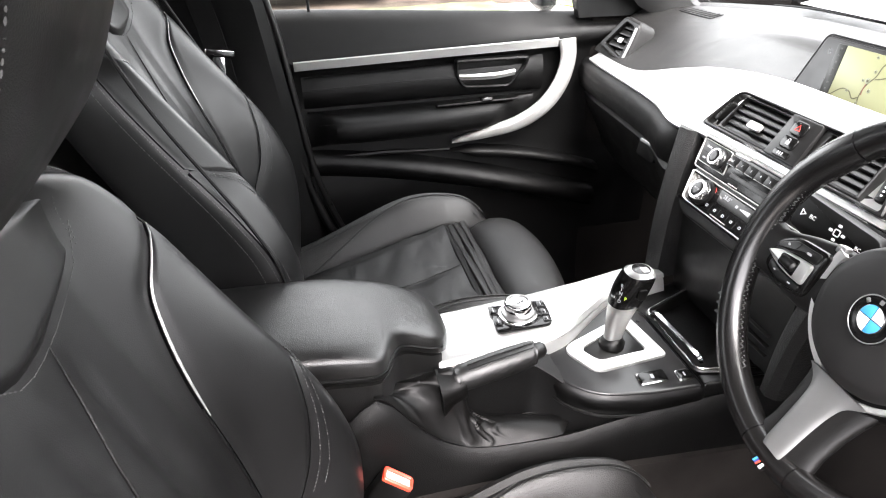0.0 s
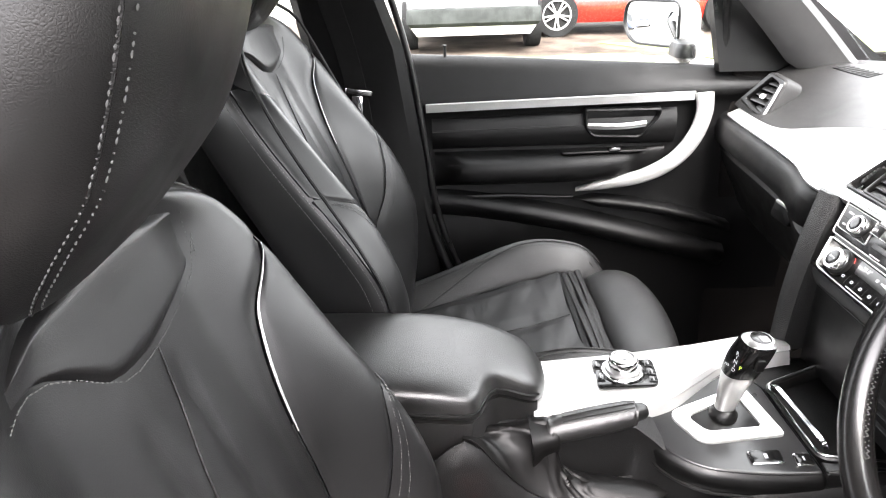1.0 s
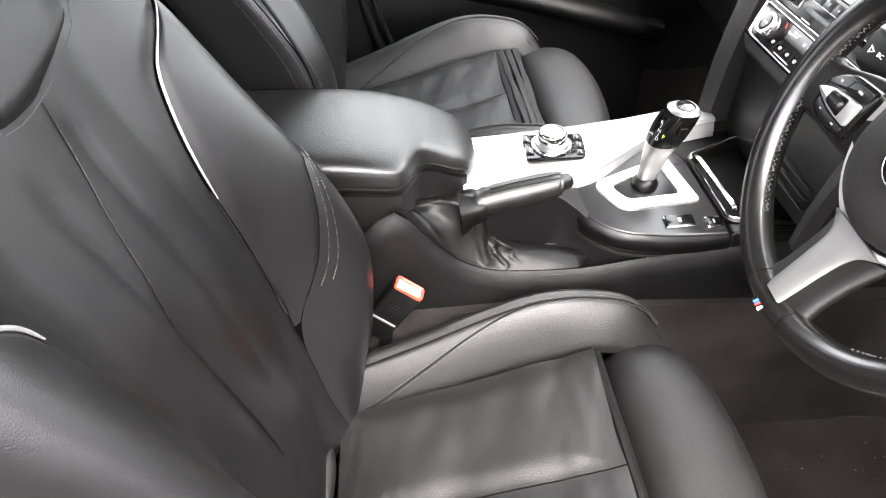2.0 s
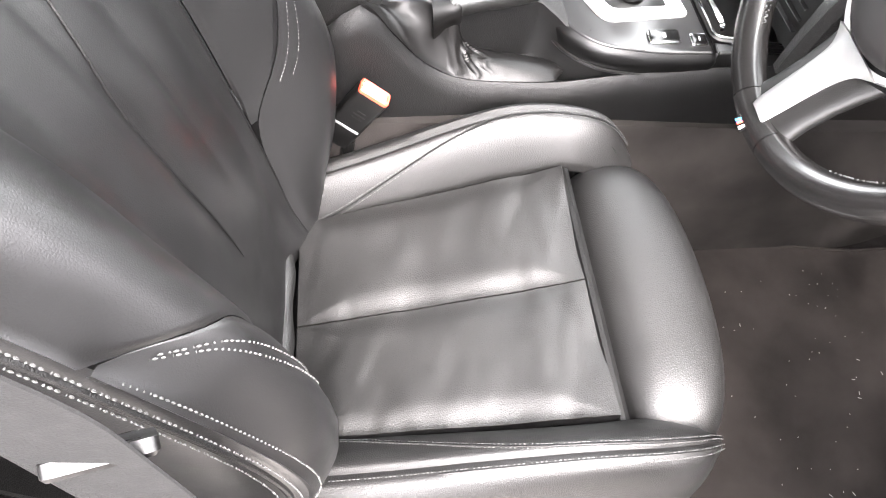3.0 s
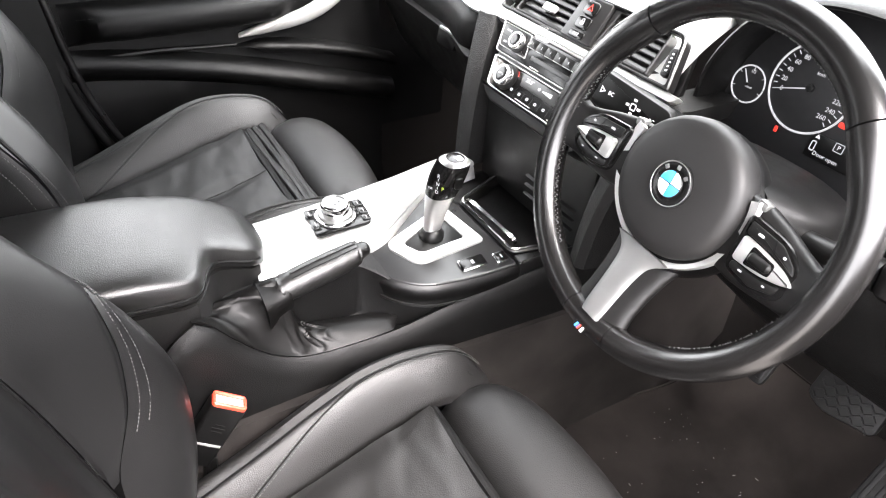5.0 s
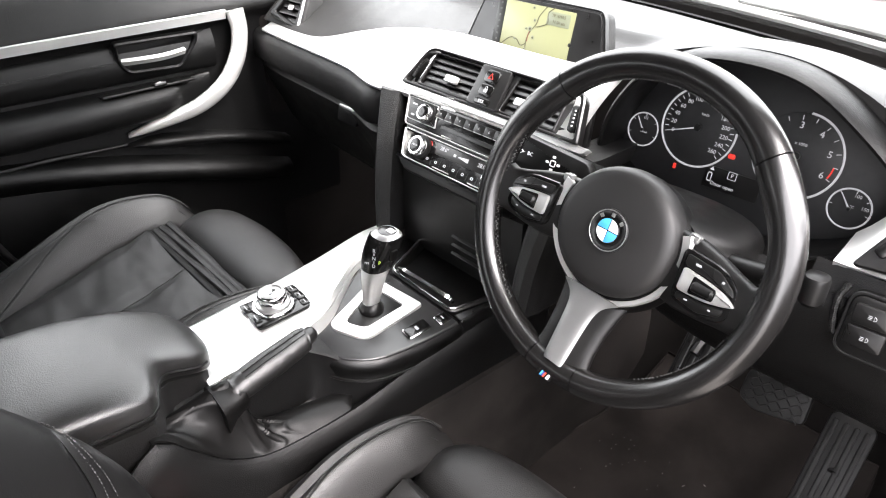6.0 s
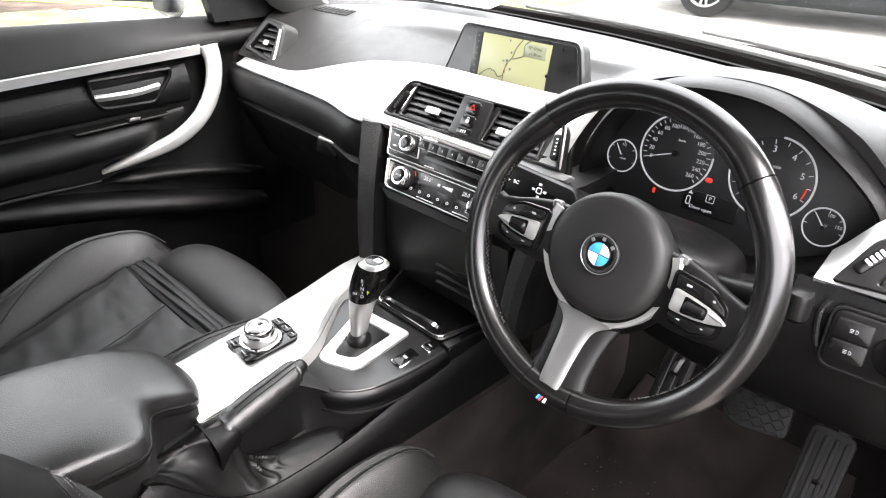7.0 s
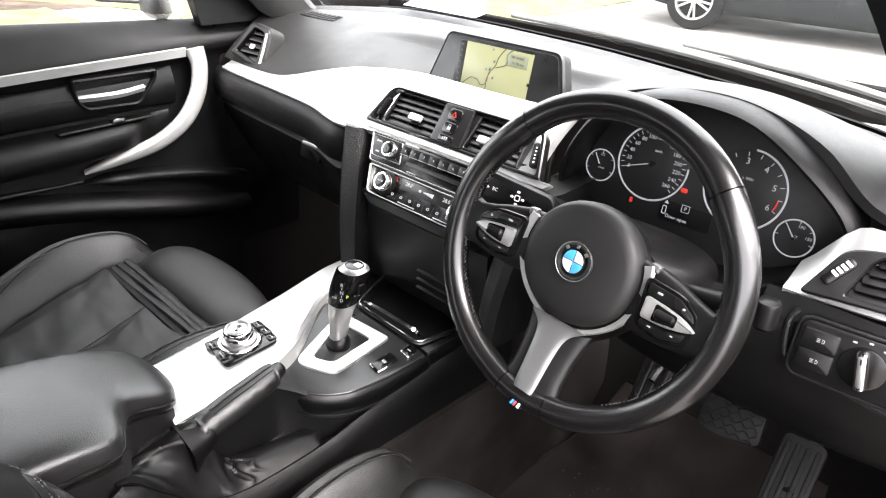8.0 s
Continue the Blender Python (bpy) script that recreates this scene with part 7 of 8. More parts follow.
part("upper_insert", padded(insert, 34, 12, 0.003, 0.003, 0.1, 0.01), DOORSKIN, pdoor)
part("insert_stitching", stitches([[Vector(insert(a, 0.66)) + Vector((0.0062, 0, 0)) for a in np.linspace(0.02, 0.60, 60)]], 0.0045, 0.0006), DARK_THREAD, pdoor)
part("insert_seam", tube([Vector(insert(a, 0.61)) + Vector((0.004, 0, 0)) for a in np.linspace(0.0, 0.62, 30)], 0.0012, 6), SOFT, pdoor)
rings = []
for i, y in enumerate(np.linspace(-0.095, 0.45, 28)):
    k = min(1, i / 3, (27 - i) / 5)
    d = curve1([(-0.095, 0.050), (0.0, 0.070), (0.25, 0.065), (0.45, 0.035)], y) * max(0.25, k)
    z0, z1 = lerp(0.540, 0.525, 1 - max(0.2, k)) - 0.005, 0.606
    rings.append([(-0.803 + d * max(0.0, math.cos(u)) ** 0.6, y, (z0 + z1) / 2 + (z1 - z0) / 2 * math.copysign(abs(math.sin(u)) ** 0.7, math.sin(u))) for u in np.linspace(-math.pi / 2, math.pi / 2, 16)] + [(-0.810, y, z1), (-0.810, y, z0)])
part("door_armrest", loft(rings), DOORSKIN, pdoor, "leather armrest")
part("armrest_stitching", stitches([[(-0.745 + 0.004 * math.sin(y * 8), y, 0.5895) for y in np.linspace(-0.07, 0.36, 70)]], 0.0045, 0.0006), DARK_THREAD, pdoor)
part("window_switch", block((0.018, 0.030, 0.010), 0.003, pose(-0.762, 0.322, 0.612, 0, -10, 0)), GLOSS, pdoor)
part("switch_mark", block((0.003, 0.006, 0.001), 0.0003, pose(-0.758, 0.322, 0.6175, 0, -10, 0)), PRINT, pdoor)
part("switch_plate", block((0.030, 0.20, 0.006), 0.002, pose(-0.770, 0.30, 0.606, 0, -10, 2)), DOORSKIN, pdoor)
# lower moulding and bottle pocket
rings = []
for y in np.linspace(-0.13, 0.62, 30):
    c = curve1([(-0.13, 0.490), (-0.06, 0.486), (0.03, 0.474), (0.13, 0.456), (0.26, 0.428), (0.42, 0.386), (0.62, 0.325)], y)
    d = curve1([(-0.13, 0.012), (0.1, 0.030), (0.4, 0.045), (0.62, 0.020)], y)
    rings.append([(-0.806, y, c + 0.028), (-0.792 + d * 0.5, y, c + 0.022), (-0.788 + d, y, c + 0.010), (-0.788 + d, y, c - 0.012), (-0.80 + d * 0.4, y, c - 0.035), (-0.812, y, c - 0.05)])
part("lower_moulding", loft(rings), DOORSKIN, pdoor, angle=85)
rings = []
for y in np.linspace(0.215, 0.62, 20):
    c = curve1([(0.215, 0.487), (0.288, 0.482), (0.389, 0.468), (0.513, 0.440), (0.62, 0.405)], y)
    k = smooth(0.235, 0.30, y)
    rings.append([(-0.806, y, c + 0.012 * k), (-0.785 + 0.02 * k, y, c + 0.010 * k), (-0.780 + 0.022 * k, y, c), (-0.786 + 0.02 * k, y, c - 0.012 * k), (-0.806, y, c - 0.016 * k)])
part("pocket_lip", loft(rings), DOORSKIN, pdoor, angle=85)
part("upper_crease", tube([(-0.792 + 0.008 * smooth(-0.13, 0.0, y), y, 0.499 - 0.008 * smooth(0.05, 0.24, y)) for y in np.linspace(-0.125, 0.235, 24)], [0.003 + 0.003 * math.sin(math.pi * i / 23) for i in range(24)], 8), DOORSKIN, pdoor)
part("lock_pin", tube([(-0.805, -0.065, 0.826), (-0.805, -0.065, 0.846), (-0.805, -0.065, 0.853)], [0.0035, 0.0035, 0.0048], 12), PLASTIC, pdoor)
# seal round the door's rear edge
seal = polyline([(-0.765, 0.02, 0.16), (-0.765, -0.05, 0.27), (-0.765, -0.115, 0.45), (-0.765, -0.145, 0.65), (-0.762, -0.165, 0.80), (-0.735, -0.205, 0.97), (-0.66, -0.25, 1.12)], 40)
part("seal", tube(seal, 0.011, 10), PLASTIC, pdoor, "black rubber door seal")
part("shut_edge", tube([p + Vector((-0.010, 0.026, 0)) for p in seal], 0.008, 10), SATIN, pdoor)


# glass, frame and mirror triangle
def side_glass(a, b):
    z0, z1 = 0.75, 1.16
    y = lerp(-0.20, 0.60, a)
    z = lerp(z0, z1, b)
    return (-0.835 + 0.20 * b ** 1.3, y, z)


gl = part("window", sheet(side_glass, 10, 10, 0.004), GLASS, pdoor, "side window with rain drops")
gl.visible_shadow = False
rng = random.Random(11)
drops = bmesh.new()
for _ in range(260):
    a, b = rng.uniform(0.02, 0.75), rng.uniform(0.18, 0.75)
    p = Vector(side_glass(a, b)) + Vector((0.001, 0, 0))
    r = rng.choice((0.0008, 0.001, 0.0013, 0.0018))
    vs = [drops.verts.new(p + Vector((0.0003, r * 0.8 * math.cos(t), r * math.sin(t)))) for t in np.linspace(0, 6.28, 7)[:-1]]
    c = drops.verts.new(p + Vector((r * 0.6, 0, 0)))
    for i in range(6):
        drops.faces.new((vs[i], vs[(i + 1) % 6], c))
DROP = glass("rain_drop", 0.05)
tagged(part("rain_drops", drops, DROP, pdoor, "scattered rain drops"), kind="stuff").visible_shadow = False
part("mirror_sail", loft([[(x, y, z) for y, z in ((0.552, 0.778), (0.92, 0.772), (0.92, 0.79), (0.64, 1.00), (0.500, 1.00))] for x in (-0.815, -0.785)]), BPILLAR, pdoor, "black mirror sail panel")
part("front_frame", tube([(-0.80, 0.565, 0.785), (-0.78, 0.545, 0.95), (-0.74, 0.52, 1.05)], 0.010, 8), PLASTIC, pdoor)

# exterior mirror
em = thing("wing_mirror", "silver-shelled exterior mirror outside the passenger window", "wing mirror", (-0.975, 0.475, 0.862))
MM = basis((0, -0.02, 0), (0.87, 0.48, 0), (0.0, 0.05, 1))
mo = round_poly([(-0.105, 0.055), (0.075, 0.062), (0.085, -0.048), (-0.070, -0.052), (-0.110, -0.010)], [0.03, 0.03, 0.03, 0.04, 0.03], 6)
part("shell", loft([[MM @ Vector((x * k, y * k, z)) for x, y in mo] for z, k in ((0.0, 1.0), (-0.03, 1.02), (-0.07, 0.92), (-0.10, 0.65), (-0.11, 0.3))]), PEARL, em)
part("rim", frame_ring(mo, inset(mo, 0.006), -0.004, 0.006, 0.002, MM), PLASTIC, em)
part("glass", slab(inset(mo, 0.006), -0.004, 0.002, 0.0005, MM), MIRROR, em)
part("foot", block((0.09, 0.05, 0.05), 0.015, pose(0.10, 0.02, -0.05)), PLASTIC, em)

# passenger's belt
pbelt = thing("passenger_seat_belt", "dark seat belt with a bright tongue hanging on the door pillar", "seat belt")
part("webbing", strap(polyline([(-0.612, -0.325, 1.13), (-0.648, -0.300, 1.00), (-0.690, -0.275, 0.88), (-0.710, -0.258, 0.770), (-0.722, -0.245, 0.60), (-0.735, -0.22, 0.10)], 30), 0.046, 0.0014, (0.15, 1, 0.1)), WEBBING, pbelt)
part("tongue_grip", block((0.010, 0.058, 0.014), 0.003, pose(-0.698, -0.252, 0.776, -10, 12, 0)), CHROME, pbelt, "bright belt tongue")
part("tongue_plate", slab(rrect(0.024, 0.042, 0.004), -0.0012, 0.0012, 0.0004, basis((-0.700, -0.258, 0.746), (0, 1, -0.1), (0, 0.1, 1))), CHROME, pbelt)
part("guide", block((0.02, 0.07, 0.03), 0.006, pose(-0.610, -0.325, 1.13)), PLASTIC, pbelt)

# driver's belt beside the seat
dbelt = thing("driver_seat_belt", "dark seat belt with a plastic guide beside the driver's seat", "seat belt")
part("webbing", strap(polyline([(0.655, -0.40, 1.10), (0.658, -0.27, 0.94), (0.660, -0.190, 0.79), (0.662, -0.172, 0.70), (0.670, -0.16, 0.55), (0.685, -0.17, 0.30), (0.69, -0.20, 0.14)], 40), 0.046, 0.0014, (0.0, 1, 0.2)), WEBBING, dbelt)
TM = basis((0.655, -0.170, 0.705), (-0.25, 1, -0.10), (0.55, 0.2, 1))
part("tongue", frame_ring(round_poly([(-0.024, 0.013), (0.022, 0.013), (0.017, -0.016), (-0.017, -0.016)], 0.006, 5), round_poly([(-0.017, 0.008), (0.015, 0.008), (0.014, 0.004), (-0.015, 0.004)], 0.0015, 5), -0.004, 0.004, 0.002, TM), PLASTIC, dbelt, "black plastic belt tongue")
part("tongue_plate", slab(rrect(0.018, 0.030, 0.004), -0.0012, 0.0012, 0.0004, TM @ pose(0, -0.026, 0)), CHROME, dbelt)

# ---- windscreen, screen pillars and wiper ----
def screen_pt(a, b):
    x = lerp(-0.74, 0.74, a)
    y, z = curve1(GLASS_BASE, x)
    y, z = y + 0.030, z - 0.012
    return (x * (1 - 0.16 * b), lerp(y, 0.44 - 0.04 * (x / 0.74) ** 2, b), lerp(z, 1.17 - 0.04 * (x / 0.74) ** 2, b) + 0.03 * math.sin(math.pi * b))


ws = part("windscreen", sheet(screen_pt, 24, 12, 0.004), GLASS)
ws.visible_shadow = False
tagged(ws, "clear windscreen with a few rain drops", "windscreen", kind="structure")
tagged(part("windscreen_border", sheet(lambda a, b: Vector(screen_pt(lerp(0.07, 1, a), 0.018 * b)) + Vector((0, 0, 0.003)), 60, 2, 0.003), PLASTIC), "black ceramic border along the windscreen's base", "windscreen", kind="structure")
for s, nm in ((-1, "left"), (1, "right")):
    rings = []
    for t in np.linspace(-0.05, 1.0, 14):
        p = Vector(screen_pt(0.0 if s < 0 else 1.0, max(0.0, t))) - Vector((0.0 if s < 0 else 0.075, 0, 0))
        if t < 0:
            p += Vector((0, 0.06, -0.03))
        w = lerp(0.085, 0.055, max(0, t))
        if s < 0:
            p -= Vector((0, 0.015, 0))
            sect = ((0.016, -0.035, 0), (0.014, -0.075, 0), (0.008, -w * 0.85 - 0.060, 0), (-0.010, -w * 1.1 - 0.066, 0), (-0.05, -w * 1.1 - 0.05, 0), (-0.06, 0.0, 0), (0.0, -0.010, 0))
        else:
            sect = ((-0.080, 0.02, -0.035), (-0.070, -w * 0.4, -0.045), (0.005, -w, 0), (0.05, -w * 0.9, 0), (0.06, 0.03, 0), (0, 0.05, 0))
        rings.append([p + Vector(q) for q in sect])
    # twin pillars of one trim: the right one's shade is put into its colour
    tagged(part("pillar_a_" + nm, loft(rings), PILLAR if s < 0 else BPILLAR), "grey trimmed windscreen pillar" if s < 0 else "windscreen pillar beside the open door, shade in its dark colour", "pillar", kind="structure")
rng = random.Random(21)
drops = bmesh.new()
for _ in range(240):
    a, b = rng.uniform(0.25, 0.98), rng.uniform(0.08, 0.6)
    p, r = Vector(screen_pt(a, b)) + Vector((0, 0.002, 0.004)), rng.choice((0.0008, 0.0011, 0.0015, 0.0022))
    vs = [drops.verts.new(p + Vector((r * math.cos(t), 0.6 * r * math.sin(t), 0.8 * r * math.sin(t)))) for t in np.linspace(0, 6.28, 7)[:-1]]
    c = drops.verts.new(p + Vector((0, r * 0.5, r * 0.4)))
    for i in range(6):
        drops.faces.new((vs[i], vs[(i + 1) % 6], c))
ob = tagged(part("rain_drops", drops, DROP), "rain drops scattered on the windscreen", "rain drops", kind="stuff")
ob.visible_shadow = False
wip = thing("windscreen_wiper", "black wiper arm and blade resting on the windscreen's base", "wiper", (0.2, 1.02, 0.80))
WIPER = material("grey_wiper_rubber", (0.16, 0.16, 0.155), 0.5, vary=0.3, scale=60, stretch=(0.2, 1, 1))
part("blade", tube(polyline([(-0.52, 0.055, 0.015), (-0.2, 0.045, 0.010), (0.1, 0.015, -0.002), (0.32, -0.03, -0.015)], 24), 0.0065, 8), WIPER, wip, "grey blade")
part("arm", tube(polyline([(-0.10, 0.056, 0.018), (0.05, 0.045, 0.012), (0.22, 0.02, 0.004), (0.42, 0.03, -0.03)], 16), 0.006, 8), WIPER, wip)
card = thing("paper_card", "white printed card lying on the dashboard under the windscreen", "card", (-0.43, 0.965, 0.824))
part("sheet", slab(rrect(0.22, 0.05, 0.002, 3), 0, 0.0015, 0.0003, basis((0, 0, 0), (1, 0.02, 0), (0, 1, 0.15))), WHITE, card)
for k in range(3):
    part("print_line", slab(rrect(0.16 - 0.03 * k, 0.003, 0.0005, 3), 0.0014, 0.0018, 0.0001, basis((0, 0.012 - 0.011 * k, 0.002 - 0.0016 * k), (1, 0.02, 0), (0, 1, 0.15))), DARK_THREAD, card)

# rear bench, seen past the front seats
bench = thing("rear_bench", "black leather rear seat bench in the shade", "rear seat", (0, -0.95, 0.2))
part("cushion", block((1.30, 0.50, 0.18), 0.05, pose(0, 0, 0.08, 6)), LEATHER, bench)
part("backrest", block((1.30, 0.16, 0.62), 0.05, pose(0, -0.24, 0.42, -22)), LEATHER, bench)
for x in (-0.36, 0.36):
    part("headrest", block((0.26, 0.09, 0.15), 0.03, pose(x, -0.36, 0.76, -12)), LEATHER, bench)
rdoor = thing("rear_passenger_door", "black rear door trim behind the passenger seat", "car door")
part("panel", block((0.06, 0.90, 0.80), 0.015, pose(-0.82, -0.76, 0.42)), SOFT, rdoor)
rg = part("window", sheet(lambda a, b: (-0.835 + 0.2 * b ** 1.3, lerp(-1.05, -0.36, a), lerp(0.82, 1.15, b)), 6, 6, 0.004), GLASS, rdoor)
rg.visible_shadow = False

rr = thing("rear_driver_side_door", "black rear door trim behind the driver's seat", "car door")
part("panel", block((0.06, 0.90, 0.80), 0.015, pose(0.82, -0.92, 0.42)), SOFT, rr)
rg = part("window", sheet(lambda a, b: (0.835 - 0.2 * b ** 1.3, lerp(-1.25, -0.52, a), lerp(0.82, 1.15, b)), 6, 6, 0.004), GLASS, rr)
rg.visible_shadow = False
for s, nm in ((-1, "left"), (1, "right")):
    cp = part("pillar_c_" + nm, loft([[(s * (x - 0.26 * max(0, z - 0.8)), y, z) for x, y in ((0.80, y0), (0.86, y0), (0.86, y1), (0.80, y1))] for z, y0, y1 in ((-0.1, -1.75, -1.25), (0.82, -1.75, -1.15), (1.17, -1.45, -1.15))]), BPILLAR)
    tagged(cp, "dark pillar beside the rear window", "pillar", kind="structure")
    rl = part("roof_rail_" + nm, loft([[(s * x, y, z + dz) for x, z in ((0.56, 1.13), (0.63, 1.10), (0.66, 1.14), (0.60, 1.19))] for y, dz in ((0.45, -0.02), (0.0, 0.01), (-0.8, 0.0), (-1.4, -0.05))]), HEADLINER)
    tagged(rl, "anthracite roof rail above the doors", "roof rail", kind="structure")
bw = part("rear_window", sheet(lambda a, b: (lerp(-0.62, 0.62, a), lerp(-1.75, -1.38, b), lerp(0.84, 1.14, b)), 8, 6, 0.004), GLASS)
bw.visible_shadow = False
tagged(bw, "sloping rear window", "window", kind="structure")
# the unseen driver's door, opened only 24 degrees to block light from the side
dd = thing("driver_door", "black driver's door, unseen, partly open to block side light", "car door", (0.86, 0.64, 0))
part("panel", block((0.08, 1.05, 0.80), 0.02, pose(0.0, 0.0, 0.43) @ pose(0, -0.525, 0)), SOFT, dd)
part("window_frame", tube([(0, 0, 0.84), (-0.03, -0.45, 1.10), (-0.05, -0.85, 1.14), (0, -1.0, 0.84)], 0.015, 8), PLASTIC, dd)
dd.rotation_euler = (0, 0, radians(24))

# ---- outside ----
G = -0.31
GROUND = material("pale_gravel_tarmac", (0.22, 0.205, 0.19), 0.9, vary=0.35, scale=1.5, grain=0.6, grain_scale=90)
GRASS = material("grass_verge", (0.09, 0.11, 0.03), 0.9, vary=0.5, scale=3)
LEAF = material("hedge_leaf", (0.06, 0.075, 0.02), 0.7, vary=0.5, scale=4)
CARWHITE = material("white_car_paint", (0.75, 0.75, 0.75), 0.2, vary=0.03, coat=1.0)
CARRED = material("red_car_paint", (0.38, 0.012, 0.006), 0.25, vary=0.05, coat=1.0)
CARBLUE = material("navy_car_paint", (0.035, 0.05, 0.10), 0.22, vary=0.05, coat=1.0)
CARGREY = material("dark_car_paint", (0.012, 0.014, 0.0155), 0.4, vary=0.05, spec=0.25)
TYRE = material("tyre_rubber", (0.010, 0.010, 0.010), 0.85, vary=0.2, scale=20, spec=0.15)
BUMPER = material("dull_bumper_plastic", (0.022, 0.024, 0.023), 0.8, vary=0.3, scale=6, spec=0.15)
SOIL = material("shaded_brown_soil", (0.060, 0.047, 0.038), 0.95, vary=0.5, scale=2.2, grain=0.8, grain_scale=40, spec=0.1)
TINT = material("tinted_glass", (0.01, 0.012, 0.013), 0.06, vary=0.05)
tagged(part("ground", sheet(lambda a, b: (lerp(-1500, 1500, a), lerp(-1500, 1500, b), G + 0.0), 8, 8, 0.1), GROUND), "pale worn tarmac yard reaching to the horizon", "ground", kind="structure")
tagged(part("verge", sheet(lambda a, b: (lerp(-9.2, -4.4, a), lerp(2.2, 9.0, b) + 1.2 * math.sin(a * 3), G + 0.012 + 0.01 * noise.noise((a * 9, b * 9, 0))), 30, 30, 0.02), GRASS), "rough grass verge beside the yard", "grass", kind="structure")
# brown soil, its colour darkened in place of the parked cars' shadow
tagged(part("soil", sheet(lambda a, b: (lerp(-14.0, -8.0, a) + 0.25 * noise.noise((b * 7, 0, 2)), lerp(-3.0, 5.0, b), G + 0.006), 12, 30, 0.02), SOIL), "brown soil with the parked cars' shade in its colour", "ground", kind="structure")
tagged(part("verge_strip", sheet(lambda a, b: (lerp(-8.2, -6.9, a) + 0.2 * noise.noise((b * 12, 0, 0)), lerp(-1.5, 2.5, b), G + 0.012), 10, 30, 0.02), GRASS), "thin grass edge along the parked cars", "grass", kind="structure")


def alloy(parent, x, y, z, r, side):
    """A wheel: tyre and spoked rim, its face towards side."""
    m = basis((x, y, z), (0, 1, 0), (0, 0, 1)) if side == "x" else basis((x, y, z), (1, 0, 0), (0, 0, 1))
    w = part("wheel", lathe([(r * 0.62, -0.10), (r * 0.97, -0.10), (r, -0.06), (r, 0.06), (r * 0.97, 0.10), (r * 0.68, 0.11), (r * 0.66, 0.06)], 36, m), TYRE, parent, "tyre")
    part("rim", lathe([(r * 0.60, 0.0), (r * 0.66, 0.0), (r * 0.67, 0.105), (r * 0.62, 0.105), (r * 0.60, 0.050)], 36, m), PEARL, w)
    # a closed dark disc stands in for the shade between the spokes
    part("disc", lathe([(r * 0.60, 0.055), (r * 0.58, 0.06), (0.01, 0.062)], 30, m), TYRE, w)
    for k in range(10):
        part("spoke", block((r * 0.52, r * 0.075, 0.03), 0.008, m @ pose(0, 0, 0.085, 0, 0, 36 * k + (8 if k % 2 else -8)) @ pose(r * 0.36, 0, 0)), PEARL, w)
    part("hub", lathe([(r * 0.14, 0.05), (r * 0.14, 0.10), (r * 0.10, 0.105)], 20, m), PEARL, w)
    return w


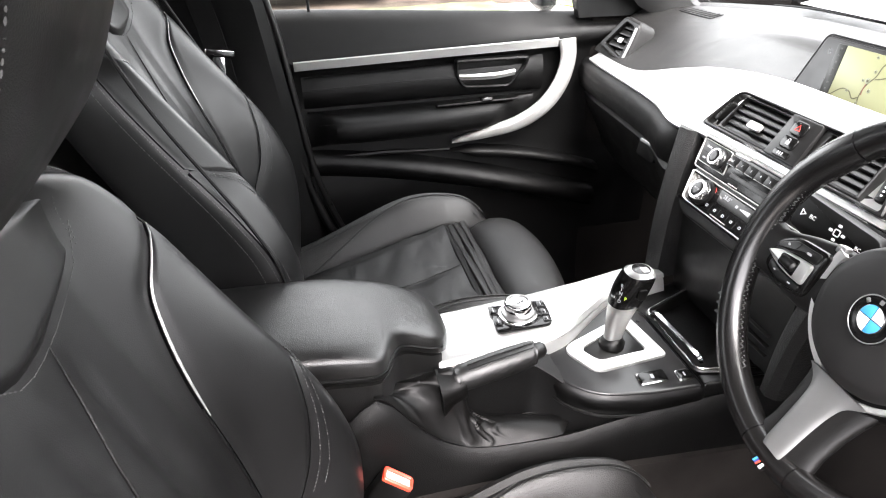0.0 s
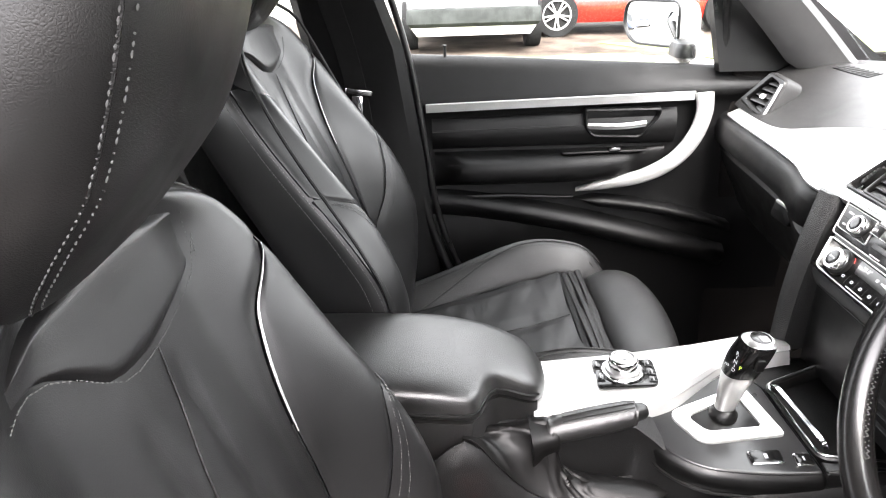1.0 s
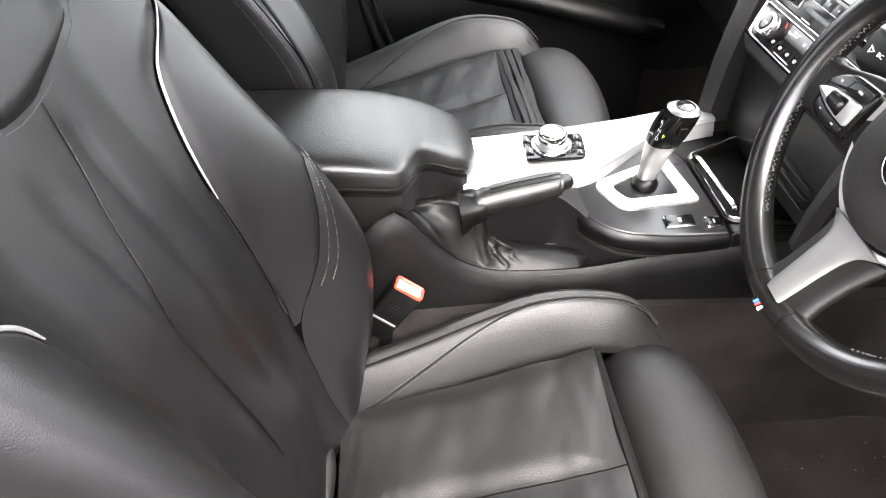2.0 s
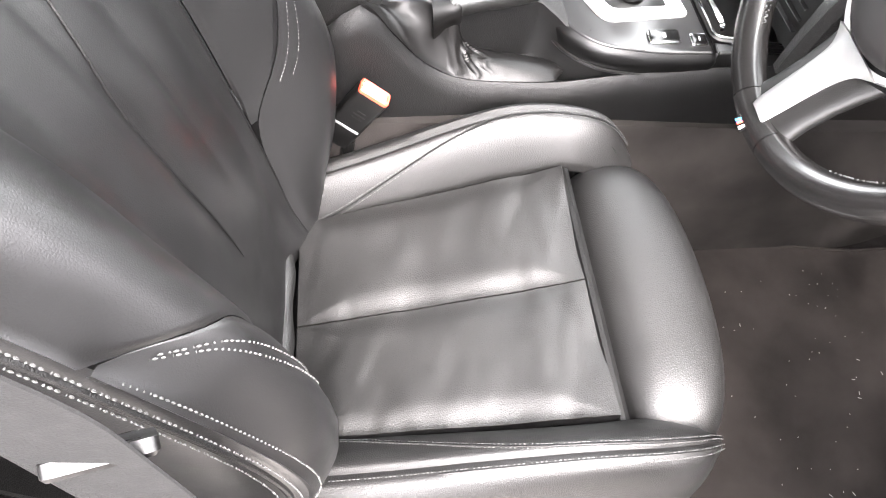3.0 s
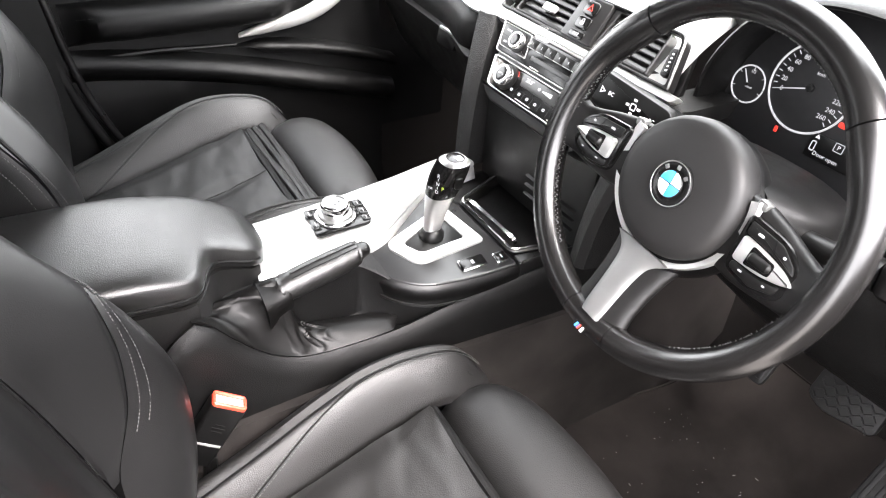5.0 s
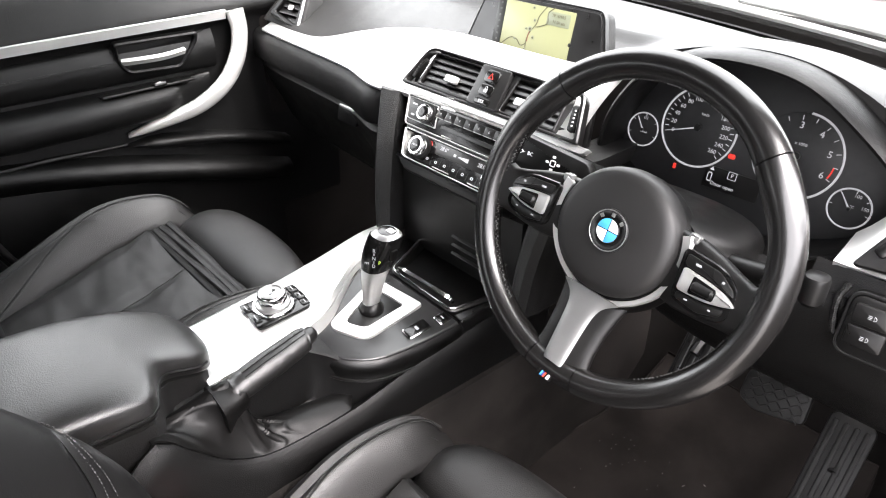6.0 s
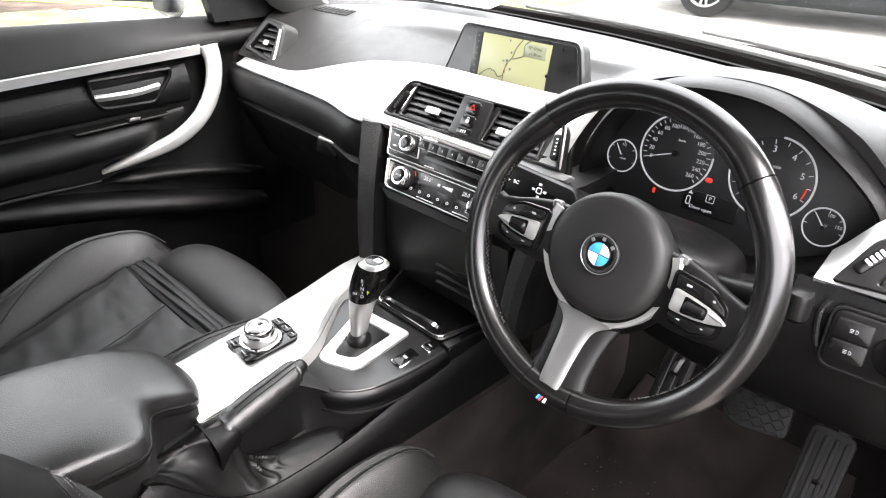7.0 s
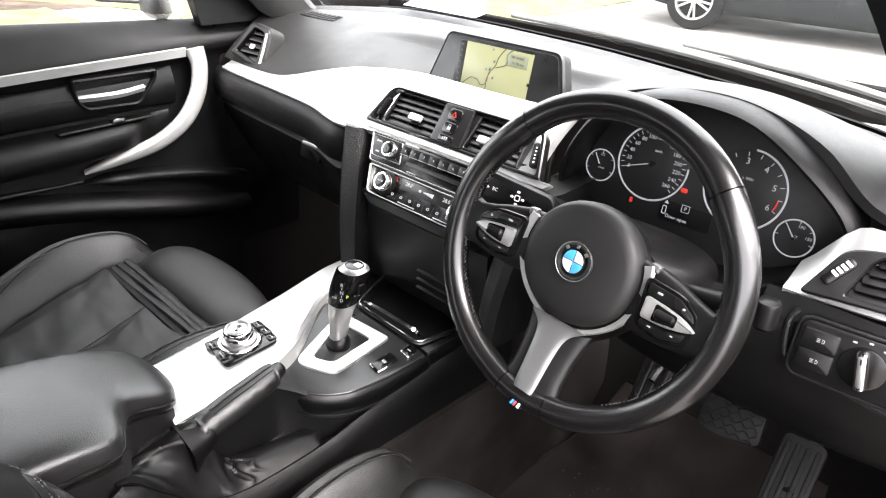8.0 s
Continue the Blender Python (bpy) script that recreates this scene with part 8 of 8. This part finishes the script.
def parked_car(name, label, at, turn, paint, length=4.4, width=1.8, height=1.5, lower=None, suv=False):
    """A parked car along its own x axis: lower body, cabin, glass, wheels, lamps."""
    car = thing(name, label, "car", at)
    L, W = length / 2, width / 2
    waist = height * (0.60 if suv else 0.56)
    body = []
    for x, z0, z1, w in ((-L, 0.36, waist * 0.80, 0.74), (-L + 0.08, 0.26, waist * 0.96, 0.90), (-L * 0.62, 0.20, waist, 1.0), (0, 0.20, waist * 0.98, 1.0), (L * 0.45, 0.20, waist * 0.95, 1.0), (L * 0.80, 0.22, waist * 0.86, 0.95), (L - 0.06, 0.26, waist * 0.72, 0.85), (L, 0.36, waist * 0.58, 0.66)):
        body.append([(x, W * w * c, lerp(z0, z1, s)) for c, s in ((-0.90, 0), (-0.99, 0.15), (-1.0, 0.5), (-0.97, 0.85), (-0.88, 1.0), (0.88, 1.0), (0.97, 0.85), (1.0, 0.5), (0.99, 0.15), (0.90, 0))])
    part("body", loft(body), paint, car)
    cab = []
    for x, z, w in ((-L * 0.88 if suv else -L * 0.72, waist * 0.97, 0.86), (-L * 0.66, height * 0.96, 0.70), (-L * 0.30, height, 0.70), (L * 0.12, height * 0.98, 0.69), (L * 0.48, waist * 0.95, 0.84)):
        cab.append([(x, W * w * c, lerp(waist * 0.9, z, s)) for c, s in ((-1.0, 0), (-0.97, 0.4), (-0.88, 0.95), (-0.80, 1.0), (0.80, 1.0), (0.88, 0.95), (0.97, 0.4), (1.0, 0))])
    part("cabin", loft(cab), TINT, car, "dark glasshouse")
    roof_ = [[(x, W * 0.60 * c, z + dz) for c, dz in ((-1.12, -0.02), (-0.8, 0.006), (0.8, 0.006), (1.12, -0.02), (0.8, -0.03), (-0.8, -0.03))] for x, z in ((-L * 0.62, height * 0.97), (-L * 0.3, height + 0.005), (L * 0.13, height * 0.985))]
    part("roof", loft(roof_), paint, car)
    if lower:
        part("bumper", block((0.16, width * 0.95, 0.24), 0.05, pose(-L + 0.01, 0, 0.50)), lower, car, "grey plastic bumper")
    for x in (-L * 0.62, L * 0.64):
        for s in (-1, 1):
            wm = alloy(car, x, s * (W - 0.06), 0.33, 0.33, "y")
            if s > 0:
                wm.matrix_basis = Matrix.Translation((x, W - 0.06, 0)) @ Matrix.Rotation(math.pi, 4, "Z") @ Matrix.Translation((-x, -(W - 0.06), 0))
    for s in (-1, 1):
        part("tail_lamp", block((0.05, 0.34, 0.14), 0.03, pose(-L + 0.07, s * W * 0.68, waist * 0.82)), RED, car, "red tail lamp")
        part("headlamp", block((0.10, 0.34, 0.12), 0.04, pose(L - 0.10, s * W * 0.62, waist * 0.62)), CHROME, car)
        part("door_line", block((0.012, 0.012, waist * 0.55), 0.003, pose(0.0, s * W * 1.0, waist * 0.6)), PLASTIC, car)
    part("plate", block((0.012, 0.50, 0.11), 0.004, pose(-L - 0.01, 0, waist * 0.55)), WHITE, car)
    car.rotation_euler = (0, 0, radians(turn))
    return car


parked_car("parked_suv", "white parked off-roader with grey plastic bumper", (-10.6, 0.38, G), 180, CARWHITE, 4.4, 1.85, 1.65, BUMPER, True)
parked_car("parked_hatchback", "red parked hatchback with silver alloy wheels", (-10.9, 3.0, G), 90, CARRED, 4.1, 1.75, 1.45)
parked_car("parked_saloon", "navy blue parked car with a red tail lamp", (-5.6, -5.2, G), 200, CARBLUE, 4.4, 1.8, 1.45)
parked_car("parked_estate", "dark grey parked car with pale alloy wheels beyond the bonnet", (-1.45, 8.75, G), 185, CARGREY, 4.6, 1.82, 1.5)
parked_car("parked_white_car", "white parked car behind, seen in the wing mirror", (-3.6, -8.5, G), 80, CARWHITE, 4.3, 1.8, 1.45)

# own bonnet beyond the screen
def bonnet(a, b):
    x = lerp(-0.78, 0.78, a)
    return (x, lerp(1.10 - 0.10 * (x / 0.78) ** 2, 2.35 - 0.25 * (x / 0.78) ** 2, b), lerp(0.745, 0.50, b ** 1.4) - 0.10 * (x / 0.78) ** 4 + 0.012 * smooth(0.4, 0.5, abs(x)))


own = thing("bonnet", "pale silver bonnet of the car beyond the windscreen", "car bonnet")
part("panel", sheet(bonnet, 30, 20, 0.01), CARWHITE, own)

# hedge behind the yard
hedge = bmesh.new()
rng = random.Random(3)
for _ in range(9000):
    t = rng.uniform(0, 1)
    x, y = lerp(-26, 14, t), lerp(10, 21, min(1, t * 1.6)) + rng.gauss(0, 0.5)
    z = G + abs(rng.gauss(0, 1)) * 0.9 + 0.1
    p, s = Vector((x, y, min(z, 2.6))), rng.uniform(0.05, 0.14)
    u = Vector((rng.gauss(0, 1), rng.gauss(0, 1), rng.gauss(0, 1))).normalized()
    v_ = u.orthogonal().normalized()
    hedge.faces.new([hedge.verts.new(p + q * s) for q in (u, v_ * 0.5, -u, -v_ * 0.5)])
tagged(part("hedge", hedge, LEAF, smooth=False), "thin yellowish hedge along the back of the yard", "hedge", kind="stuff")
